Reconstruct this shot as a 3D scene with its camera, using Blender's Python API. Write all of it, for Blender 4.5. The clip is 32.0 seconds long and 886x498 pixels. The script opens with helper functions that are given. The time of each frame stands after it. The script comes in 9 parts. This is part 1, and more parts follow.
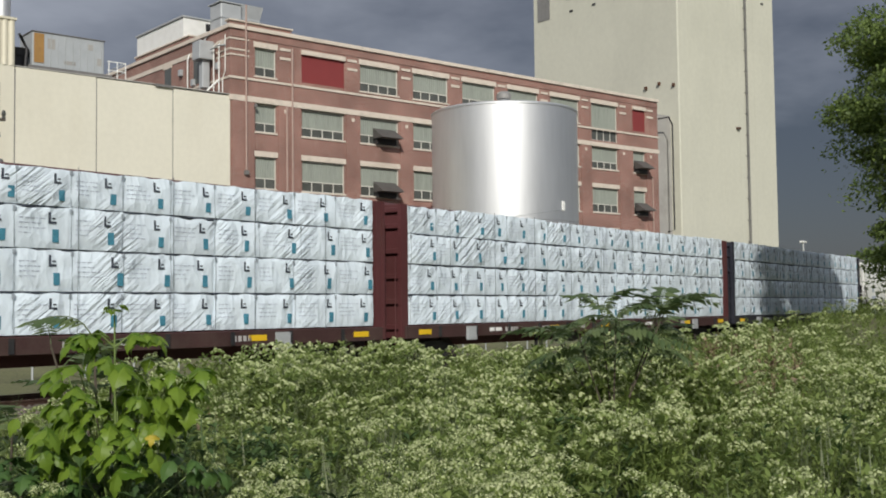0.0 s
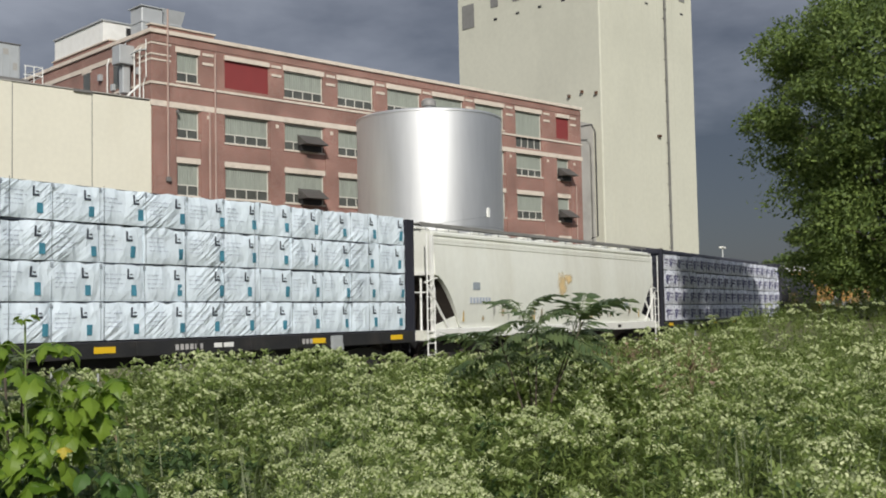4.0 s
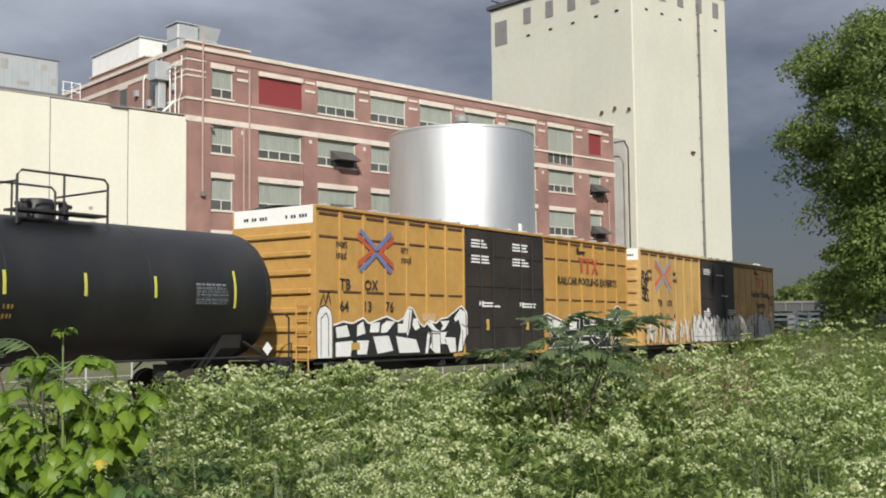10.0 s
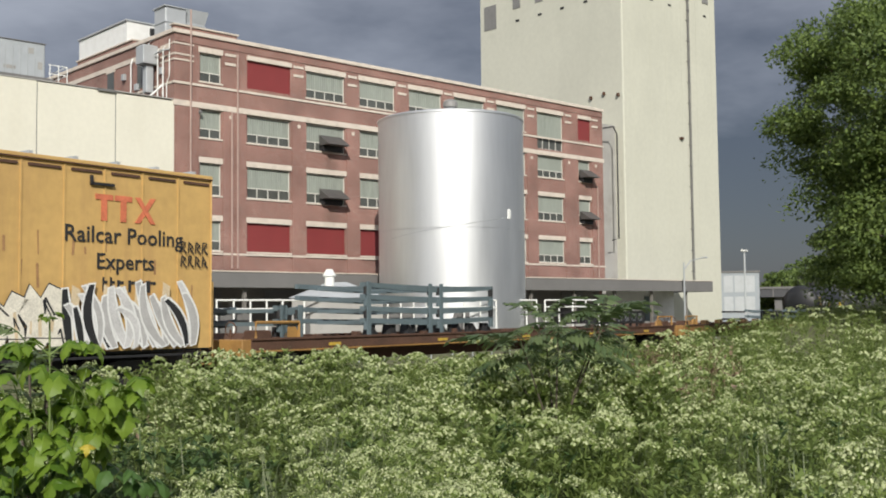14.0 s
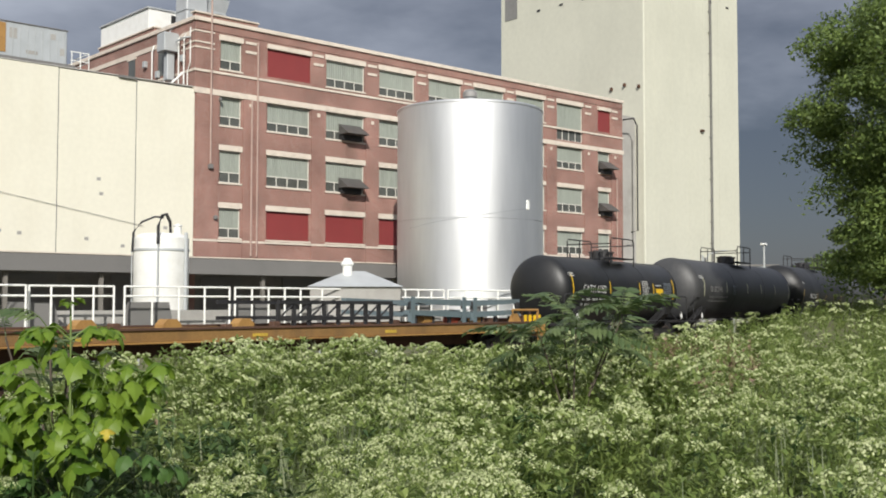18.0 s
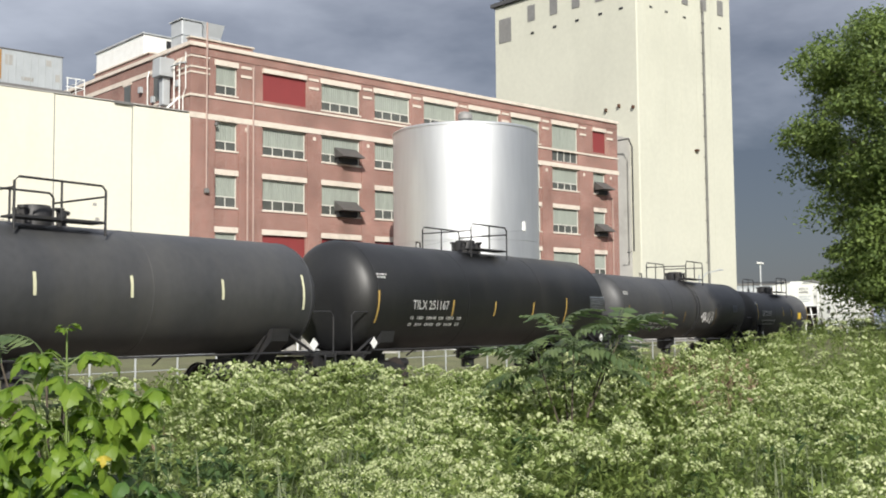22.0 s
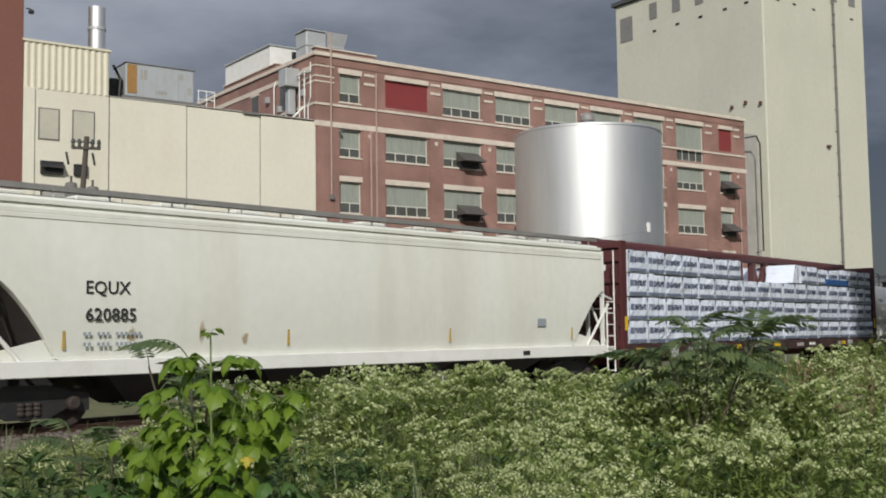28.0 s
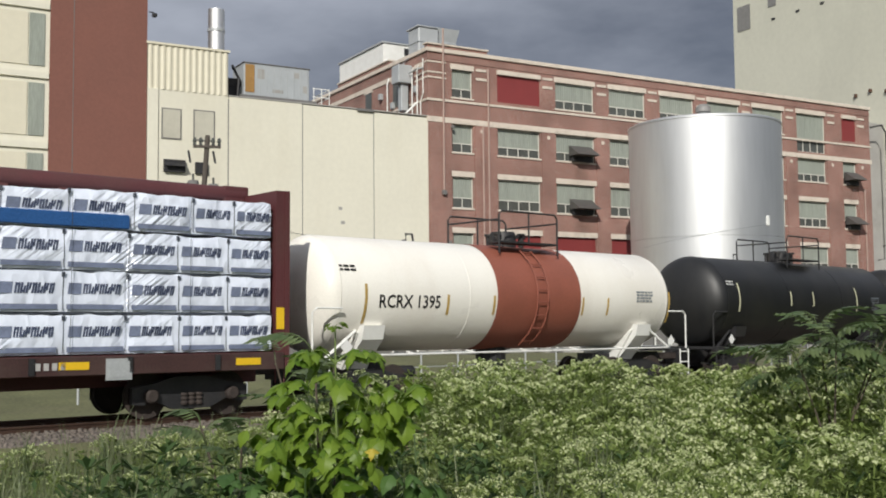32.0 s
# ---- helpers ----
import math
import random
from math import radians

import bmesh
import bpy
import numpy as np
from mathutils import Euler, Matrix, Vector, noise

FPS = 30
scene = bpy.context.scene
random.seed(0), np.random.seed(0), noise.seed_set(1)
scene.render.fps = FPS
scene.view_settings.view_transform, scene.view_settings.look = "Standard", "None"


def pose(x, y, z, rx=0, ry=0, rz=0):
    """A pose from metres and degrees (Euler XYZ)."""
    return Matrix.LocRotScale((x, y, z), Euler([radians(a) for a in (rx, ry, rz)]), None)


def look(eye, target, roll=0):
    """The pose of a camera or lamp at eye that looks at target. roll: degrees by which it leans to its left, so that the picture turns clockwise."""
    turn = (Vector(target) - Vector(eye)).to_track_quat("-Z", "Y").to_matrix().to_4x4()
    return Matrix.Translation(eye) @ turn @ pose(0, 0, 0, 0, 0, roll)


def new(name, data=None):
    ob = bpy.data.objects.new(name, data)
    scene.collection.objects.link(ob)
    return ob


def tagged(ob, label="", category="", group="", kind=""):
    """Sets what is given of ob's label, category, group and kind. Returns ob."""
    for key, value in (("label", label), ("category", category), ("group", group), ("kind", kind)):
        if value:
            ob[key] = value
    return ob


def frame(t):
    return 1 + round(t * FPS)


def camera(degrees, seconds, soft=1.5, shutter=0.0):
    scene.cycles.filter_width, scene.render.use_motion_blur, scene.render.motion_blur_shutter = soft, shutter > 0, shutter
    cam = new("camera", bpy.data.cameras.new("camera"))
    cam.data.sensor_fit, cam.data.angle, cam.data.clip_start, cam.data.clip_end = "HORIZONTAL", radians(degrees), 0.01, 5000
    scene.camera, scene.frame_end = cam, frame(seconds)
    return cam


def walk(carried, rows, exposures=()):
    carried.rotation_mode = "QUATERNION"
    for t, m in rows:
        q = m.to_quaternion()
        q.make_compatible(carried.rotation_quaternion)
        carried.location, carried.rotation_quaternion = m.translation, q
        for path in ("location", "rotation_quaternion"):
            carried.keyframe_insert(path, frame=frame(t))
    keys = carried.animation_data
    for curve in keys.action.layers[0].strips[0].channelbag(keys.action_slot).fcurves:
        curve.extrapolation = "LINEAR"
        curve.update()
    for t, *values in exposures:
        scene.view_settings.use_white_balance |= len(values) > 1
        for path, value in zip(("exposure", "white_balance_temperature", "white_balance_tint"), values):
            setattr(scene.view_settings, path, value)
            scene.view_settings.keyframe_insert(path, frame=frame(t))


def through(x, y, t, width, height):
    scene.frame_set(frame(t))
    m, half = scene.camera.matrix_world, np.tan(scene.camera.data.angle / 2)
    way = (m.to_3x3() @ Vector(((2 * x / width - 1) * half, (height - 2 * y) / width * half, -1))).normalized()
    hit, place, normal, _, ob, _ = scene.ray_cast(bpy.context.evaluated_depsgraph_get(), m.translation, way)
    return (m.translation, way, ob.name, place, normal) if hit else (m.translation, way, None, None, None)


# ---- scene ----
cam = camera(44.61, 32.0, soft=1.9)
EYE = 1.75
ROWS = [  # seconds, x, y, heading, tilt, roll
    (0.0, 0.001, -0.001, -50.19, 2.98, 0.68),
    (0.5, 0.012, -0.015, -51.97, 3.22, 0.96),
    (1.0, 0.013, -0.016, -52.15, 3.42, 0.51),
    (1.5, 0.017, -0.021, -52.76, 3.5, 0.33),
    (2.0, 0.027, -0.035, -54.61, 3.47, 0.52),
    (2.5, 0.036, -0.048, -56.16, 3.38, 0.65),
    (3.0, 0.031, -0.04, -55.26, 3.32, 0.86),
    (3.5, 0.025, -0.032, -54.16, 3.28, 1.13),
    (5.5, 0.024, -0.031, -54.02, 3.28, 1.08),
    (6.0, 0.023, -0.029, -53.82, 3.29, 0.67),
    (6.5, 0.02, -0.025, -53.35, 3.38, 0.49),
    (7.0, 0.018, -0.023, -52.99, 3.54, 0.39),
    (7.5, 0.017, -0.022, -52.88, 3.72, 0.43),
    (8.0, 0.019, -0.024, -53.11, 3.91, 0.71),
    (8.5, 0.018, -0.023, -53.02, 4.07, 0.93),
    (9.0, 0.017, -0.021, -52.83, 4.12, 0.93),
    (9.5, 0.016, -0.02, -52.64, 4.1, 0.73),
    (10.0, 0.015, -0.018, -52.44, 4.14, 0.69),
    (10.5, 0.013, -0.016, -52.17, 4.17, 0.73),
    (11.0, 0.01, -0.012, -51.59, 4.17, 0.94),
    (11.5, 0.005, -0.006, -50.78, 4.08, 0.79),
    (12.0, 0.001, -0.001, -50.16, 3.97, 0.63),
    (12.5, 0.0, -0.0, -50.06, 3.83, 0.29),
    (13.0, 0.002, -0.003, -50.36, 3.68, 0.11),
    (13.5, 0.005, -0.006, -50.82, 3.49, 0.25),
    (14.0, 0.018, -0.023, -53.04, 3.35, 0.63),
    (14.5, 0.026, -0.033, -54.35, 3.34, 0.69),
    (16.5, 0.029, -0.038, -54.91, 3.25, 0.33),
    (17.0, 0.022, -0.028, -53.7, 3.09, 0.23),
    (17.5, 0.016, -0.02, -52.71, 2.91, -0.12),
    (18.0, 0.013, -0.016, -52.12, 2.83, -0.07),
    (18.5, 0.009, -0.01, -51.39, 2.82, -0.05),
    (19.0, -0.003, 0.003, -49.57, 2.83, -0.02),
    (19.5, -0.02, 0.023, -46.88, 2.92, -0.19),
    (20.0, -0.028, 0.031, -45.74, 3.0, -0.09),
    (20.5, -0.023, 0.026, -46.39, 3.09, -0.04),
    (21.0, -0.002, 0.002, -49.73, 3.33, 0.27),
    (21.5, 0.009, -0.011, -51.42, 3.67, 0.11),
    (22.0, 0.014, -0.017, -52.27, 4.0, 0.51),
    (22.5, 0.018, -0.022, -52.96, 4.3, 0.65),
    (23.0, 0.017, -0.022, -52.88, 4.45, 0.62),
    (23.5, 0.007, -0.009, -51.16, 4.56, 0.31),
    (24.0, -0.0, 0.001, -49.93, 4.57, 0.16),
    (24.5, -0.007, 0.008, -48.96, 4.72, 0.24),
    (26.5, -0.013, 0.015, -48.0, 4.89, 0.87),
    (27.0, -0.011, 0.012, -48.3, 4.59, 0.61),
    (27.5, -0.013, 0.015, -47.97, 4.38, 0.83),
    (28.0, -0.027, 0.03, -45.76, 4.25, 0.79),
    (28.5, -0.046, 0.049, -43.07, 4.16, 0.33),
    (29.0, -0.053, 0.055, -42.09, 4.0, -0.05),
    (29.5, -0.043, 0.046, -43.49, 3.81, -0.07),
    (30.0, -0.033, 0.036, -45.01, 3.58, 0.06),
    (30.5, -0.032, 0.035, -45.13, 3.44, 0.27),
    (31.0, -0.029, 0.032, -45.49, 3.36, 0.26),
    (31.5, -0.028, 0.031, -45.63, 3.36, 0.42),
    (32.0, -0.069, 0.069, -39.84, 4.04, 0.54),
]
EXPOSURES = [(0.0, -0.05), (3.0, 0.0), (6.0, 0.1), (9.0, 0.2), (10.0, 0.38), (11.0, 0.44), (12.0, 0.36), (14.0, 0.25), (17.0, 0.36), (20.0, 0.42), (23.0, 0.7), (24.5, 0.6), (27.0, 0.07), (28.0, -0.12), (30.0, -0.08), (32.0, 0.06)]
walk(cam, [(t, pose(x, y, EYE, 90 + tilt, roll, heading)) for t, x, y, heading, tilt, roll in ROWS], EXPOSURES)

# ---- world and sun: a clearing storm, the sun low behind the viewer ----
SUN_AZ, SUN_EL = 222.0, 31.0
world = bpy.data.worlds.new("storm_sky")
scene.world = world
world.use_nodes = True
wt = world.node_tree
wt.nodes.clear()
w_out = wt.nodes.new("ShaderNodeOutputWorld")
w_bg = wt.nodes.new("ShaderNodeBackground")
w_sky = wt.nodes.new("ShaderNodeTexSky")
w_sky.sky_type = "NISHITA"
w_sky.sun_disc = False
w_sky.sun_elevation = radians(SUN_EL)
w_sky.sun_rotation = radians(90 - SUN_AZ)
w_sc = wt.nodes.new("ShaderNodeVectorMath")
w_sc.operation = "SCALE"
w_sc.inputs["Scale"].default_value = 0.10
w_co = wt.nodes.new("ShaderNodeTexCoord")
w_map = wt.nodes.new("ShaderNodeMapping")
w_map.inputs["Scale"].default_value = (1.3, 1.3, 3.4)
w_no = wt.nodes.new("ShaderNodeTexNoise")
w_no.inputs["Scale"].default_value = 1.9
w_no.inputs["Detail"].default_value = 6
w_no.inputs["Roughness"].default_value = 0.55
w_sep = wt.nodes.new("ShaderNodeSeparateXYZ")
w_up = wt.nodes.new("ShaderNodeMapRange")
w_up.interpolation_type = "SMOOTHSTEP"
w_up.inputs["From Min"].default_value, w_up.inputs["From Max"].default_value = -0.02, 0.42
w_up.inputs["To Min"].default_value, w_up.inputs["To Max"].default_value = -0.20, 0.33
w_add = wt.nodes.new("ShaderNodeMath")
w_add.operation = "ADD"
w_ra = wt.nodes.new("ShaderNodeValToRGB")
w_ra.color_ramp.elements[0].position, w_ra.color_ramp.elements[0].color = 0.32, (0.056, 0.062, 0.086, 1)
w_ra.color_ramp.elements[1].position, w_ra.color_ramp.elements[1].color = 0.80, (0.43, 0.45, 0.51, 1)
w_mix = wt.nodes.new("ShaderNodeMix")
w_mix.data_type = "RGBA"
w_mix.inputs[0].default_value = 0.89
wt.links.new(w_co.outputs["Generated"], w_map.inputs["Vector"])
wt.links.new(w_map.outputs[0], w_no.inputs["Vector"])
wt.links.new(w_co.outputs["Generated"], w_sep.inputs[0])
wt.links.new(w_sep.outputs[2], w_up.inputs["Value"])
wt.links.new(w_no.outputs["Fac"], w_add.inputs[0])
wt.links.new(w_up.outputs[0], w_add.inputs[1])
w_east = wt.nodes.new("ShaderNodeMapRange")
w_east.inputs["From Min"].default_value, w_east.inputs["From Max"].default_value = 0.55, 1.0
w_east.inputs["To Min"].default_value, w_east.inputs["To Max"].default_value = 0.03, -0.17
w_sum = wt.nodes.new("ShaderNodeMath")
w_sum.operation = "ADD"
wt.links.new(w_sep.outputs[0], w_east.inputs["Value"])
wt.links.new(w_add.outputs[0], w_sum.inputs[0])
wt.links.new(w_east.outputs[0], w_sum.inputs[1])
wt.links.new(w_sum.outputs[0], w_ra.inputs["Fac"])
wt.links.new(w_sky.outputs["Color"], w_sc.inputs[0])
wt.links.new(w_sc.outputs[0], w_mix.inputs[6])
wt.links.new(w_ra.outputs["Color"], w_mix.inputs[7])
wt.links.new(w_mix.outputs[2], w_bg.inputs["Color"])
w_bg.inputs["Strength"].default_value = 1.0
wt.links.new(w_bg.outputs[0], w_out.inputs["Surface"])

sun_data = bpy.data.lights.new("sun", "SUN")
sun_data.energy, sun_data.angle, sun_data.color = 3.6, radians(0.6), (1.0, 0.965, 0.89)
sun = new("sun", sun_data)
_ca, _sa, _ce, _se = (math.cos(radians(SUN_AZ)), math.sin(radians(SUN_AZ)), math.cos(radians(SUN_EL)), math.sin(radians(SUN_EL)))
sun.matrix_world = look((_ca * _ce * 200, _sa * _ce * 200, _se * 200), (0, 0, 0))

# ---- materials ----
def material(name, color, rough=0.7, metal=0.0, vary=0.18, scale=2.0, fine=25.0, bump=0.15, dirt=None, dirt_amount=0.0,
             stretch=(1, 1, 1), per_piece=0.0, sheen=0.5, streak=0.0):
    """A painted, mineral or metal surface: base colour with broad and fine variation, dirt patches and fine relief."""
    m = bpy.data.materials.new(name)
    m.use_nodes = True
    nt = m.node_tree
    bs = nt.nodes["Principled BSDF"]
    co = nt.nodes.new("ShaderNodeTexCoord")
    mp = nt.nodes.new("ShaderNodeMapping")
    mp.inputs["Scale"].default_value = stretch
    nt.links.new(co.outputs["Object"], mp.inputs["Vector"])
    n1 = nt.nodes.new("ShaderNodeTexNoise")
    n1.inputs["Scale"].default_value, n1.inputs["Detail"].default_value = scale, 4
    n2 = nt.nodes.new("ShaderNodeTexNoise")
    n2.inputs["Scale"].default_value, n2.inputs["Detail"].default_value = fine, 3
    nt.links.new(mp.outputs[0], n1.inputs["Vector"])
    nt.links.new(mp.outputs[0], n2.inputs["Vector"])
    ad = nt.nodes.new("ShaderNodeMath")
    ad.operation = "ADD"
    nt.links.new(n1.outputs["Fac"], ad.inputs[0])
    nt.links.new(n2.outputs["Fac"], ad.inputs[1])
    rp = nt.nodes.new("ShaderNodeMapRange")
    rp.inputs["From Min"].default_value, rp.inputs["From Max"].default_value = 0.6, 1.4
    rp.inputs["To Min"].default_value, rp.inputs["To Max"].default_value = 1 - vary, 1 + vary
    nt.links.new(ad.outputs[0], rp.inputs["Value"])
    val = rp.outputs[0]
    if per_piece:
        oi = nt.nodes.new("ShaderNodeObjectInfo")
        mr = nt.nodes.new("ShaderNodeMapRange")
        mr.inputs["To Min"].default_value, mr.inputs["To Max"].default_value = 1 - per_piece, 1 + per_piece
        nt.links.new(oi.outputs["Random"], mr.inputs["Value"])
        mu = nt.nodes.new("ShaderNodeMath")
        mu.operation = "MULTIPLY"
        nt.links.new(val, mu.inputs[0])
        nt.links.new(mr.outputs[0], mu.inputs[1])
        val = mu.outputs[0]
    sc = nt.nodes.new("ShaderNodeVectorMath")
    sc.operation = "SCALE"
    sc.inputs[0].default_value = color
    nt.links.new(val, sc.inputs["Scale"])
    col = sc.outputs[0]
    if dirt:
        n3 = nt.nodes.new("ShaderNodeTexNoise")
        n3.inputs["Scale"].default_value, n3.inputs["Detail"].default_value = scale * 0.7, 6
        n3.inputs["Roughness"].default_value = 0.65
        if streak:
            m3 = nt.nodes.new("ShaderNodeMapping")
            m3.inputs["Scale"].default_value = (streak, streak, 0.25)
            nt.links.new(co.outputs["Object"], m3.inputs["Vector"])
            nt.links.new(m3.outputs[0], n3.inputs["Vector"])
        else:
            nt.links.new(mp.outputs[0], n3.inputs["Vector"])
        r3 = nt.nodes.new("ShaderNodeMapRange")
        r3.inputs["From Min"].default_value, r3.inputs["From Max"].default_value = 0.48, 0.75
        r3.inputs["To Max"].default_value = dirt_amount
        nt.links.new(n3.outputs["Fac"], r3.inputs["Value"])
        mx = nt.nodes.new("ShaderNodeMix")
        mx.data_type = "RGBA"
        nt.links.new(r3.outputs[0], mx.inputs[0])
        nt.links.new(col, mx.inputs[6])
        mx.inputs[7].default_value = (*dirt, 1)
        col = mx.outputs[2]
    nt.links.new(col, bs.inputs["Base Color"])
    rr = nt.nodes.new("ShaderNodeMapRange")
    rr.inputs["To Min"].default_value, rr.inputs["To Max"].default_value = max(0.03, rough - 0.1), min(1, rough + 0.1)
    nt.links.new(n1.outputs["Fac"], rr.inputs["Value"])
    nt.links.new(rr.outputs[0], bs.inputs["Roughness"])
    bs.inputs["Metallic"].default_value = metal
    bs.inputs["Specular IOR Level"].default_value = sheen
    if bump:
        bu = nt.nodes.new("ShaderNodeBump")
        bu.inputs["Strength"].default_value, bu.inputs["Distance"].default_value = bump, 0.02
        nt.links.new(ad.outputs[0], bu.inputs["Height"])
        nt.links.new(bu.outputs[0], bs.inputs["Normal"])
    return m


def brick_material(name, a, b, mortar):
    m = bpy.data.materials.new(name)
    m.use_nodes = True
    nt = m.node_tree
    bs = nt.nodes["Principled BSDF"]
    co = nt.nodes.new("ShaderNodeTexCoord")
    sp = nt.nodes.new("ShaderNodeSeparateXYZ")
    nt.links.new(co.outputs["Object"], sp.inputs[0])
    ad = nt.nodes.new("ShaderNodeMath")
    ad.operation = "ADD"
    nt.links.new(sp.outputs[0], ad.inputs[0])
    nt.links.new(sp.outputs[1], ad.inputs[1])
    cb = nt.nodes.new("ShaderNodeCombineXYZ")
    nt.links.new(ad.outputs[0], cb.inputs[0])
    nt.links.new(sp.outputs[2], cb.inputs[1])
    br = nt.nodes.new("ShaderNodeTexBrick")
    br.inputs["Color1"].default_value, br.inputs["Color2"].default_value, br.inputs["Mortar"].default_value = (*a, 1), (*b, 1), (*mortar, 1)
    br.inputs["Scale"].default_value = 1.0
    br.inputs["Brick Width"].default_value, br.inputs["Row Height"].default_value, br.inputs["Mortar Size"].default_value = 0.215, 0.075, 0.008
    nt.links.new(cb.outputs[0], br.inputs["Vector"])
    no = nt.nodes.new("ShaderNodeTexNoise")
    no.inputs["Scale"].default_value, no.inputs["Detail"].default_value = 0.35, 6
    nt.links.new(co.outputs["Object"], no.inputs["Vector"])
    mr = nt.nodes.new("ShaderNodeMapRange")
    mr.inputs["From Min"].default_value, mr.inputs["From Max"].default_value = 0.3, 0.7
    mr.inputs["To Min"].default_value, mr.inputs["To Max"].default_value = 0.72, 1.2
    nt.links.new(no.outputs["Fac"], mr.inputs["Value"])
    sc = nt.nodes.new("ShaderNodeVectorMath")
    sc.operation = "SCALE"
    nt.links.new(br.outputs["Color"], sc.inputs[0])
    nt.links.new(mr.outputs[0], sc.inputs["Scale"])
    nt.links.new(sc.outputs[0], bs.inputs["Base Color"])
    bs.inputs["Roughness"].default_value = 0.85
    bu = nt.nodes.new("ShaderNodeBump")
    bu.inputs["Strength"].default_value, bu.inputs["Distance"].default_value = 0.4, 0.01
    nt.links.new(br.outputs["Fac"], bu.inputs["Height"])
    nt.links.new(bu.outputs[0], bs.inputs["Normal"])
    return m


def leaf_material(name, a, b, rough=0.5, through=0.25, grain=1.0, patch=0.9):
    """Foliage: hue varied leaf by leaf (grain) and by patches, a little light passing through."""
    m = bpy.data.materials.new(name)
    m.use_nodes = True
    nt = m.node_tree
    bs = nt.nodes["Principled BSDF"]
    out = nt.nodes["Material Output"]
    ge = nt.nodes.new("ShaderNodeNewGeometry")
    co = nt.nodes.new("ShaderNodeTexCoord")
    no = nt.nodes.new("ShaderNodeTexNoise")
    no.inputs["Scale"].default_value, no.inputs["Detail"].default_value = patch, 4
    nt.links.new(co.outputs["Object"], no.inputs["Vector"])
    ad = nt.nodes.new("ShaderNodeMath")
    ad.operation = "ADD"
    ad.operation = "MULTIPLY_ADD"
    nt.links.new(ge.outputs["Random Per Island"], ad.inputs[0])
    ad.inputs[1].default_value = grain
    nt.links.new(no.outputs["Fac"], ad.inputs[2])
    mr = nt.nodes.new("ShaderNodeMapRange")
    mr.inputs["From Min"].default_value, mr.inputs["From Max"].default_value = 0.3, 0.7 + grain
    nt.links.new(ad.outputs[0], mr.inputs["Value"])
    mx = nt.nodes.new("ShaderNodeMix")
    mx.data_type = "RGBA"
    mx.inputs[6].default_value, mx.inputs[7].default_value = (*a, 1), (*b, 1)
    nt.links.new(mr.outputs[0], mx.inputs[0])
    nt.links.new(mx.outputs[2], bs.inputs["Base Color"])
    bs.inputs["Roughness"].default_value = rough
    bs.inputs["Specular IOR Level"].default_value = 0.35
    tr = nt.nodes.new("ShaderNodeBsdfTranslucent")
    nt.links.new(mx.outputs[2], tr.inputs["Color"])
    ms = nt.nodes.new("ShaderNodeMixShader")
    ms.inputs[0].default_value = through
    nt.links.new(bs.outputs[0], ms.inputs[1])
    nt.links.new(tr.outputs[0], ms.inputs[2])
    nt.links.new(ms.outputs[0], out.inputs["Surface"])
    return m


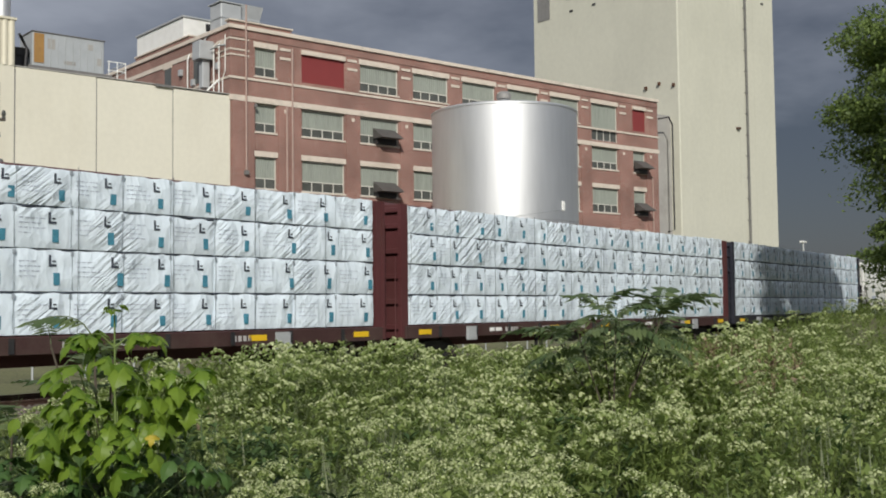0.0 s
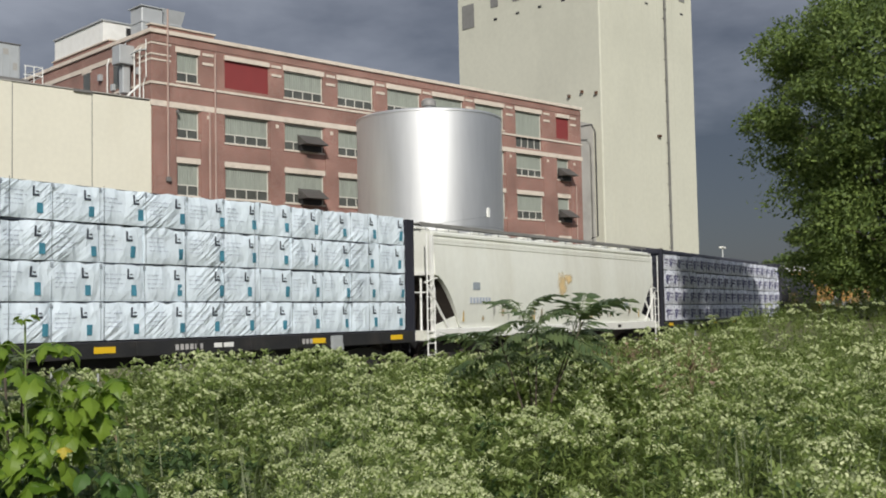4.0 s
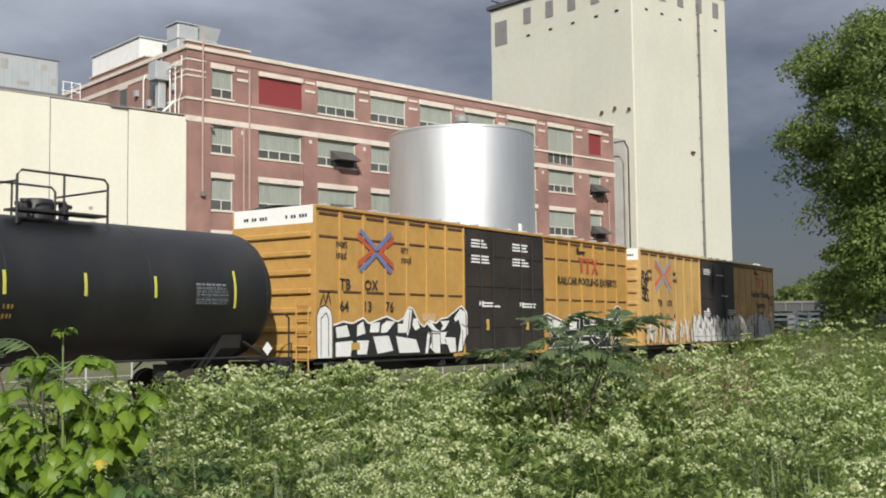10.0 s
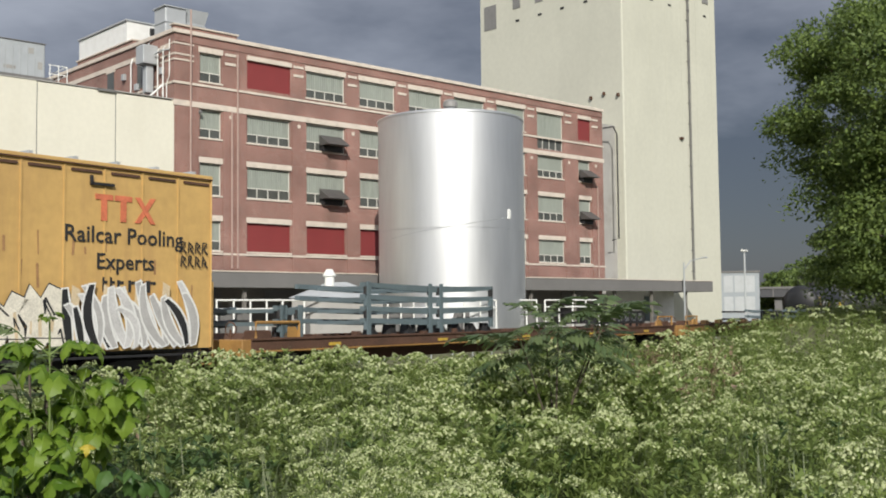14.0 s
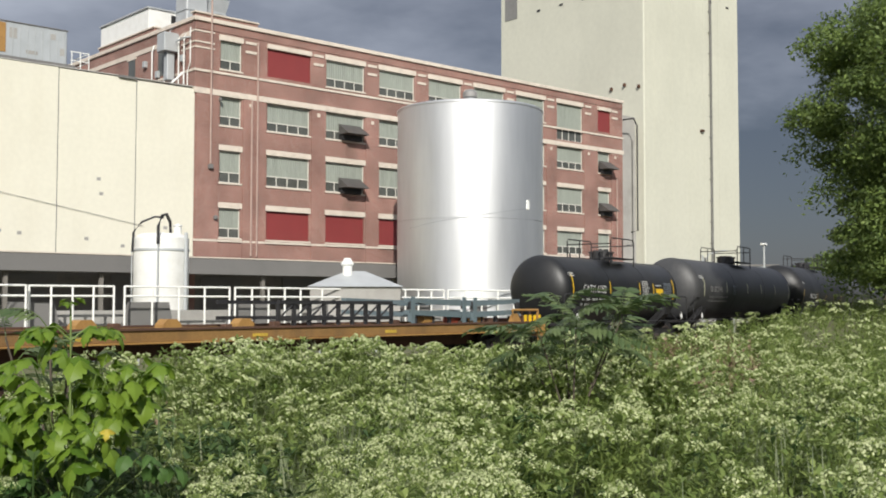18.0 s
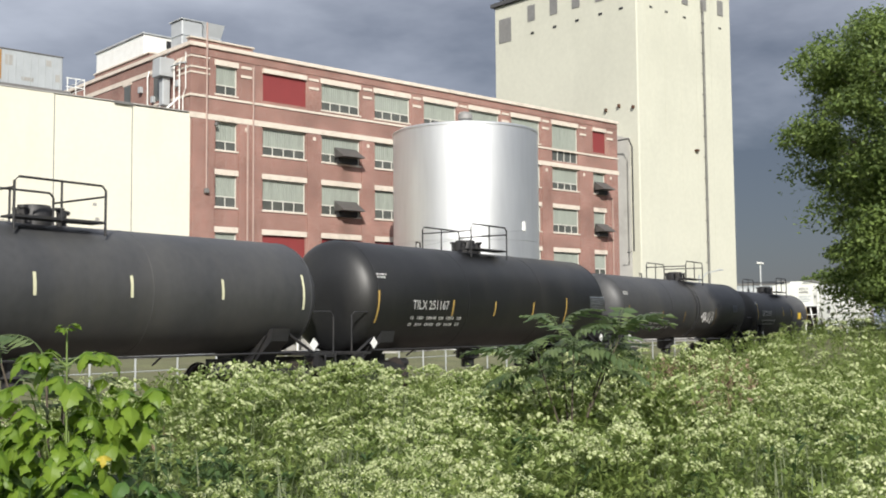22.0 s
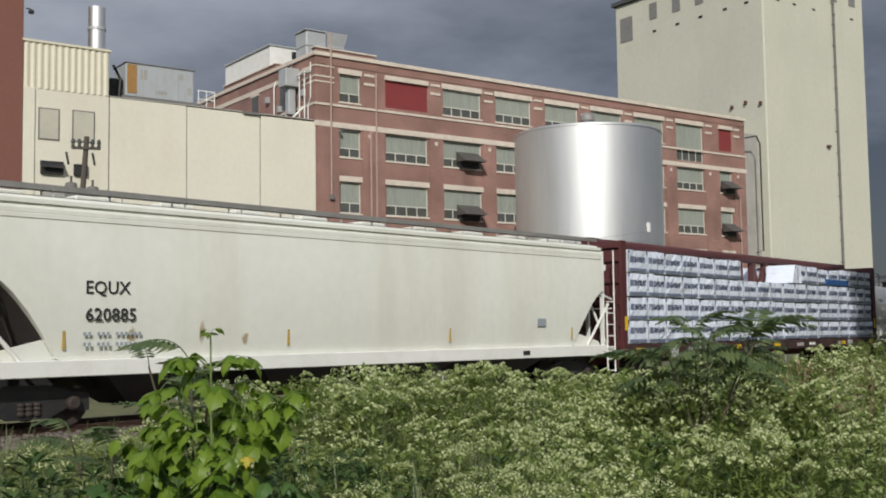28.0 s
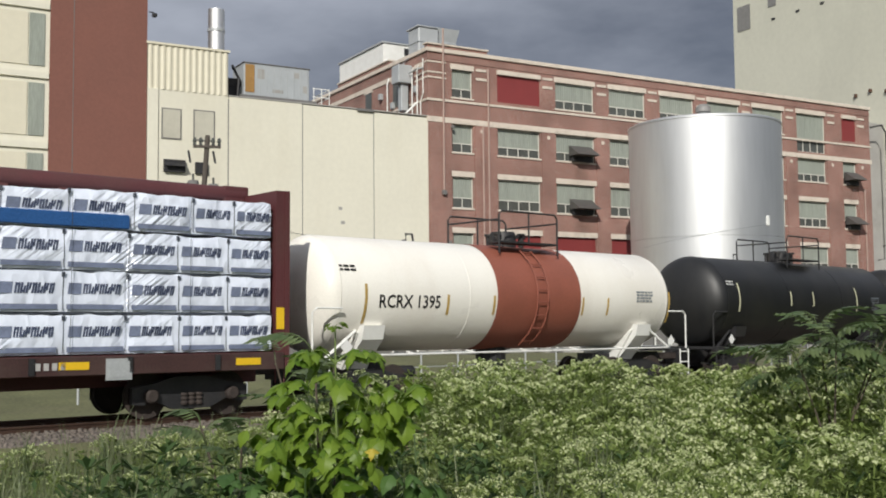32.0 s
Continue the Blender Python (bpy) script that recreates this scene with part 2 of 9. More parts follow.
def wrap_material(name, color):
    """White plastic sheet drawn round timber: creases that catch the light, faint grey-blue tint."""
    m = material(name, color, 0.2, vary=0.05, scale=1.4, fine=9, bump=0.0, dirt=(0.64, 0.67, 0.71), dirt_amount=0.3, per_piece=0.05)
    nt = m.node_tree
    co = nt.nodes.new("ShaderNodeTexCoord")
    mp = nt.nodes.new("ShaderNodeMapping")
    mp.inputs["Rotation"].default_value = (0, radians(32), 0)
    mp.inputs["Scale"].default_value = (2.3, 1.0, 1.1)
    nt.links.new(co.outputs["Object"], mp.inputs["Vector"])
    n = nt.nodes.new("ShaderNodeTexNoise")
    n.inputs["Scale"].default_value, n.inputs["Detail"].default_value = 1.2, 2
    nt.links.new(mp.outputs[0], n.inputs["Vector"])
    w = nt.nodes.new("ShaderNodeVectorMath")
    w.operation = "MULTIPLY_ADD"
    w.inputs[1].default_value = (1.1, 1.1, 1.1)
    nt.links.new(n.outputs["Color"], w.inputs[0])
    nt.links.new(mp.outputs[0], w.inputs[2])
    c = nt.nodes.new("ShaderNodeTexVoronoi")
    c.inputs["Scale"].default_value = 1.35
    nt.links.new(w.outputs[0], c.inputs["Vector"])
    u = nt.nodes.new("ShaderNodeBump")
    u.inputs["Strength"].default_value, u.inputs["Distance"].default_value = 0.7, 0.06
    # sharp slanting pulls in the sheet, gathered in patches
    m2 = nt.nodes.new("ShaderNodeMapping")
    m2.inputs["Rotation"].default_value = (0, radians(-38), 0)
    m2.vector_type = "TEXTURE"
    m2.inputs["Scale"].default_value = (1.0, 1.0, 0.09)
    nt.links.new(co.outputs["Object"], m2.inputs["Vector"])
    n2 = nt.nodes.new("ShaderNodeTexNoise")
    n2.inputs["Scale"].default_value, n2.inputs["Detail"].default_value = 1.0, 3
    nt.links.new(m2.outputs[0], n2.inputs["Vector"])
    n3 = nt.nodes.new("ShaderNodeTexNoise")
    n3.inputs["Scale"].default_value = 0.55
    nt.links.new(co.outputs["Object"], n3.inputs["Vector"])
    r3 = nt.nodes.new("ShaderNodeMapRange")
    r3.inputs["From Min"].default_value, r3.inputs["From Max"].default_value = 0.45, 0.65
    r3.inputs["To Max"].default_value = 4.0
    nt.links.new(n3.outputs["Fac"], r3.inputs["Value"])
    k = nt.nodes.new("ShaderNodeMath")
    k.operation = "MULTIPLY_ADD"
    nt.links.new(n2.outputs["Fac"], k.inputs[0])
    nt.links.new(r3.outputs[0], k.inputs[1])
    nt.links.new(c.outputs[0], k.inputs[2])
    nt.links.new(k.outputs[0], u.inputs["Height"])
    nt.links.new(u.outputs[0], nt.nodes["Principled BSDF"].inputs["Normal"])
    return m


def stain_material(name, color, amount=0.9, ragged=1.2, scale=3.0):
    """A worn-edged blotch of paint, rust or soot that thins out towards its rim."""
    m = material(name, color, 0.8, vary=0.25, scale=4, bump=0.0)
    nt = m.node_tree
    co = nt.nodes.new("ShaderNodeTexCoord")
    di = nt.nodes.new("ShaderNodeVectorMath")
    di.operation = "SUBTRACT"
    di.inputs[1].default_value = (0.5, 0.5, 0.5)
    nt.links.new(co.outputs["Generated"], di.inputs[0])
    fl = nt.nodes.new("ShaderNodeVectorMath")
    fl.operation = "MULTIPLY"
    fl.inputs[1].default_value = (2, 0, 2)
    nt.links.new(di.outputs[0], fl.inputs[0])
    le = nt.nodes.new("ShaderNodeVectorMath")
    le.operation = "LENGTH"
    nt.links.new(fl.outputs[0], le.inputs[0])
    no = nt.nodes.new("ShaderNodeTexNoise")
    no.inputs["Scale"].default_value, no.inputs["Detail"].default_value = scale, 5
    nt.links.new(co.outputs["Object"], no.inputs["Vector"])
    ma = nt.nodes.new("ShaderNodeMath")
    ma.operation = "MULTIPLY_ADD"
    ma.inputs[1].default_value = ragged
    nt.links.new(no.outputs["Fac"], ma.inputs[0])
    su = nt.nodes.new("ShaderNodeMath")
    su.operation = "SUBTRACT"
    su.inputs[0].default_value = 0.72 - ragged * 0.5
    nt.links.new(le.outputs["Value"], su.inputs[1])
    nt.links.new(su.outputs[0], ma.inputs[2])
    mr = nt.nodes.new("ShaderNodeMapRange")
    mr.inputs["From Max"].default_value, mr.inputs["To Max"].default_value = 0.45, amount
    nt.links.new(ma.outputs[0], mr.inputs["Value"])
    nt.links.new(mr.outputs[0], nt.nodes["Principled BSDF"].inputs["Alpha"])
    return m


BRICK = brick_material("red_brick", (0.315, 0.16, 0.128), (0.255, 0.122, 0.1), (0.34, 0.27, 0.23))
STONE = material("pale_stone_trim", (0.64, 0.565, 0.485), 0.8, vary=0.12, dirt=(0.25, 0.22, 0.18), dirt_amount=0.35, bump=0.1)
CREAM = material("cream_painted_concrete", (0.71, 0.685, 0.575), 0.8, vary=0.05, scale=0.25, fine=3, dirt=(0.50, 0.45, 0.33), dirt_amount=0.32, streak=0.9, bump=0.05)
CREAM_SILO = material("weathered_silo_concrete", (0.56, 0.555, 0.465), 0.85, vary=0.06, scale=0.15, fine=2, dirt=(0.38, 0.38, 0.32), dirt_amount=0.5, streak=0.7, bump=0.08)
CLAD = material("cream_metal_cladding", (0.67, 0.63, 0.50), 0.5, vary=0.05, bump=0.03)
REDPANEL = material("red_painted_panel", (0.22, 0.036, 0.036), 0.6, vary=0.1, scale=0.8, dirt=(0.2, 0.05, 0.04), dirt_amount=0.5)
REDBROWN = material("red_brown_wall", (0.20, 0.085, 0.065), 0.85, vary=0.1, scale=0.3, fine=6, dirt=(0.16, 0.06, 0.045), dirt_amount=0.3, streak=0.8)
GREENPANEL = material("green_fibreglass_panel", (0.285, 0.31, 0.27), 0.45, vary=0.2, scale=0.5, fine=4, stretch=(6, 6, 0.6))
DARKGLASS = material("dark_window_glass", (0.085, 0.09, 0.082), 0.2, vary=0.4, scale=0.7, bump=0.0)
BLIND = material("dull_blind", (0.50, 0.48, 0.40), 0.7, vary=0.15, scale=0.8, dirt=(0.36, 0.34, 0.29), dirt_amount=0.6)
WINFRAME = material("painted_window_frame", (0.6, 0.585, 0.53), 0.6, vary=0.1)
GREYMETAL = material("galvanised_steel", (0.46, 0.48, 0.49), 0.5, 0.25, vary=0.15, scale=1.0)
HOODSTEEL = material("blackened_hood_steel", (0.085, 0.08, 0.075), 0.6, vary=0.3)
AWNING = material("dull_awning_steel", (0.24, 0.235, 0.225), 0.6, 0.2, vary=0.2)
ROOFING = material("dark_roofing", (0.08, 0.08, 0.085), 0.9, vary=0.25)
CONCRETE = material("grey_concrete", (0.36, 0.35, 0.33), 0.9, vary=0.18, scale=0.6, dirt=(0.2, 0.19, 0.17), dirt_amount=0.5)
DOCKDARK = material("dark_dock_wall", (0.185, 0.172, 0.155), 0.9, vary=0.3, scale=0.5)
FASCIA = material("grey_canopy_fascia", (0.17, 0.165, 0.16), 0.8, vary=0.12, scale=0.3, dirt=(0.12, 0.12, 0.115), dirt_amount=0.5)
WHITEPAINT = material("white_paint", (0.80, 0.80, 0.77), 0.5, vary=0.06, dirt=(0.5, 0.48, 0.42), dirt_amount=0.3)
PIPE = material("dull_pinkish_pipe", (0.40, 0.29, 0.25), 0.6, vary=0.2)
BLACKSTEEL = material("black_steel", (0.022, 0.022, 0.024), 0.55, vary=0.3, dirt=(0.07, 0.06, 0.05), dirt_amount=0.4)
BLACKTANK = material("black_tank_paint", (0.012, 0.0125, 0.0135), 0.46, vary=0.25, scale=0.7, fine=6, dirt=(0.033, 0.031, 0.028), dirt_amount=0.55, streak=1.2, bump=0.02)
GREYTANK = material("faded_charcoal_tank_paint", (0.046, 0.047, 0.05), 0.5, vary=0.2, scale=0.6, fine=5, dirt=(0.10, 0.095, 0.085), dirt_amount=0.5, streak=1.2, bump=0.02)
WHITETANK = material("white_tank_paint", (0.86, 0.835, 0.77), 0.3, vary=0.05, scale=0.6, dirt=(0.52, 0.42, 0.31), dirt_amount=0.2, streak=1.4, bump=0.02)
REDTANK = material("red_oxide_band", (0.27, 0.085, 0.055), 0.6, vary=0.15, scale=1.2, dirt=(0.18, 0.06, 0.04), dirt_amount=0.5)
HOPPER = material("pale_grey_hopper_paint", (0.76, 0.77, 0.71), 0.5, vary=0.05, scale=0.4, fine=4, dirt=(0.46, 0.42, 0.32), dirt_amount=0.35, streak=1.6, bump=0.02)
BOXYELLOW = material("yellow_ochre_boxcar_paint", (0.475, 0.272, 0.075), 0.55, vary=0.16, scale=0.6, fine=5, dirt=(0.36, 0.19, 0.06), dirt_amount=0.5, streak=1.6, bump=0.03)
BOXYELLOW2 = material("faded_boxcar_paint", (0.57, 0.365, 0.13), 0.6, vary=0.12, scale=0.6, fine=5, dirt=(0.34, 0.2, 0.09), dirt_amount=0.75, streak=1.6, bump=0.03)
DOORBLACK = material("black_boxcar_door_paint", (0.03, 0.026, 0.024), 0.55, vary=0.25, scale=0.8, dirt=(0.09, 0.06, 0.04), dirt_amount=0.4)
MAROON = material("maroon_steel", (0.088, 0.024, 0.026), 0.6, vary=0.2, scale=0.8, dirt=(0.08, 0.045, 0.035), dirt_amount=0.5)
MAROONSILL = material("grimy_maroon_sill", (0.05, 0.022, 0.02), 0.65, vary=0.35, scale=1.2, dirt=(0.08, 0.055, 0.045), dirt_amount=0.8)
NAVY = material("navy_steel", (0.021, 0.022, 0.034), 0.6, vary=0.2, scale=0.8, dirt=(0.05, 0.045, 0.045), dirt_amount=0.4)
FLATYELLOW = material("yellow_flatcar_paint", (0.36, 0.20, 0.06), 0.6, vary=0.2, scale=0.8, dirt=(0.15, 0.07, 0.03), dirt_amount=0.8)
FLATBROWN = material("grimy_yellow_brown_paint", (0.24, 0.135, 0.045), 0.7, vary=0.25, scale=0.8, dirt=(0.10, 0.06, 0.035), dirt_amount=0.7, streak=1.5)
# grimy running gear; on the hopper slope sheets this brown stands for shade
GRIME_SHADE = material("grimy_and_shaded_brown_steel", (0.042, 0.032, 0.028), 0.85, vary=0.35, scale=1.5, dirt=(0.07, 0.055, 0.045), dirt_amount=0.7)
RUSTWASH = material("rust_wash", (0.36, 0.2, 0.09), 0.8, vary=0.3, scale=4)
RUST = material("rusted_steel", (0.095, 0.048, 0.03), 0.85, vary=0.35, scale=1.5, dirt=(0.05, 0.03, 0.022), dirt_amount=0.7)
TEALSTEEL = material("teal_painted_steel", (0.125, 0.165, 0.18), 0.45, vary=0.2, scale=1.0, dirt=(0.07, 0.08, 0.08), dirt_amount=0.5)
WRAPS = {"teal": wrap_material("bluish_white_lumber_wrap", (0.71, 0.80, 0.87)), "navy": wrap_material("white_lumber_wrap", (0.79, 0.81, 0.895)), "blue": wrap_material("cool_white_lumber_wrap", (0.75, 0.805, 0.925))}
PRINT_TEAL = material("teal_print", (0.06, 0.225, 0.31), 0.45, vary=0.35, scale=3)
PRINT_NAVY = material("navy_print", (0.07, 0.067, 0.175), 0.45, vary=0.15)
PRINT_VIOLET = material("faded_violet_print", (0.20, 0.19, 0.29), 0.45, vary=0.2)
PRINT_DARK = material("black_print", (0.05, 0.06, 0.08), 0.45, vary=0.1)
PRINT_GREY = material("grey_print", (0.30, 0.34, 0.38), 0.45, vary=0.1)
DUSTPANEL = material("dusty_grey_label", (0.15, 0.15, 0.15), 0.7, vary=0.3, scale=2)
PRINT_PALE = material("pale_blue_print", (0.42, 0.46, 0.55), 0.45, vary=0.1)
PRINT_SLATE = material("slate_blue_print", (0.165, 0.195, 0.285), 0.45, vary=0.25, scale=5)
PRINT_BLUE = material("steel_blue_print", (0.06, 0.075, 0.13), 0.45, vary=0.15)
PATCH = stain_material("faded_orange_patch", (0.70, 0.52, 0.27), 0.9, 1.0, 2.6)
SOOT = stain_material("grey_soot_smudge", (0.20, 0.19, 0.16), 0.42, 1.5, 4.0)
DRIP = stain_material("brown_water_stain", (0.16, 0.13, 0.10), 0.16, 1.0, 1.6)
STAIN = stain_material("tan_rust_stain", (0.45, 0.33, 0.17), 0.6, 1.5, 5.0)
TARP = material("blue_tarp", (0.02, 0.09, 0.27), 0.4, vary=0.15, bump=0.6)
STRAP = material("dark_strap_and_gap", (0.05, 0.06, 0.08), 0.6)
YELLOWMARK = material("yellow_reflector", (0.75, 0.48, 0.02), 0.4, vary=0.08)
FADEDYELLOW = material("dirty_yellow_reflector", (0.5, 0.34, 0.05), 0.6, vary=0.3, scale=4)
LIMEMARK = material("lime_yellow_reflector", (0.52, 0.50, 0.08), 0.4, vary=0.1)
PALEMARK = material("pale_yellow_reflector", (0.62, 0.61, 0.42), 0.5, vary=0.12)
WHITEMARK = material("white_lettering", (0.78, 0.78, 0.76), 0.5, vary=0.05)
BLACKMARK = material("black_lettering", (0.03, 0.03, 0.03), 0.5, vary=0.1)
REDMARK = material("red_lettering", (0.42, 0.09, 0.05), 0.5, vary=0.15)
BLUEMARK = material("blue_lettering", (0.15, 0.18, 0.34), 0.5, vary=0.15)
FADED_RED = material("faded_red_lettering", (0.60, 0.17, 0.085), 0.6, vary=0.25, scale=4)
FADED_BLUE = material("faded_blue_lettering", (0.30, 0.33, 0.37), 0.6, vary=0.25, scale=4)
DULLGOLD = material("dusty_gold_reflector", (0.26, 0.17, 0.055), 0.6, vary=0.3)
GOLDMARK = material("gold_lettering", (0.46, 0.31, 0.09), 0.5, vary=0.15)
SPRAY_WHITE = material("white_spray_paint", (0.72, 0.72, 0.70), 0.6, vary=0.12, scale=3)
SPRAY_CHALK = material("chalky_spray_paint", (0.70, 0.66, 0.56), 0.7, vary=0.25, scale=3)
SPRAY_SILVER = material("silver_spray_paint", (0.56, 0.55, 0.54), 0.5, vary=0.25, scale=4)
SPRAY_CREAM = material("cream_spray_paint", (0.62, 0.50, 0.33), 0.6, vary=0.2, scale=3)
SPRAY_BROWN = material("brown_spray_paint", (0.22, 0.13, 0.07), 0.6, vary=0.2, scale=3)
SPRAY_GREY = material("grey_spray_paint", (0.42, 0.41, 0.40), 0.6, vary=0.2, scale=3)
SPRAY_BLACK = material("black_spray_paint", (0.02, 0.02, 0.022), 0.6, vary=0.2)
SILVER = material("brushed_stainless_cladding", (0.72, 0.73, 0.74), 0.53, 1.0, vary=0.05, scale=0.6, fine=3, stretch=(1, 1, 0.15), bump=0.03)
RAILSTEEL = material("rusty_rail", (0.10, 0.06, 0.045), 0.5, 0.6, vary=0.25)
TIE = material("weathered_tie", (0.085, 0.065, 0.05), 0.9, vary=0.3, scale=4, per_piece=0.3)
BALLAST = material("crushed_stone_ballast", (0.17, 0.145, 0.125), 0.95, vary=0.55, scale=3, fine=16, bump=1.0, dirt=(0.10, 0.08, 0.065), dirt_amount=0.6)
SOIL = material("dry_grass_and_soil", (0.11, 0.115, 0.05), 0.95, vary=0.5, scale=0.5, fine=9, bump=0.6, dirt=(0.16, 0.14, 0.085), dirt_amount=0.7)
BARK = material("grey_brown_bark", (0.10, 0.08, 0.06), 0.9, vary=0.35, scale=4, stretch=(1, 1, 0.3), bump=0.8)
STEM = material("green_stem", (0.14, 0.20, 0.05), 0.6, vary=0.2)
WOODPOLE = material("weathered_pole", (0.085, 0.073, 0.062), 0.9, vary=0.25, scale=3, stretch=(1, 1, 0.1))
ANNEX = material("pale_blue_grey_render", (0.33, 0.36, 0.385), 0.7, vary=0.1, scale=0.4, dirt=(0.24, 0.26, 0.28), dirt_amount=0.5, streak=0.6)
GREYBLUE = material("grey_blue_steel", (0.42, 0.445, 0.46), 0.5, 0.15, vary=0.1)
WEEDLEAF = leaf_material("weed_leaf", (0.115, 0.18, 0.04), (0.325, 0.395, 0.125), 0.5, 0.45)
BLOOM = leaf_material("cream_blossom", (0.30, 0.38, 0.14), (0.71, 0.735, 0.44), 0.7, 0.35, 0.45, 5.0)
GRASSBLADE = leaf_material("grass_blade", (0.10, 0.14, 0.06), (0.20, 0.22, 0.12))
BUSHLEAF = leaf_material("bright_lobed_leaf", (0.075, 0.16, 0.017), (0.28, 0.395, 0.05), 0.42, 0.45)
# bush leaf for low down: cooler green with the shade mixed in
LOWLEAF = leaf_material("low_shaded_green_leaf", (0.05, 0.11, 0.03), (0.11, 0.2, 0.05), 0.45, 0.35)
SUMACLEAF = leaf_material("dark_pinnate_leaf", (0.068, 0.115, 0.045), (0.195, 0.25, 0.105), 0.42, 0.4)
YELLOWLEAF = leaf_material("yellowed_leaf", (0.45, 0.36, 0.04), (0.6, 0.5, 0.08), 0.5, 0.3)
SHADEWEED = leaf_material("dark_shaded_weed_leaf", (0.04, 0.08, 0.025), (0.10, 0.16, 0.05), 0.5, 0.35)
DRYSTALK = leaf_material("dry_reddish_stalk", (0.20, 0.125, 0.08), (0.36, 0.26, 0.18), 0.8, 0.2)
TREELEAF = leaf_material("tree_leaf", (0.05, 0.09, 0.026), (0.225, 0.30, 0.078), 0.55, 0.42)


# ---- building helpers ----
class Shape:
    """Collects vertices and faces of one mesh."""

    def __init__(self):
        self.v, self.f = [], []

    def add(self, vs, fs):
        k = len(self.v)
        self.v += [tuple(p) for p in vs]
        self.f += [tuple(k + i for i in f) for f in fs]
        return self

    def box(self, x0, x1, y0, y1, z0, z1, c=0.0):
        """A box; c: the width of its chamfered edges."""
        if not c:
            vs = [(x, y, z) for z in (z0, z1) for y in (y0, y1) for x in (x0, x1)]
            return self.add(vs, [(0, 2, 3, 1), (4, 5, 7, 6), (0, 1, 5, 4), (1, 3, 7, 5), (3, 2, 6, 7), (2, 0, 4, 6)])
        def ring(z, i):
            a, b, p, q = x0 + i, x1 - i, y0 + i, y1 - i
            return [(a + c, p, z), (b - c, p, z), (b, p + c, z), (b, q - c, z), (b - c, q, z), (a + c, q, z), (a, q - c, z), (a, p + c, z)]
        vs = ring(z0, c) + ring(z0 + c, 0) + ring(z1 - c, 0) + ring(z1, c)
        fs = [tuple(range(7, -1, -1)), tuple(range(24, 32))]
        for r in range(3):
            fs += [(8 * r + i, 8 * r + (i + 1) % 8, 8 * r + 8 + (i + 1) % 8, 8 * r + 8 + i) for i in range(8)]
        return self.add(vs, fs)

    def tube(self, pts, r, n=8, taper=None):
        """A round bar through the points."""
        pts = [Vector(p) for p in pts]
        k = len(self.v)
        for i, p in enumerate(pts):
            d = (pts[min(i + 1, len(pts) - 1)] - pts[max(i - 1, 0)]).normalized()
            a = d.cross(Vector((0, 0, 1)) if abs(d.z) < 0.9 else Vector((1, 0, 0))).normalized()
            b = d.cross(a)
            rr = r if taper is None else r + (taper - r) * i / (len(pts) - 1)
            self.v += [tuple(p + (a * math.cos(2 * math.pi * j / n) + b * math.sin(2 * math.pi * j / n)) * rr) for j in range(n)]
        for i in range(len(pts) - 1):
            self.f += [(k + i * n + j, k + i * n + (j + 1) % n, k + (i + 1) * n + (j + 1) % n, k + (i + 1) * n + j) for j in range(n)]
        self.f += [tuple(k + j for j in range(n - 1, -1, -1)), tuple(k + (len(pts) - 1) * n + j for j in range(n))]
        return self

    def lathe(self, prof, n=48, axis="z", at=(0, 0, 0), a0=0.0, a1=360.0):
        """Turns a profile of (radius, place along the axis)."""
        k, full = len(self.v), abs(a1 - a0) >= 360
        m = n if full else n + 1
        for r, h in prof:
            for j in range(m):
                t = radians(a0 + (a1 - a0) * j / n)
                p = (r * math.cos(t), r * math.sin(t), h) if axis == "z" else (h, r * math.cos(t), r * math.sin(t))
                self.v.append((p[0] + at[0], p[1] + at[1], p[2] + at[2]))
        for i in range(len(prof) - 1):
            for j in range(n):
                q = (k + i * m + j, k + i * m + (j + 1) % m, k + (i + 1) * m + (j + 1) % m, k + (i + 1) * m + j)
                self.f.append(q if axis == "z" else q[::-1])
        return self

    def prism(self, poly, lo, hi, axis="y"):
        """A polygon pulled along an axis; poly gives the two other axes in order."""
        n = len(poly)
        def put(p, h):
            return {"x": (h, p[0], p[1]), "y": (p[0], h, p[1]), "z": (p[0], p[1], h)}[axis]
        vs = [put(p, lo) for p in poly] + [put(p, hi) for p in poly]
        fs = [tuple(range(n)), tuple(range(2 * n - 1, n - 1, -1))] + [(i, n + i, n + (i + 1) % n, (i + 1) % n) for i in range(n)]
        return self.add(vs, fs)

    def pierced(self, xs, zs, holes, y0, y1):
        """A wall slab over a grid of x and z lines, open at the cells in holes; one connected piece."""
        nx, nz = len(xs), len(zs)
        k = len(self.v)
        self.v += [(x, y, z) for y in (y0, y1) for z in zs for x in xs]
        def at(i, j, d):
            return k + d * nx * nz + j * nx + i
        for j in range(nz - 1):
            for i in range(nx - 1):
                if (i, j) in holes:
                    continue
                self.f += [(at(i, j, 0), at(i + 1, j, 0), at(i + 1, j + 1, 0), at(i, j + 1, 0)), (at(i, j, 1), at(i, j + 1, 1), at(i + 1, j + 1, 1), at(i + 1, j, 1))]
                for di, dj, p, q in ((0, -1, (i, j), (i + 1, j)), (1, 0, (i + 1, j), (i + 1, j + 1)), (0, 1, (i + 1, j + 1), (i, j + 1)), (-1, 0, (i, j + 1), (i, j))):
                    ii, jj = i + di, j + dj
                    if not (0 <= ii < nx - 1 and 0 <= jj < nz - 1) or (ii, jj) in holes:
                        self.f.append((at(*p, 1), at(*q, 1), at(*q, 0), at(*p, 0)))
        return self

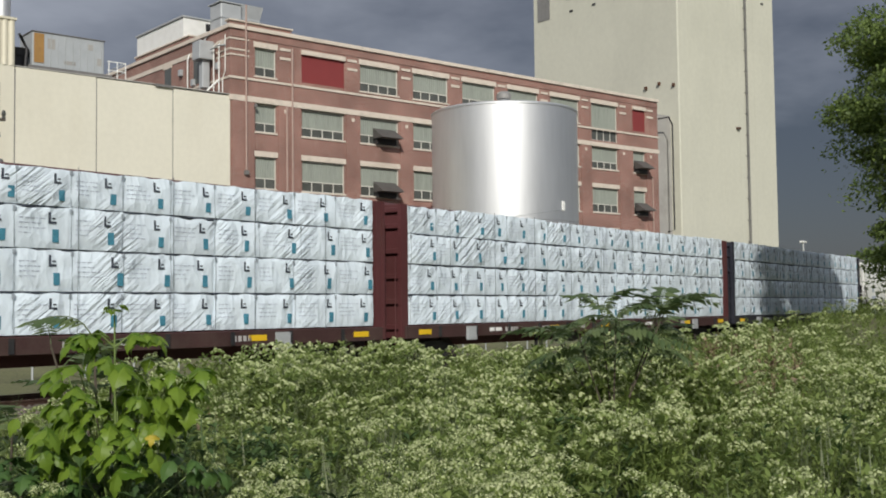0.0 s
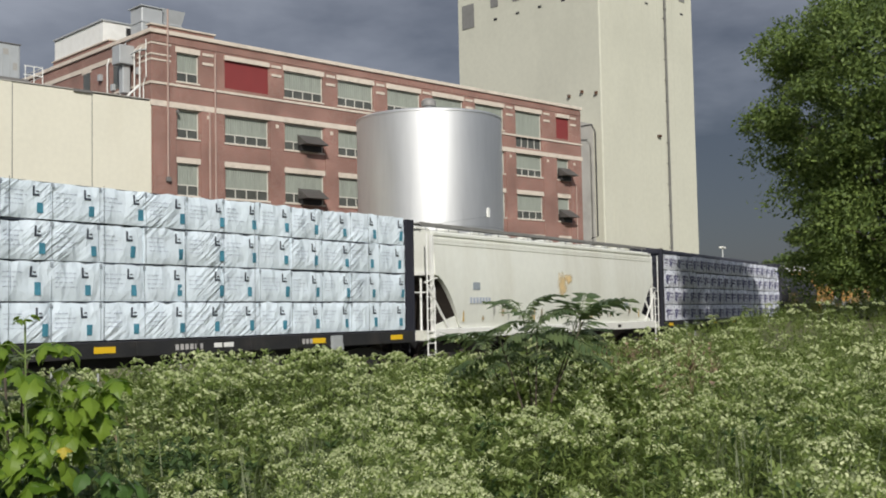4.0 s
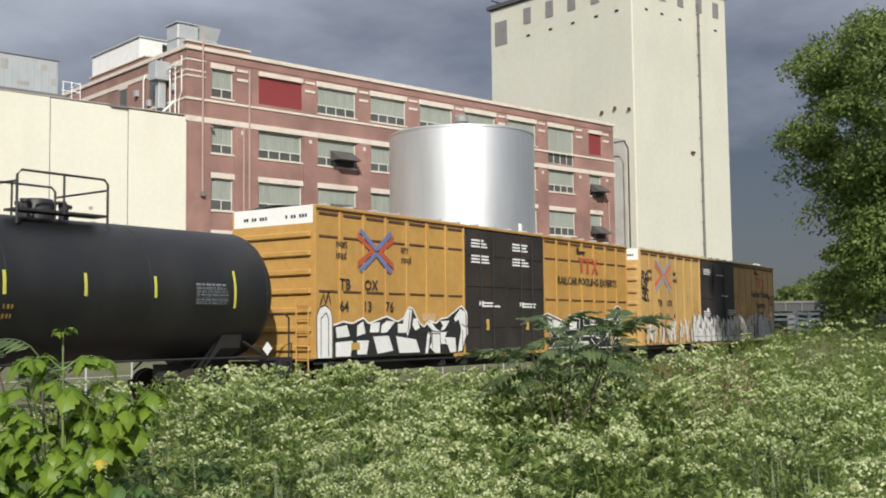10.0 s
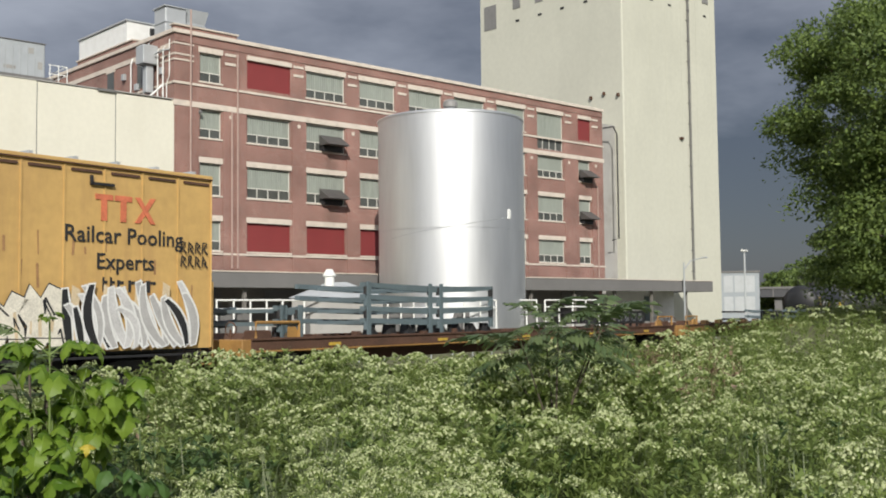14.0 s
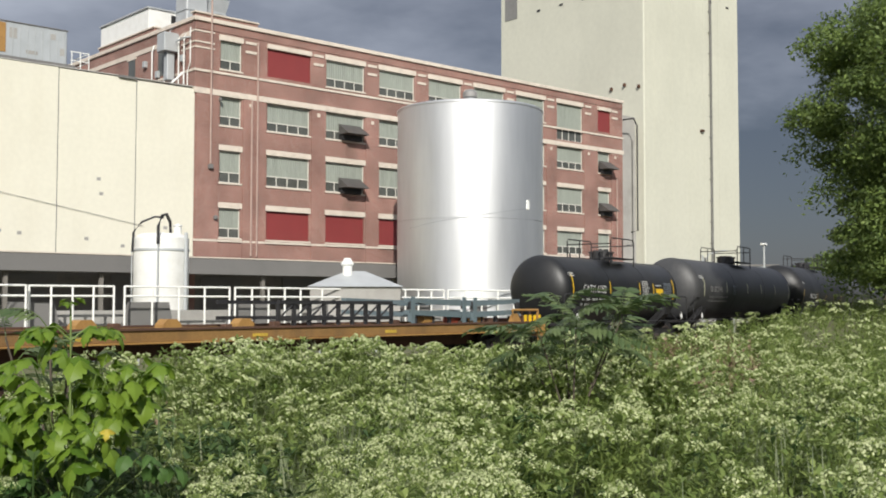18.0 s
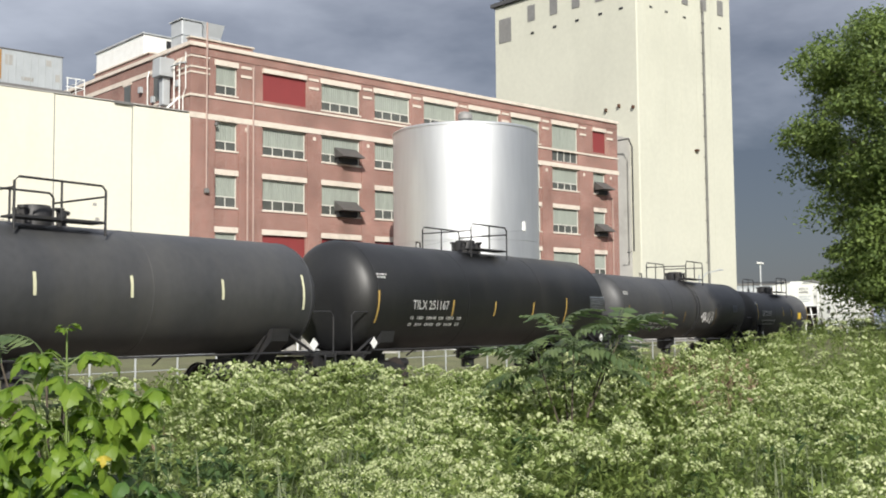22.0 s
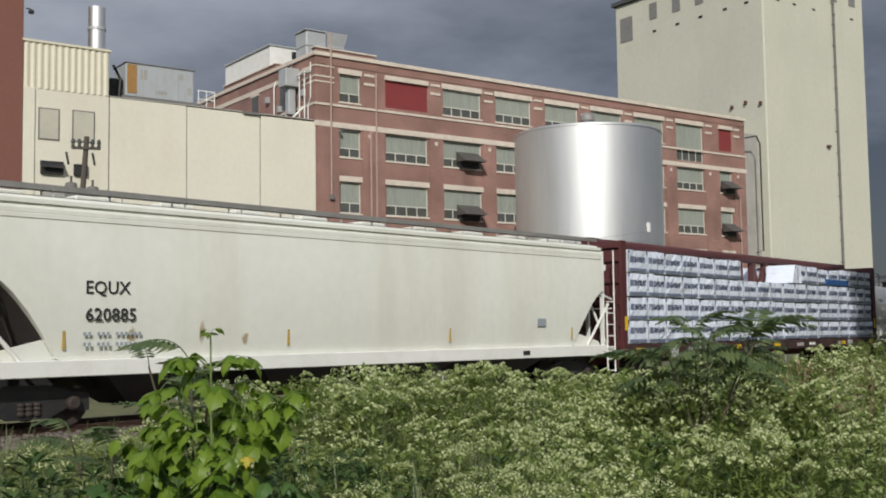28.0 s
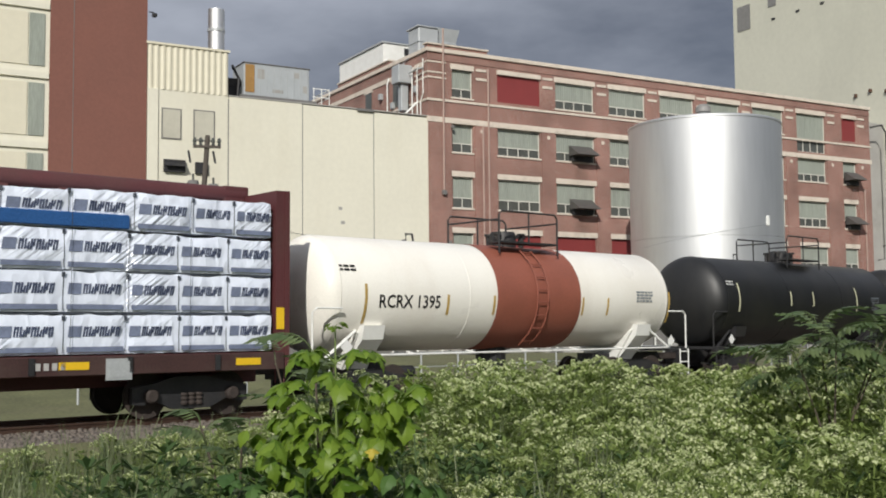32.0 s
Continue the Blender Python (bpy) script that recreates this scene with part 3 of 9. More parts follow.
    def mesh(self, name, mat, smooth=False):
        me = bpy.data.meshes.new(name)
        me.from_pydata(self.v, [], self.f)
        bm = bmesh.new()
        bm.from_mesh(me)
        bmesh.ops.recalc_face_normals(bm, faces=bm.faces)
        bm.to_mesh(me)
        bm.free()
        me.materials.append(mat)
        if smooth:
            me.shade_smooth()
            me.set_sharp_from_angle(angle=radians(35))
        return me


def thing(name, label, category, group="", at=None, kind=""):
    ob = tagged(new(name), label, category, group, kind)
    ob.empty_display_size = 0.2
    if at is not None:
        ob.matrix_world = at
    return ob


def part(name, shape, mat, parent, label="", smooth=False, at=None):
    ob = new(name, shape.mesh(name, mat, smooth) if isinstance(shape, Shape) else shape)
    ob.parent = parent
    if at is not None:
        ob.matrix_local = at
    if label:
        ob["label"] = label
    return ob


def solid(name, shape, mat, label, category, kind="", smooth=False, at=None, group=""):
    ob = new(name, shape.mesh(name, mat, smooth) if isinstance(shape, Shape) else shape)
    if at is not None:
        ob.matrix_world = at
    return tagged(ob, label, category, group, kind)


def blotch(parent, name, face, x0, x1, z0, z1, mat, label=""):
    """A stain lying on a face; face(z) gives its y at a height."""
    sh = Shape()
    for k in range(7):
        z = z0 + (z1 - z0) * k / 6
        sh.v += [(x0, face(z), z), (x1, face(z), z)]
    sh.f += [(2 * k, 2 * k + 1, 2 * k + 3, 2 * k + 2) for k in range(6)]
    o = part(name, sh, mat, parent, label)
    o["kind"] = "stuff"
    return o


def lettering(name, text, size, mat, parent, x, y, z, wide=1.0, label="", align="LEFT"):
    """Painted words on an upright face that looks towards -y."""
    cu = bpy.data.curves.new(name, "FONT")
    cu.body, cu.size, cu.extrude, cu.offset, cu.align_x, cu.resolution_u = text, size, 0.003, 0.01 * size, align, 2
    ob = bpy.data.objects.new(name, cu)
    me = bpy.data.meshes.new_from_object(ob)
    bpy.data.objects.remove(ob)
    bpy.data.curves.remove(cu)
    me.materials.clear()
    me.materials.append(mat)
    me.transform(Matrix.LocRotScale((x, y, z), Euler((radians(90), 0, 0)), (wide, 1, 1)))
    ob = part(name, me, mat, parent, label)
    ob["kind"] = "stuff"
    return ob

# ---- ground, track ----
CURVE, NEAR, HALF = 0.000803, 19.5, 1.55
GRADE = -0.004


def track(s):
    """The track's middle line: y and height of the rail tops at x = s."""
    t = max(-12.0, min(110.0, s))
    y = NEAR + HALF + CURVE * t * t + 2 * CURVE * t * (s - t)
    return y, GRADE * s


def ease(a, b, v):
    t = max(0.0, min(1.0, (v - a) / (b - a)))
    return t * t * (3 - 2 * t)


BANK_X = (-40, 2, 4.5, 6.3, 8.8, 11.7, 18, 28, 34, 42, 50, 90)
BANK_Z = (-0.55, -0.5, -0.48, -0.3, 0.08, 0.26, 0.12, 0.22, 0.5, 0.95, 1.25, 1.25)


def ground_height(x, y):
    yc, zr = track(x)
    low = zr - 0.62
    d = yc - y
    crest = float(np.interp(x, BANK_X, BANK_Z))
    near = 0.12 + 0.05 * math.sin(x * 0.9 + 1) * math.sin(y * 0.7)
    k = ease(5.0, 11.5, y)
    bank = near * (1 - k) + crest * k
    out = ease(3.6, 7.5, d)
    z = low * (1 - out) + bank * out if d > 0 else low
    bed = 1 - ease(2.4, 3.9, abs(d))
    z = max(z, low + (zr - 0.2 - low) * bed)
    if d < -6:
        z = low + 0.85 * ease(6, 18, -d)
    return z


def make_ground():
    xs = np.concatenate([np.linspace(-900, -60, 12), np.arange(-50, 0, 2.5), np.arange(0, 62, 0.8), np.arange(62, 160, 4), np.linspace(170, 2500, 22)])
    ys = np.concatenate([np.linspace(-900, -40, 10), np.arange(-30, 2, 2.0), np.arange(2, 30, 0.5), np.arange(30, 80, 2.5), np.linspace(85, 2500, 24)])
    sh = Shape()
    for y in ys:
        for x in xs:
            sh.v.append((float(x), float(y), ground_height(float(x), float(y))))
    n = len(xs)
    for j in range(len(ys) - 1):
        for i in range(n - 1):
            sh.f.append((j * n + i, j * n + i + 1, (j + 1) * n + i + 1, (j + 1) * n + i))
    solid("ground", sh, SOIL, "rough grass and soil beside the railway", "ground", "structure", smooth=True)
    # ballast bed
    sh = Shape()
    ss = list(np.arange(-60, 130, 2.0)) + list(np.linspace(135, 480, 24))
    prof = ((-3.4, -0.62), (-2.2, -0.19), (-1.35, -0.15), (1.35, -0.15), (2.2, -0.19), (3.4, -0.62))
    for s in ss:
        y, z = track(s)
        sh.v += [(s, y + a, z + b + 0.015) for a, b in prof]
    for i in range(len(ss) - 1):
        sh.f += [(6 * i + j, 6 * i + 6 + j, 6 * i + 7 + j, 6 * i + 1 + j) for j in range(5)]
    bed = solid("ballast_bed", sh, BALLAST, "grey crushed stone ballast under the track", "ballast", "structure")
    # rails
    rail = thing("railway_track", "rusty steel rails on weathered wooden ties", "track", kind="structure")
    web = ((-0.07, -0.17), (0.07, -0.17), (0.07, -0.155), (0.012, -0.13), (0.012, -0.045), (0.036, -0.035), (0.036, 0.0), (-0.036, 0.0), (-0.036, -0.035), (-0.012, -0.045), (-0.012, -0.13), (-0.07, -0.155))
    for side in (-0.7525, 0.7525):
        sh = Shape()
        for s in ss:
            y, z = track(s)
            sh.v += [(s, y + side + a, z + b) for a, b in web]
        for i in range(len(ss) - 1):
            sh.f += [(12 * i + j, 12 * i + 12 + j, 12 * i + 12 + (j + 1) % 12, 12 * i + (j + 1) % 12) for j in range(12)]
        part("rail", sh, RAILSTEEL, rail)
    tie = Shape().box(-0.115, 0.115, -1.3, 1.3, -0.34, -0.165, 0.012).mesh("tie", TIE)
    for i in range(150):
        s = -8 + 0.53 * i
        y, z = track(s)
        part("tie", tie, TIE, rail, at=pose(s, y, z, 0, 0, math.degrees(2 * CURVE * s) + random.uniform(-1, 1)))


make_ground()

# ---- the factory; its own axes: x along the front, y back from it ----
SITE = pose(50.42, 62.12, 0, 0, 0, -10)
G0 = -0.6


def window(parent, x0, x1, z0, z1, panes=4, kind="green", lintel=True, out=0.0):
    """An industrial window set back in the wall: green panel above, a row of dark panes below, stone lintel and sill."""
    w = thing("window", "", "")
    for k in list(w.keys()):
        del w[k]
    w.parent = parent
    y = 0.16 - out
    h = z1 - z0
    if lintel:
        part("lintel", Shape().box(x0 - 0.12, x1 + 0.12, -0.035 - out, 0.3, z1, z1 + 0.42, 0.01), STONE, w)
        part("sill", Shape().box(x0 - 0.1, x1 + 0.1, -0.07 - out, 0.3, z0 - 0.13, z0, 0.01), STONE, w)
    fr = Shape()
    t = 0.07
    fr.box(x0, x1, y, y + 0.1, z0, z0 + t).box(x0, x1, y, y + 0.1, z1 - t, z1).box(x0, x0 + t, y, y + 0.1, z0 + t, z1 - t).box(x1 - t, x1, y, y + 0.1, z0 + t, z1 - t)
    if kind == "red":
        part("window_frame", fr, REDPANEL, w)
        if not lintel:
            part("lintel", Shape().box(x0 - 0.05, x1 + 0.05, -0.035 - out, 0.3, z1, z1 + 0.36, 0.01), STONE, w)
        part("panel", Shape().box(x0 + t, x1 - t, y + 0.03, y + 0.09, z0 + t, z1 - t), REDPANEL, w, "red painted infill panel")
        return w
    zm = z0 + h * 0.33
    fr.box(x0 + t, x1 - t, y, y + 0.1, zm - 0.04, zm + 0.04)
    for i in range(1, panes):
        xm = x0 + (x1 - x0) * i / panes
        fr.box(xm - 0.03, xm + 0.03, y, y + 0.1, z0 + t, zm - 0.04)
    part("window_frame", fr, WINFRAME, w)
    # ribbed panel
    sh = Shape()
    n = max(4, int((x1 - x0) / 0.22))
    xs = [x0 + t + (x1 - x0 - 2 * t) * i / (2 * n) for i in range(2 * n + 1)]
    for i, x in enumerate(xs):
        yy = y + 0.05 + (0.03 if i % 2 else 0.0)
        sh.v += [(x, yy, zm + 0.04), (x, yy, z1 - t)]
    sh.f += [(2 * i, 2 * i + 2, 2 * i + 3, 2 * i + 1) for i in range(2 * n)]
    part("panel", sh, GREENPANEL, w, "pale green ribbed translucent panel")
    for i in range(panes):
        a, b = x0 + (x1 - x0) * i / panes, x0 + (x1 - x0) * (i + 1) / panes
        part("pane", Shape().box(a + 0.04, b - 0.04, y + 0.05, y + 0.07, z0 + t, zm - 0.04), DARKGLASS, w)
    return w


def awning(parent, x0, x1, z, out=1.3, h=0.85):
    """A sloping steel hood over a fan opening."""
    sh = Shape()
    sh.add([(x0, 0, z + h), (x1, 0, z + h), (x1, -out, z), (x0, -out, z), (x0, 0, z), (x1, 0, z)],
           [(0, 1, 2, 3), (0, 3, 4), (1, 5, 2), (3, 2, 5, 4)])
    part("awning", sh, HOODSTEEL, parent, "weathered steel fan hood")


def brick_building():
    b = thing("brick_building", "five-storey red brick factory with pale stone bands", "building", at=SITE)
    bays = [(2.1, 3.95), (6.2, 10.2), (11.75, 15.65), (17.2, 21.1), (22.7, 26.6), (28.15, 32.05), (33.65, 37.6), (39.3, 43.15), (45.45, 47.35)]
    floors = [(6.5, 8.7), (10.6, 12.98), (14.85, 16.95), (19.05, 21.2)]
    L, H, W = 49.4, 22.35, 0.45
    edges = [0.0] + [e for bay in bays for e in bay] + [L]
    zs = [4.6] + [e for fl in floors for e in fl]
    zs = sorted(set(zs + [17.6])) + [H]
    holes = set()
    for bi in range(len(bays)):
        for z0, z1 in floors:
            lo = 17.6 if bi == 7 and z0 > 19 else z0
            for j in range(len(zs) - 1):
                if zs[j] >= lo - 0.01 and zs[j + 1] <= z1 + 0.01:
                    holes.add((2 * bi + 1, j))
    part("wall", Shape().pierced(edges, zs, holes, 0, W), BRICK, b)
    for x0, x1, y0, y1 in ((0, W, W, 34), (L - W, L, W, 34), (0, L, 34, 34.4)):
        part("wall", Shape().box(x0, x1, y0, y1, G0, H), BRICK, b)
    part("side_parapet", Shape().box(0.01, W, 6.4, 16.2, H + 0.3, H + 0.62), BRICK, b)
    part("coping", Shape().box(-0.1, W + 0.1, 6.3, 16.3, H + 0.62, H + 0.74, 0.02), STONE, b)
    # one dark sheet stands for the darkness of the rooms
    part("room_backs", Shape().box(W + 0.6, L - W - 0.6, W + 1.2, W + 1.3, 4.8, 21.3), DOCKDARK, b, "dark sheet standing for the unlit rooms behind the windows")
    part("roof", Shape().box(W, L - W, W, 34, H - 0.9, H - 0.6), ROOFING, b)
    # shallow pilasters give the front its rhythm
    for i in range(0, len(edges), 2):
        a, c = edges[i], edges[i + 1]
        if c - a > 1.0:
            part("pilaster", Shape().box(a + 0.12, c - 0.12, -0.09, 0, 4.6, 17.0), BRICK, b)
    # stone bands and coping
    for z0, z1, d in ((17.0, 17.42, 0.12), (18.62, 18.8, 0.08), (6.18, 6.34, 0.1), (4.62, 4.78, 0.12)):
        part("stone_band", Shape().box(-0.1, L + 0.1, -d, 0, z0, z1, 0.01), STONE, b)
        part("stone_band", Shape().box(-d, 0, 0, 34, z0, z1, 0.01), STONE, b)
    part("coping", Shape().box(-0.15, L + 0.15, -0.15, W, H, H + 0.3, 0.02), STONE, b)
    part("coping", Shape().box(-0.15, W, W, 34.4, H, H + 0.3, 0.02), STONE, b)
    part("brick_parapet_course", Shape().box(0, L, -0.05, 0, 21.75, 22.1), BRICK, b)
    part("stone_band", Shape().box(-0.06, 0, 0.6, 30, 21.2, 21.55), STONE, b)
    # raised corner block
    part("corner_parapet", Shape().box(0, 5.3, 0.003, W, H + 0.3, H + 0.55), BRICK, b)
    part("coping", Shape().box(-0.12, 5.4, -0.12, W + 0.1, H + 0.55, H + 0.68, 0.02), STONE, b)
    for bi, (x0, x1) in enumerate(bays):
        for fi, (z0, z1) in enumerate(floors):
            kind = "green"
            if (bi, fi) in ((1, 3), (8, 3), (1, 0), (2, 0), (3, 0)):
                kind = "red"
            if bi == 7 and fi == 3:
                w = window(b, x0, x1, 17.6, z1, 4, "green", False)
                part("lintel", Shape().box(x0 - 0.1, x1 + 0.1, -0.04, 0.3, z1, z1 + 0.42, 0.01), STONE, w)
                continue
            window(b, x0, x1, z0, z1, 2 if x1 - x0 < 2.5 else 4, kind, not (kind == "red" and fi == 3), 0.14 if kind == "red" and fi == 3 else 0.0)
    # small stone blocks beside the heads of the windows
    for bi, (x0, x1) in enumerate(bays):
        for z in (21.25, 20.55):
            part("stone_block", Shape().box(x1 + 0.3, min(x1 + 1.25, L), -0.06, 0, z, z + 0.2), STONE, b)
        for z in (16.45,):
            part("stone_block", Shape().box(x1 + 0.62, x1 + 0.9, -0.13, 0, z, z + 0.28), STONE, b)
        if bi in (0, 8):
            for z in (15.0, 12.6, 10.7, 8.4, 6.6):
                part("stone_block", Shape().box(x1 + 0.12, x1 + 0.4, -0.05, 0, z, z + 0.3), STONE, b)
                part("stone_block", Shape().box(x0 - 0.4, x0 - 0.12, -0.05, 0, z, z + 0.3), STONE, b)
    for x0, x1, z in ((13.0, 15.2, 15.3), (13.0, 15.2, 10.95), (45.6, 47.4, 15.2), (45.6, 47.4, 10.95)):
        awning(b, x0, x1, z)
        blotch(b, "soot_stain", lambda zz: -0.1, x0 - 0.2, x1 + 0.2, z - 2.6, z - 0.2, DRIP, "faint dark drip stain under a fan")
        part("fan_housing", Shape().box(x0 + 0.15, x1 - 0.15, -0.35, 0.15, z - 0.45, z + 0.5), BLACKSTEEL, b)
    # downpipes and conduits
    for x, z0, z1 in ((1.25, 11.9, 24.2), (4.75, 5.2, 17.0), (5.25, 5.2, 21.5), (48.2, 4.8, 14.5)):
        part("downpipe", Shape().tube([(x, -0.2, z0), (x, -0.2, z1)], 0.07), PIPE, b)
    part("pipe_box", Shape().box(1.1, 1.42, -0.36, -0.05, 11.5, 11.85, 0.03), FASCIA, b)
    part("pipe_box", Shape().box(1.95, 2.15, -0.3, -0.05, 16.6, 16.85, 0.03), FASCIA, b)
    part("lamp_box", Shape().box(1.6, 1.85, -0.3, -0.05, 7.8, 8.1, 0.03), FASCIA, b)
    # side wall: windows, ducts and pipes above the lower roof
    for y in (4.5, 9.5):
        part("side_window", Shape().box(-0.05, 0.02, y, y + 1.1, 19.0, 21.0), DARKGLASS, b)
        part("lintel", Shape().box(-0.08, 0.02, y - 0.2, y + 1.3, 21.0, 21.3), STONE, b)
    part("duct_box", Shape().box(-1.3, -0.1, 2.2, 3.4, 20.3, 21.7, 0.04), GREYMETAL, b)
    part("duct_neck", Shape().box(-0.9, -0.3, 2.5, 3.1, 18.2, 20.3, 0.04), GREYMETAL, b)
    for y in (1.2, 2.0, 4.2, 6.2):
        part("vent_pipe", Shape().tube([(-0.25, y, 17.4), (-0.25, y, 21.0 + 0.3 * math.sin(y)), (-0.1, y, 21.5)], 0.055), WHITEPAINT, b)
    part("vent_pipe", Shape().tube([(-0.3, 1.2, 18.6), (-1.3, 1.6, 17.5)], 0.08), WHITEPAINT, b)
    # penthouse
    p = part("penthouse", Shape().box(0.05, 2.85, 7.5, 16.0, 21.75, 24.75), WHITEPAINT, b, "white roof house")
    part("penthouse_roof", Shape().box(-0.08, 2.95, 7.4, 16.1, 24.75, 24.87), GREYMETAL, p)
    part("vent_louvre", Shape().box(2.0, 2.6, 7.45, 7.5, 23.9, 24.5), BLACKSTEEL, p)
    # roof ducts
    part("roof_duct", Shape().box(1.25, 3.05, 3.6, 5.4, 21.7, 25.3, 0.08), GREYMETAL, b, "galvanised roof duct")
    part("roof_duct", Shape().box(3.1, 4.9, 4.0, 5.8, 21.7, 25.55, 0.08), GREYMETAL, b)
    part("duct_cap", Shape().box(1.12, 3.02, 3.5, 5.5, 25.3, 25.4, 0.02), GREYMETAL, b)
    part("duct_flare", Shape().add([(3.1, 4.0, 24.5), (4.9, 4.0, 24.5), (4.9, 5.8, 24.5), (3.1, 5.8, 24.5), (2.9, 3.8, 25.5), (5.1, 3.8, 25.5), (5.1, 6.0, 25.5), (2.9, 6.0, 25.5)],
         [(0, 1, 5, 4), (1, 2, 6, 5), (2, 3, 7, 6), (3, 0, 4, 7), (4, 5, 6, 7), (3, 2, 1, 0)]), GREYMETAL, b)
    for z in (22.9, 24.1):
        part("duct_joint", Shape().box(1.2, 3.06, 3.55, 5.42, z, z + 0.06), GREYBLUE, b)
        part("duct_joint", Shape().box(3.08, 4.95, 3.95, 5.82, z + 0.2, z + 0.26), GREYBLUE, b)
    # thin stone courses that wrap the corner, conduits and boxes on the side wall
    for z in (21.55, 20.75, 20.35):
        part("stone_course", Shape().box(-0.05, 1.6, -0.05, 0, z, z + 0.12), STONE, b)
        part("stone_course", Shape().box(-0.05, 0, 0, 2.0, z, z + 0.12), STONE, b)
    part("conduit", Shape().tube([(-0.12, 0.5, 21.9), (-0.12, 0.5, 19.2), (-0.12, 0.9, 18.7), (-0.12, 0.9, 17.5)], 0.045), WHITEPAINT, b)
    part("conduit", Shape().tube([(-0.12, 3.6, 17.5), (-0.12, 3.6, 22.2), (-0.12, 2.8, 22.4)], 0.05), GREYMETAL, b)
    part("conduit", Shape().tube([(-0.5, 2.0, 21.0), (-0.5, 0.8, 21.1), (-0.2, 0.3, 21.1)], 0.06), GREYMETAL, b)
    for y, z in ((1.4, 19.5), (5.3, 18.9), (7.4, 20.0)):
        part("junction_box", Shape().box(-0.28, 0, y, y + 0.4, z, z + 0.5, 0.02), GREYMETAL, b)
    return b


def cream_block():
    b = thing("cream_warehouse", "cream painted concrete warehouse with panel joints", "building", at=SITE)
    xs = [-15.45, -10.07, -4.52, 0.0]
    for i in range(3):
        part("wall_panel", Shape().box(xs[i] + 0.03, xs[i + 1] - (0.03 if i < 2 else 0.0), -0.02, 0.4, 4.75, 17.35 - 0.05 * i, 0.015), CREAM, b)
    part("wall", Shape().box(-15.45, -0.02, 0.05, 0.38, 4.6, 17.2), CREAM, b)
    for x in xs[:3]:
        part("panel_joint", Shape().box(x - 0.035, x + 0.035, 0.0, 0.05, 4.75, 17.2), FASCIA, b, "dark sealant joint")
    part("wall", Shape().box(-15.42, -15.0, 0.4, 26, G0, 17.25), CREAM, b)
    part("wall", Shape().box(-15.45, 0, 26, 26.4, G0, 17.2), CREAM, b)
    part("coping", Shape().box(-15.45, -0.1, -0.06, 0.5, 17.36, 17.44, 0.02), CONCRETE, b)
    part("roof", Shape().box(-15.0, -0.05, 0.5, 26, 16.6, 16.8), ROOFING, b)
    part("scupper", Shape().box(-5.9, -4.6, -0.2, 0.3, 17.25, 17.42), FASCIA, b)
    for x, z in ((-7.2, 10.1), (-7.0, 9.1), (-2.2, 7.0), (-12.5, 6.2), (-8.0, 6.0), (-13.8, 6.3), (-5.4, 5.6)):
        part("wall_patch", Shape().box(x - 0.14, x + 0.14, -0.035, -0.02, z - 0.1, z + 0.12), CONCRETE, b)
    part("bent_pipe", Shape().tube([(-14.9, -0.1, 5.2), (-14.9, -0.1, 5.9), (-14.5, -0.1, 5.9)], 0.06), FASCIA, b)
    part("wall_cable", Shape().tube([(-15.4 + 0.5 * i, -0.1, 9.05 - 0.0865 * i) for i in range(24)], 0.015, 5), FASCIA, b)
    return b


def rooftop_unit():
    u = thing("rooftop_cooler", "pale grey rooftop cooling unit behind a railing", "cooling unit", at=SITE @ pose(0.35, 0, 0.1))
    part("casing", Shape().box(-14.3, -9.4, 1.2, 3.6, 17.75, 20.05, 0.05), GREYBLUE, u)
    for i in range(9):
        part("casing_rib", Shape().box(-13.6 + 0.5 * i, -13.56 + 0.5 * i, 1.17, 1.2, 17.85, 19.95), GREYMETAL, u)
    part("top_rim", Shape().box(-14.36, -9.34, 1.14, 3.66, 20.05, 20.1), FASCIA, u)
    for x, z, w, h in ((-13.3, 19.0, 0.5, 0.7), (-12.2, 18.1, 0.8, 0.25), (-10.6, 19.3, 0.4, 0.4), (-9.9, 18.3, 0.3, 0.5)):
        part("patch_plate", Shape().box(x, x + w, 1.185, 1.2, z, z + h), CONCRETE, u, "dull patched plate")
    part("rust_louvre", Shape().box(-14.2, -13.55, 1.15, 1.2, 18.0, 19.95), FLATYELLOW, u, "rust-orange louvre panel")
    part("skid", Shape().box(-14.6, -8.9, 1.0, 3.8, 16.8, 17.75), FASCIA, u)
    for x in (-9.1, -8.5, -7.9):
        part("rail_post", Shape().tube([(x, 1.1, 17.3), (x, 1.1, 18.75)], 0.035), WHITEPAINT, u)
    for z in (18.1, 18.7):
        part("handrail", Shape().tube([(-9.2, 1.1, z), (-7.9, 1.1, z), (-7.9, 3.6, z)], 0.035), WHITEPAINT, u)
    part("fan_cowl", Shape().lathe([(0.75, 0), (0.8, 0.5), (0.7, 0.5)], 20, at=(-14.95, 2.2, 18.4)), BLACKSTEEL, u)
    part("fan_duct", Shape().box(-15.3, -14.5, 1.6, 2.8, 16.8, 18.4), BLACKSTEEL, u)
    part("side_duct", Shape().tube([(-15.1, 1.4, 19.8), (-14.6, 1.4, 18.9), (-14.7, 1.4, 17.6)], 0.1), BLACKSTEEL, u)
    return u


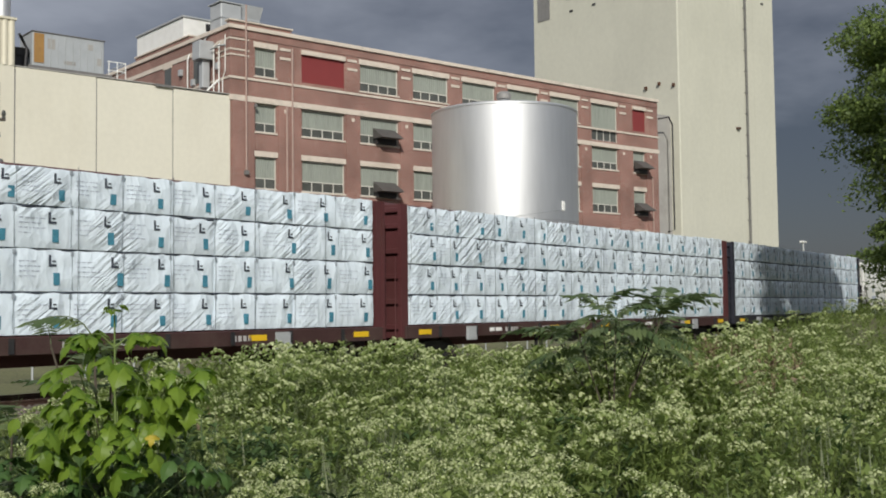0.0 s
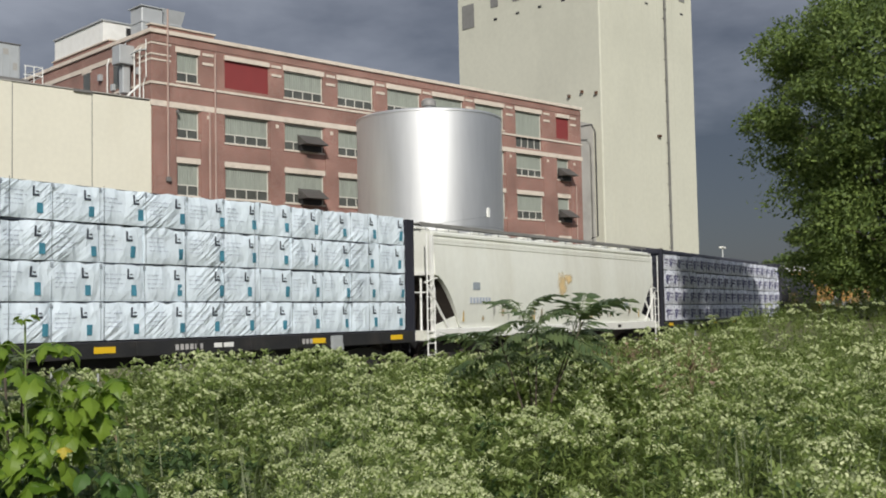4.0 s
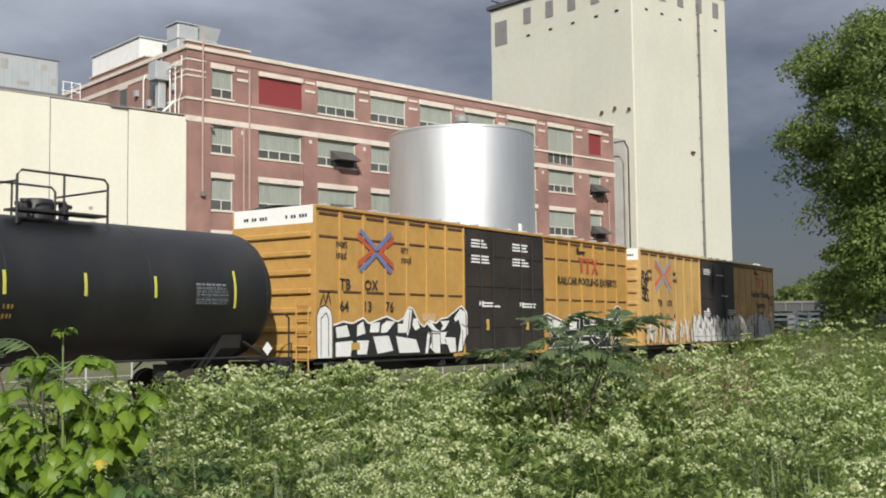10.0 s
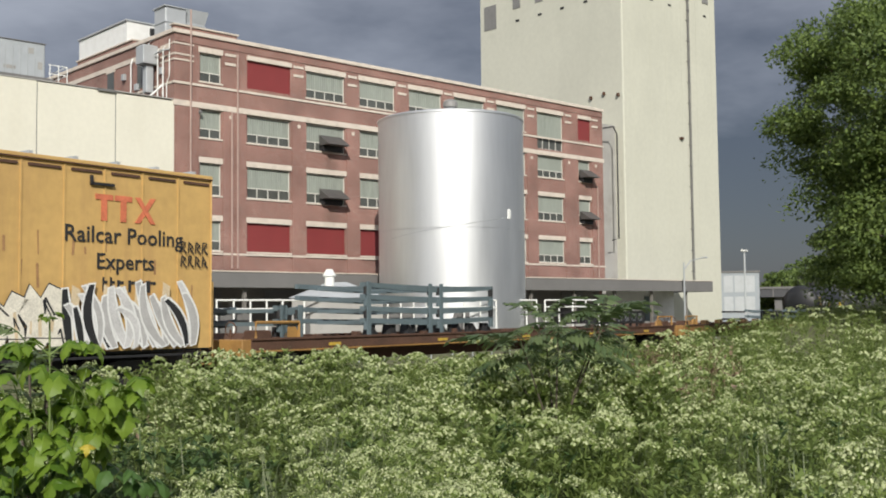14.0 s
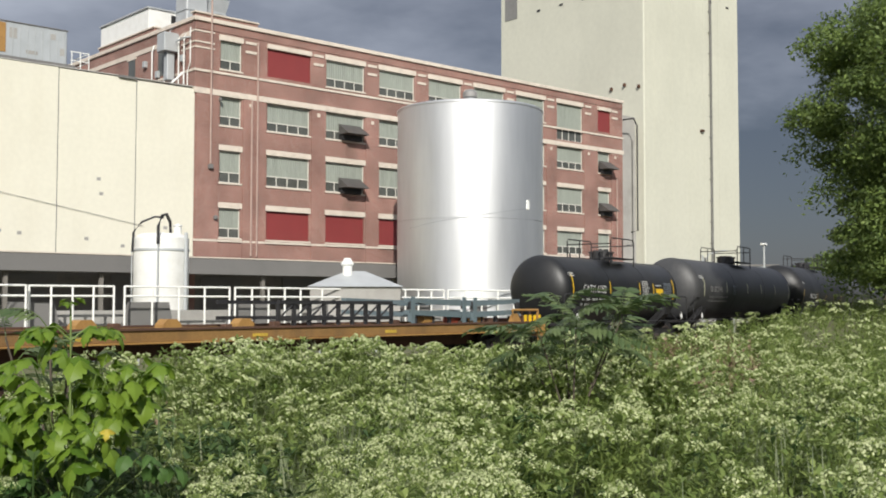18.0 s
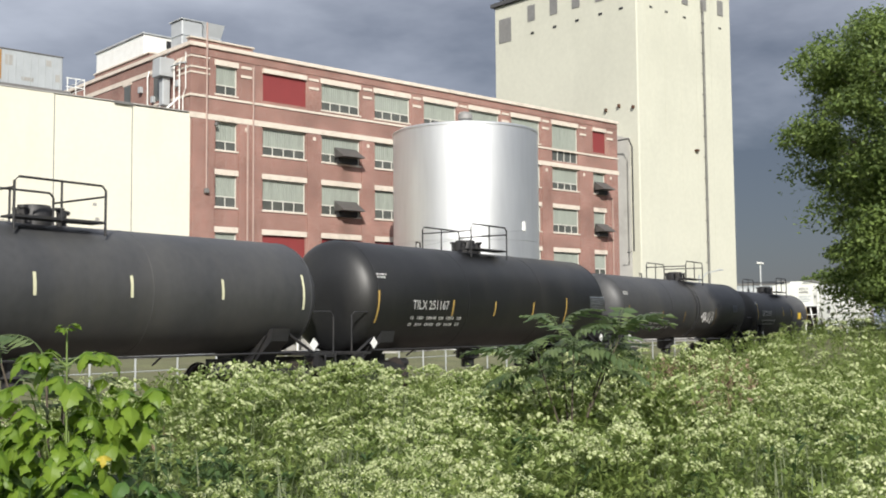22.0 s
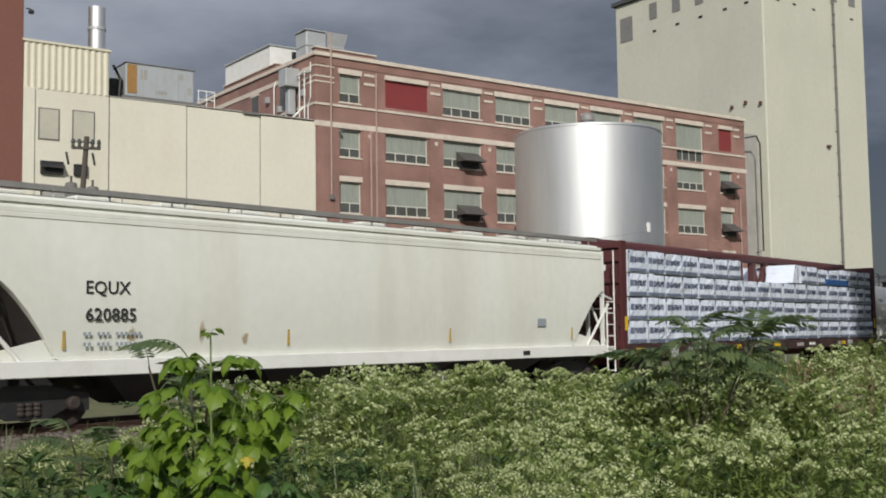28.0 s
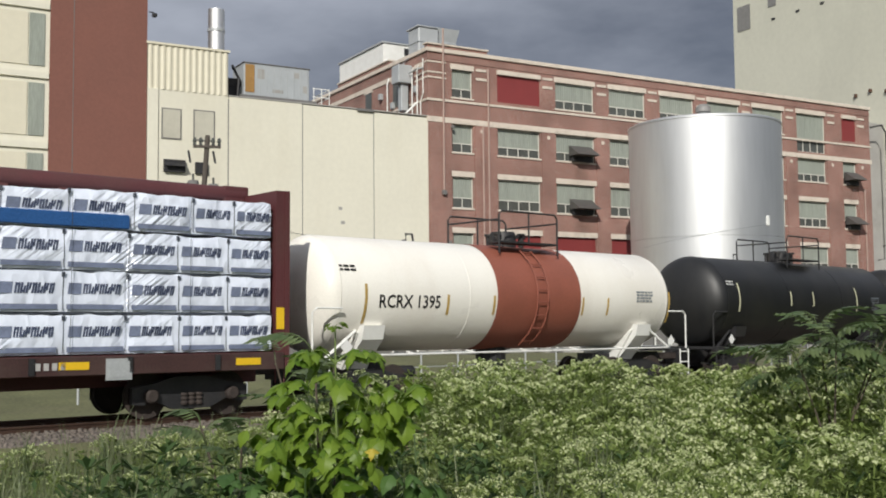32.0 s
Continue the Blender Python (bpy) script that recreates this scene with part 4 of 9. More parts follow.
def left_blocks():
    b = thing("stair_tower", "cream concrete block with metal cladding and windows", "building", at=SITE)
    part("wall", Shape().box(-21.0, -15.5, 0.0, 0.4, 4.6, 17.4).box(-15.85, -15.5, 0.4, 20, 16.8, 20.5), CREAM, b)
    part("wall_pilaster", Shape().box(-20.95, -20.25, -0.12, 0, 4.7, 17.4), CREAM, b)
    part("roof", Shape().box(-21, -15.5, 0.1, 20, 20.3, 20.5), ROOFING, b)
    sh = Shape()
    n = 26
    for i in range(2 * n + 1):
        x = -21.0 + 5.5 * i / (2 * n)
        y = -0.06 if (i // 2) % 2 else 0.0
        sh.v += [(x, y, 17.4), (x, y, 20.35)]
    sh.f += [(2 * i, 2 * i + 2, 2 * i + 3, 2 * i + 1) for i in range(2 * n)]
    part("cladding", sh, CLAD, b, "cream ribbed metal cladding")
    part("cladding_back", Shape().box(-21, -15.5, 0.02, 0.3, 17.4, 20.35), CLAD, b)
    part("cladding_cap", Shape().box(-21.05, -15.4, -0.12, 0.4, 20.35, 20.5), CLAD, b)
    for x0, x1, z0, z1 in ((-19.92, -18.76, 14.21, 16.1), (-17.79, -16.5, 14.25, 16.16)):
        part("window_frame", Shape().box(x0 - 0.08, x1 + 0.08, -0.05, 0, z0 - 0.08, z1 + 0.08), FASCIA, b)
        part("blind", Shape().box(x0, x1, -0.07, -0.05, z0, z1), BLIND, b)
    part("louvre", Shape().box(-19.85, -18.45, -0.25, 0, 11.95, 12.76).add([(-19.85, -0.6, 12.3), (-18.45, -0.6, 12.3), (-18.45, 0, 12.8), (-19.85, 0, 12.8)], [(0, 1, 2, 3)]), BLACKSTEEL, b, "dark louvred vent")
    part("louvre", Shape().box(-17.75, -16.9, -0.2, 0, 11.95, 12.7), BLACKSTEEL, b)
    part("grey_panel", Shape().box(-19.82, -16.54, -0.05, 0, 7.8, 11.21), CONCRETE, b, "grey sheet over an opening")
    part("panel_joint", Shape().box(-19.82, -18.2, -0.07, -0.05, 9.5, 9.6).box(-18.25, -18.15, -0.07, -0.05, 7.8, 11.2), FASCIA, b)
    for x0, x1 in ((-19.9, -18.83), (-17.45, -16.6)):
        part("window_frame", Shape().box(x0 - 0.07, x1 + 0.07, -0.05, 0, 5.27, 6.8), WHITEPAINT, b)
        part("pane", Shape().box(x0, x1, -0.07, -0.05, 5.34, 6.02), DARKGLASS, b)
        part("pane", Shape().box(x0, x1, -0.07, -0.05, 6.08, 6.73), DARKGLASS, b)
    r = thing("red_brown_tower", "plain red-brown rendered tower block", "building", at=SITE)
    part("wall", Shape().box(-27.05, -21.0, -0.1, 12, 4.6, 31.0), REDBROWN, r)
    part("coping", Shape().box(-27.2, -20.85, -0.25, 12.2, 31.0, 31.3), FASCIA, r)
    part("control_joint", Shape().box(-25.64, -25.6, -0.12, -0.1, 4.6, 31.0), FASCIA, r)
    part("wall_lamp", Shape().tube([(-21.3, -0.12, 7.8), (-21.0, -0.7, 7.95)], 0.05).box(-21.1, -20.8, -1.0, -0.6, 7.75, 7.95, 0.04), BLACKSTEEL, r)
    part("wall_lamp", Shape().tube([(-20.98, -0.5, 22.3), (-20.7, -0.5, 22.3)], 0.04).box(-20.8, -20.5, -0.65, -0.35, 22.0, 22.25, 0.04), BLACKSTEEL, r)
    o = thing("office_block", "cream block with tall yellowed window panels", "building", at=SITE)
    part("wall", Shape().box(-60, -27.05, 0.0, 14, 4.6, 27.0), CREAM, o)
    for z in (13.1, 17.5, 21.9):
        part("string_course", Shape().box(-60, -27.1, -0.15, 0, z - 0.2, z + 0.2), CREAM, o)
        for i in range(5):
            x1 = -27.35 - 5.2 * i
            part("window_panel", Shape().box(x1 - 2.9, x1 - 1.0, -0.06, 0, z - 3.8, z - 0.5), CLAD, o)
            part("window_panel", Shape().box(x1 - 0.92, x1, -0.06, 0, z - 3.8, z - 0.5), GREENPANEL, o)
    s = thing("steel_stack", "polished steel exhaust stack", "chimney", at=SITE)
    part("stack_pipe", Shape().lathe([(0.0, 17.5), (0.57, 17.5), (0.57, 24.0), (0.5, 24.0), (0.48, 23.2)], 24, at=(-15.5, 2.6, 0)), SILVER, s, smooth=True)
    part("stack_band", Shape().lathe([(0.58, 22.4), (0.61, 22.4), (0.61, 22.6), (0.58, 22.6)], 24, at=(-15.5, 2.6, 0)), GREYMETAL, s)


def silo():
    s = thing("grain_elevator", "tall weathered cream concrete grain elevator", "silo", at=SITE)
    x0, x1, d, H = 53.12, 71.1, 21.4, 40.2
    part("shaft", Shape().box(x0, x1, 0.0, d, G0, H, 0.12), CREAM_SILO, s)
    part("cornice", Shape().box(x0 - 0.35, x1 + 0.35, -0.35, d + 0.35, H, H + 0.45), ROOFING, s, "dark roof edge")
    part("lower_wall", Shape().box(49.42, x0, 1.2, 6.0, G0, 21.5), CONCRETE, s, "grey link wall, darker than the silo shaft")
    # windows under the roof on the left face
    part("window", Shape().box(x0 - 0.06, x0 + 0.02, 18.6, 20.6, 35.6, 38.5), AWNING, s)
    for y in (14.7, 11.2, 7.85, 4.45, 1.6):
        part("window", Shape().box(x0 - 0.06, x0 + 0.02, y, y + 1.15, 37.3, 39.2), AWNING, s)
        part("slot", Shape().box(x0 - 0.05, x0 + 0.02, y + 0.2, y + 0.7, 35.7, 35.95), BLACKSTEEL, s)
    for x in (55.2, 58.0, 61.4, 65.0, 68.4):
        part("window", Shape().box(x, x + 1.15, -0.06, 0.02, 37.5, 39.3), AWNING, s)
        part("slot", Shape().box(x + 0.2, x + 0.7, -0.05, 0.02, 35.9, 36.1), BLACKSTEEL, s)
    for y, z in ((4.3, 25.0), (2.5, 25.2), (0.6, 24.8), (5.9, 24.2)):
        part("vent_hood", Shape().box(x0 - 0.3, x0, y - 0.12, y + 0.14, z - 0.22, z + 0.14, 0.03), RUST, s)
    part("vent_hood", Shape().box(63.2, 63.7, -0.35, 0, 20.9, 21.15, 0.03), RUST, s)
    part("downpipe", Shape().tube([(65.1, -0.18, 4.7), (65.1, -0.18, 38.5)], 0.06), FASCIA, s)
    part("downpipe", Shape().tube([(65.45, -0.12, 4.7), (65.45, -0.12, 38.5)], 0.04), FASCIA, s)
    for i in range(14):
        part("pipe_clip", Shape().box(64.95, 65.55, -0.12, 0, 6 + 2.4 * i, 6.08 + 2.4 * i), FASCIA, s)
    part("fire_pipe", Shape().tube([(49.2, -0.3, 20.6), (50.6, -0.5, 20.9), (51.2, -0.5, 20.2), (51.2, -0.5, 9.2), (50.3, -0.4, 9.0)], 0.08), BLACKSTEEL, s)
    part("mast", Shape().tube([(x0 + 0.6, d - 0.5, H), (x0 + 0.6, d - 0.5, H + 1.2)], 0.06).tube([(x0 - 0.3, d - 0.5, H + 1.1), (x0 + 1.2, d - 0.5, H + 1.1)], 0.08), BLACKSTEEL, s)
    for i in range(6):
        part("wall_joint", Shape().box(x0 + 3 * (i + 0.6), x0 + 3 * (i + 0.6) + 0.03, -0.012, 0, G0, H - 0.2), CREAM_SILO, s)


def steel_tank():
    a = radians(36.43)
    t = thing("steel_storage_tank", "large brushed stainless cylindrical storage tank", "tank", at=pose(80.0 * math.cos(a), 80.0 * math.sin(a), G0))
    R, H = 5.4, 16.45
    rows = 2
    for i in range(rows):
        z0, z1 = H * i / rows, H * (i + 1) / rows
        part("shell_course", Shape().lathe([(R, z0 + 0.012), (R, z1 - 0.012), (R - 0.012, z1)], 96), SILVER, t, smooth=True)
    part("roof", Shape().lathe([(R, H), (R - 0.1, H + 0.1), (R * 0.5, H + 0.3), (0.0, H + 0.42)], 96), SILVER, t, smooth=True)
    part("rim", Shape().lathe([(R + 0.01, H - 0.12), (R + 0.05, H - 0.1), (R + 0.05, H + 0.02), (R - 0.1, H + 0.06)], 96), SILVER, t, smooth=True)
    v = part("roof_vent", Shape().lathe([(0.0, H + 0.3), (0.32, H + 0.3), (0.32, H + 1.1), (0.55, H + 1.2), (0.55, H + 1.55), (0.3, H + 1.75), (0.0, H + 1.8)], 20), AWNING, t, smooth=True)
    for z in (0.55, 0.8, 1.05):
        part("vent_band", Shape().lathe([(0.33, H + z), (0.37, H + z + 0.02), (0.37, H + z + 0.08), (0.33, H + z + 0.1)], 20), GREYMETAL, v)
    b = radians(36.43 + 180)
    part("manway", Shape().box(-0.16, 0.16, -0.12, 0.05, 0, 0.7, 0.03), WHITEPAINT, t, at=pose(R * math.cos(b + 0.86), R * math.sin(b + 0.86), 8.9, 0, 0, 36.43 + 90 + 49))
    part("seam_cable", Shape().tube([((R + 0.03) * math.cos(b - 0.9 + 0.1 * i), (R + 0.03) * math.sin(b - 0.9 + 0.1 * i), 7.6 + 0.08 * i) for i in range(19)], 0.013, 5), GREYMETAL, t)


def dock():
    c = thing("dock_canopy", "long grey flat canopy over the loading dock", "canopy", at=SITE)
    part("canopy_slab", Shape().box(-60, 61.2, -5.0, -0.16, 4.3, 4.55), ROOFING, c)
    part("fascia", Shape().box(-60, 61.25, -5.15, -5.0, 3.62, 4.72, 0.02), FASCIA, c)
    part("fascia", Shape().box(61.1, 61.25, -5.0, -0.2, 3.62, 4.72, 0.02), FASCIA, c)
    part("fascia_edge", Shape().box(-60, 61.3, -5.2, -5.0, 4.72, 4.8), STONE, c)
    for x in range(-57, 62, 6):
        part("post", Shape().box(x - 0.12, x + 0.12, -4.7, -4.46, 0.55, 4.3), DOCKDARK, c)
    d = thing("loading_dock", "dark recessed loading dock with concrete platform", "dock", at=SITE)
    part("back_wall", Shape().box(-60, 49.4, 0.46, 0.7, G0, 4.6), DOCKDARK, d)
    part("back_wall", Shape().box(49.4, 61, -0.3, -0.1, G0, 4.3), WHITEPAINT, d, "white painted dock wall")
    part("platform", Shape().box(-60, 61, -4.4, 0.46, G0, 0.55), CONCRETE, d)
    for x in range(-55, 45, 7):
        part("dock_door", Shape().box(x, x + 3.2, 0.38, 0.46, 0.55, 3.6), FASCIA, d)
    part("dock_door", Shape().box(55.6, 57.0, -0.36, -0.3, 0.55, 3.2), TEALSTEEL, d, "blue-green door")


brick_building()
cream_block()
rooftop_unit()
left_blocks()
silo()
steel_tank()
dock()


def place(az, dist, z=G0, turn=0.0):
    return pose(dist * math.cos(radians(az)), dist * math.sin(radians(az)), z, 0, 0, turn)


def small_tank():
    t = thing("white_process_tank", "white upright process tank with curved pipes", "tank", at=place(52.5, 64, G0, -37))
    part("shell", Shape().lathe([(0.0, 0.9), (1.5, 0.9), (1.55, 1.0), (1.55, 6.0), (1.2, 6.25), (0.0, 6.35)], 40), WHITEPAINT, t, smooth=True)
    part("hoop", Shape().lathe([(1.56, 5.25), (1.6, 5.25), (1.6, 5.37), (1.56, 5.37)], 40), GREYMETAL, t)
    part("base_ring", Shape().lathe([(1.35, 0.0), (1.45, 0.0), (1.45, 0.92), (1.35, 0.92)], 40), CONCRETE, t)
    part("fill_pipe", Shape().tube([(-0.2, -1.65, 5.6), (-0.2, -1.65, 6.6), (0.0, -1.5, 7.2), (0.25, -1.2, 7.3), (0.45, -0.9, 6.9), (0.5, -0.7, 6.2)], 0.09, 10), BLACKSTEEL, t, smooth=True)
    part("riser_pipe", Shape().tube([(-0.2, -1.65, 0.4), (-0.2, -1.65, 5.6)], 0.055, 8), GREYMETAL, t)
    part("hose", Shape().tube([(-1.6, -0.6, 5.2), (-1.55, -0.5, 6.3), (-1.1, -0.4, 6.9), (-0.4, -0.5, 7.2), (0.1, -0.7, 7.15)], 0.06, 8), BLACKSTEEL, t, smooth=True)
    part("overflow_pipe", Shape().tube([(1.35, -0.95, 0.4), (1.35, -0.95, 6.3)], 0.11, 10), GREYMETAL, t)
    part("top_vent", Shape().lathe([(0, 6.3), (0.22, 6.3), (0.22, 6.7), (0.3, 6.75), (0, 6.9)], 14, at=(0.9, 0.2, 0)), WHITEPAINT, t)
    part("ladder", Shape().tube([(-1.62, -0.3, 1.0), (-1.62, -0.3, 6.0)], 0.03, 6).tube([(-1.62, 0.1, 1.0), (-1.62, 0.1, 6.0)], 0.03, 6), GREYMETAL, t)


def shed():
    s = thing("grain_bin_shed", "small grey steel shed with a shallow hipped roof", "shed", at=place(42.5, 66, G0, -47.5))
    part("wall", Shape().box(-2.75, 2.75, 0, 4.5, 0, 3.35), CONCRETE, s)
    part("roof", Shape().add([(-2.95, -0.2, 3.3), (2.95, -0.2, 3.3), (2.95, 4.7, 3.3), (-2.95, 4.7, 3.3), (-0.6, 2.0, 4.3), (0.6, 2.0, 4.3)],
         [(0, 1, 5, 4), (1, 2, 5), (2, 3, 4, 5), (3, 0, 4)]), GREYMETAL, s)
    part("roof_vent", Shape().lathe([(0.0, 3.9), (0.3, 3.9), (0.3, 4.6), (0.42, 4.7), (0.2, 5.1), (0, 5.1)], 14, at=(-0.5, 1.6, 0)), WHITEPAINT, s)
    for i in range(11):
        part("wall_rib", Shape().box(-2.7 + 0.52 * i, -2.64 + 0.52 * i, -0.04, 0, 0, 3.3), CONCRETE, s)


def utility_pole():
    p = thing("utility_pole", "leaning wooden utility pole with transformers", "pole", at=place(63.0, 50, G0, -25))
    top = 11.1
    part("pole", Shape().tube([(-0.36, 0, 0), (0.02, 0, top * 0.5), (0.36, 0, top)], 0.17, 12, 0.11), WOODPOLE, p, smooth=True)
    part("crossarm", Shape().box(-0.3, 0.95, -0.18, -0.06, top - 0.6, top - 0.48, 0.02), WOODPOLE, p)
    for x in (-0.22, 0.05, 0.6, 0.87):
        part("insulator", Shape().lathe([(0.0, 0), (0.09, 0), (0.06, 0.12), (0.1, 0.16), (0.06, 0.34), (0, 0.36)], 10, at=(x, -0.12, top - 0.48)), DARKGLASS, p)
    for x, z in ((-0.28, 8.0), (0.62, 7.85)):
        t = part("transformer", Shape().lathe([(0, 0), (0.24, 0), (0.26, 0.05), (0.26, 0.9), (0.22, 1.0), (0, 1.02)], 18, at=(x, -0.1, z)), FASCIA, p, smooth=True)
        part("bushing", Shape().tube([(x, -0.1, z + 1.0), (x, -0.1, z + 1.3)], 0.05), DARKGLASS, t)
    for x in (-0.5, 0.6):
        part("cutout", Shape().tube([(x, -0.15, top - 0.75), (x + 0.1, -0.2, top - 1.3)], 0.05), BLACKSTEEL, p)
    part("riser_cable", Shape().tube([(0.9, -0.1, 7.9), (1.0, -0.15, 7.0), (0.55, -0.2, 6.4), (0.18, -0.2, 4.0), (-0.1, -0.2, 0.5)], 0.03, 6), BLACKSTEEL, p)


def yard_rails():
    f = thing("pipe_railing", "white painted pipe railing along concrete yard pits", "railing", at=SITE)
    x = -24.9
    i = 0
    while x < 24:
        w = 6.2 if i % 2 == 0 else 4.4
        y = -17.5 + (0.5 if i % 3 == 1 else 0)
        for z in (2.05, 2.55):
            part("top_rail" if z > 2.3 else "mid_rail", Shape().tube([(x, y, z), (x + w, y, z)], 0.055, 8), WHITEPAINT, f)
        n = 4
        for k in range(n + 1):
            part("post", Shape().tube([(x + w * k / n, y, 0.3), (x + w * k / n, y, 2.58)], 0.06, 8), WHITEPAINT, f)
        x += w + 0.35
        i += 1
    c = thing("yard_pit_wall", "low grey concrete pit walls with sloping wings", "wall", at=SITE)
    for k in range(8):
        x = -26.1 + 6.3 * k
        part("pit_wall", Shape().prism([(x, G0), (x + 3.4, G0), (x + 2.9, 1.75), (x + 0.7, 1.75)], -16.6, -16.2), FASCIA, c)
    part("pit_wall", Shape().box(-28, 24, -15.0, -14.7, G0, 1.3), CONCRETE, c)


def chain_fence():
    f = thing("yard_fence", "thin grey wire fence beyond the track", "fence")
    for i in range(40):
        x = 12 + 1.9 * i
        part("fence_post", Shape().tube([(x, 30.5 + 0.05 * x, -0.7), (x, 30.5 + 0.05 * x, 0.75)], 0.035, 6), GREYMETAL, f)
    for z in (0.2, 0.72):
        part("fence_wire", Shape().tube([(12, 31.1, z), (88, 34.9, z)], 0.018, 5), GREYMETAL, f)


def far_things():
    w = thing("white_annex", "distant white rendered annex with flat roof", "building", at=place(21.6, 150, -1, -66))
    part("wall", Shape().box(-2.6, 2.6, 0, 8, 0, 7.6), ANNEX, w)
    for z in (2.2, 5.0):
        for x in (-2.0, -0.6, 0.8):
            part("wall_panel", Shape().box(x, x + 1.2, -0.03, 0, z, z + 2.2), GREYMETAL, w)
    part("roof", Shape().box(-2.7, 2.7, -0.1, 8.1, 7.6, 7.85), FASCIA, w)
    b = thing("road_bridge", "distant low dark concrete road bridge", "bridge", at=place(19.2, 220, -1, -72))
    part("deck", Shape().box(-16, 14, 0, 9, 5.0, 6.6), ROOFING, b)
    part("parapet", Shape().box(-16, 14, -0.2, 0, 6.6, 7.0), FASCIA, b)
    for i in range(10):
        part("girder_stiffener", Shape().box(-15 + 3 * i, -14.8 + 3 * i, -0.1, 0, 5.0, 6.6), FASCIA, b)
    for x in (-12, -2, 8):
        part("pier", Shape().box(x - 0.7, x + 0.7, 1, 8, 0, 5.0), FASCIA, b)
    l = thing("street_lamp", "slim grey street lamp with a long arm", "street lamp", at=SITE @ pose(55.3, -5.6, G0))
    part("post", Shape().tube([(0, 0, 0), (0, 0, 7.2)], 0.09, 8), GREYMETAL, l)
    part("arm", Shape().tube([(0, 0, 6.4), (1.2, 0, 7.4), (3.6, 0, 7.8)], 0.06, 8), GREYMETAL, l)
    part("head", Shape().box(3.5, 4.2, -0.15, 0.15, 7.74, 7.9, 0.03), GREYMETAL, l)
    l = thing("street_lamp", "slim grey street lamp with a long arm", "street lamp", at=place(21.3, 130, -1))
    part("post", Shape().tube([(0, 0, 0), (0, 0, 9.4)], 0.1, 8), GREYMETAL, l)
    part("head", Shape().box(-0.6, 0.6, -0.2, 0.2, 9.4, 9.6, 0.03), WHITEPAINT, l)


small_tank()
shed()
utility_pole()
yard_rails()
chain_fence()
far_things()

# ---- the train; each car's own axes: x along it, -y towards the viewer, z up from the rail tops ----
WHEEL = Shape().lathe([(0.0, -0.07), (0.16, -0.07), (0.2, -0.04), (0.36, -0.03), (0.42, -0.065), (0.42, 0.05), (0.455, 0.065), (0.455, 0.09), (0.3, 0.09), (0.0, 0.09)], 28).mesh("wheel", GRIME_SHADE, True)
WHEEL.transform(Matrix.Rotation(radians(90), 4, "X"))
_fr = Shape()
for _s in (-1.0, 1.0):
    _y = _s * 0.98
    _fr.prism([(-1.25, 0.30), (-1.25, 0.62), (-0.8, 0.70), (-0.35, 0.82), (0.35, 0.82), (0.8, 0.70), (1.25, 0.62), (1.25, 0.30), (1.0, 0.28), (0.9, 0.42), (0.4, 0.18), (-0.4, 0.18), (-0.9, 0.42), (-1.0, 0.28)], _y - 0.08, _y + 0.08)
_fr.box(-0.25, 0.25, -1.0, 1.0, 0.45, 0.8)
FRAME = _fr.mesh("side_frame", BLACKSTEEL)
_sp = Shape()
for _x in (-0.16, 0.0, 0.16):
    _sp.lathe([(0.075, 0.26), (0.085, 0.3), (0.06, 0.34), (0.085, 0.38), (0.06, 0.42), (0.085, 0.46), (0.07, 0.5)], 10, at=(_x, -1.05, 0))
SPRINGS = _sp.mesh("spring_nest", GRIME_SHADE)
CAP = Shape().lathe([(0.0, -1.2), (0.1, -1.2), (0.14, -1.16), (0.14, -1.05)], 14).mesh("bearing_cap", GRIME_SHADE)
CAP.transform(Matrix(((1, 0, 0, 0), (0, 0, 1, 0), (0, -1, 0, 0.455), (0, 0, 0, 1))))
TRAIN = []


def start_car(name, label, category, x0, x1, sill=BLACKSTEEL):
    """A car between two places along the train, with its trucks and couplers."""
    c = thing(name, label, category, "cars of the freight train")
    half = (x1 - x0) / 2
    for sx in (-1, 1):
        tx = sx * (half - 1.9)
        t = part("truck", FRAME, BLACKSTEEL, c, at=pose(tx, 0, 0))
        for wx in (-0.88, 0.88):
            for s in (-1, 1):
                part("wheel", WHEEL, GRIME_SHADE, t, at=pose(wx, s * 0.76, 0.455, 0, 0, 0 if s < 0 else 180))
            part("bearing_cap", CAP, GRIME_SHADE, t, at=pose(wx, 0, 0))
        part("spring_nest", SPRINGS, GRIME_SHADE, t)
        part("coupler", Shape().box(min(sx * half - sx * 0.3, sx * (half + 0.62)), max(sx * half - sx * 0.3, sx * (half + 0.62)), -0.1, 0.1, 0.75, 0.95, 0.02), GRIME_SHADE, c)
    c.matrix_world = pose(200 + x0, 60, 0)
    TRAIN.append((c, (x0 + x1) / 2, half))
    return c, half


def billow(x, z, seed):
    """How far the loose wrapping stands off or sags in at a place on the load's side."""
    return 0.030 * noise.noise(Vector((x * 2.6, seed, z * 2.2))) + 0.018 * noise.noise(Vector((x * 6.5 + z * 4, seed + 5, z * 5.0)))


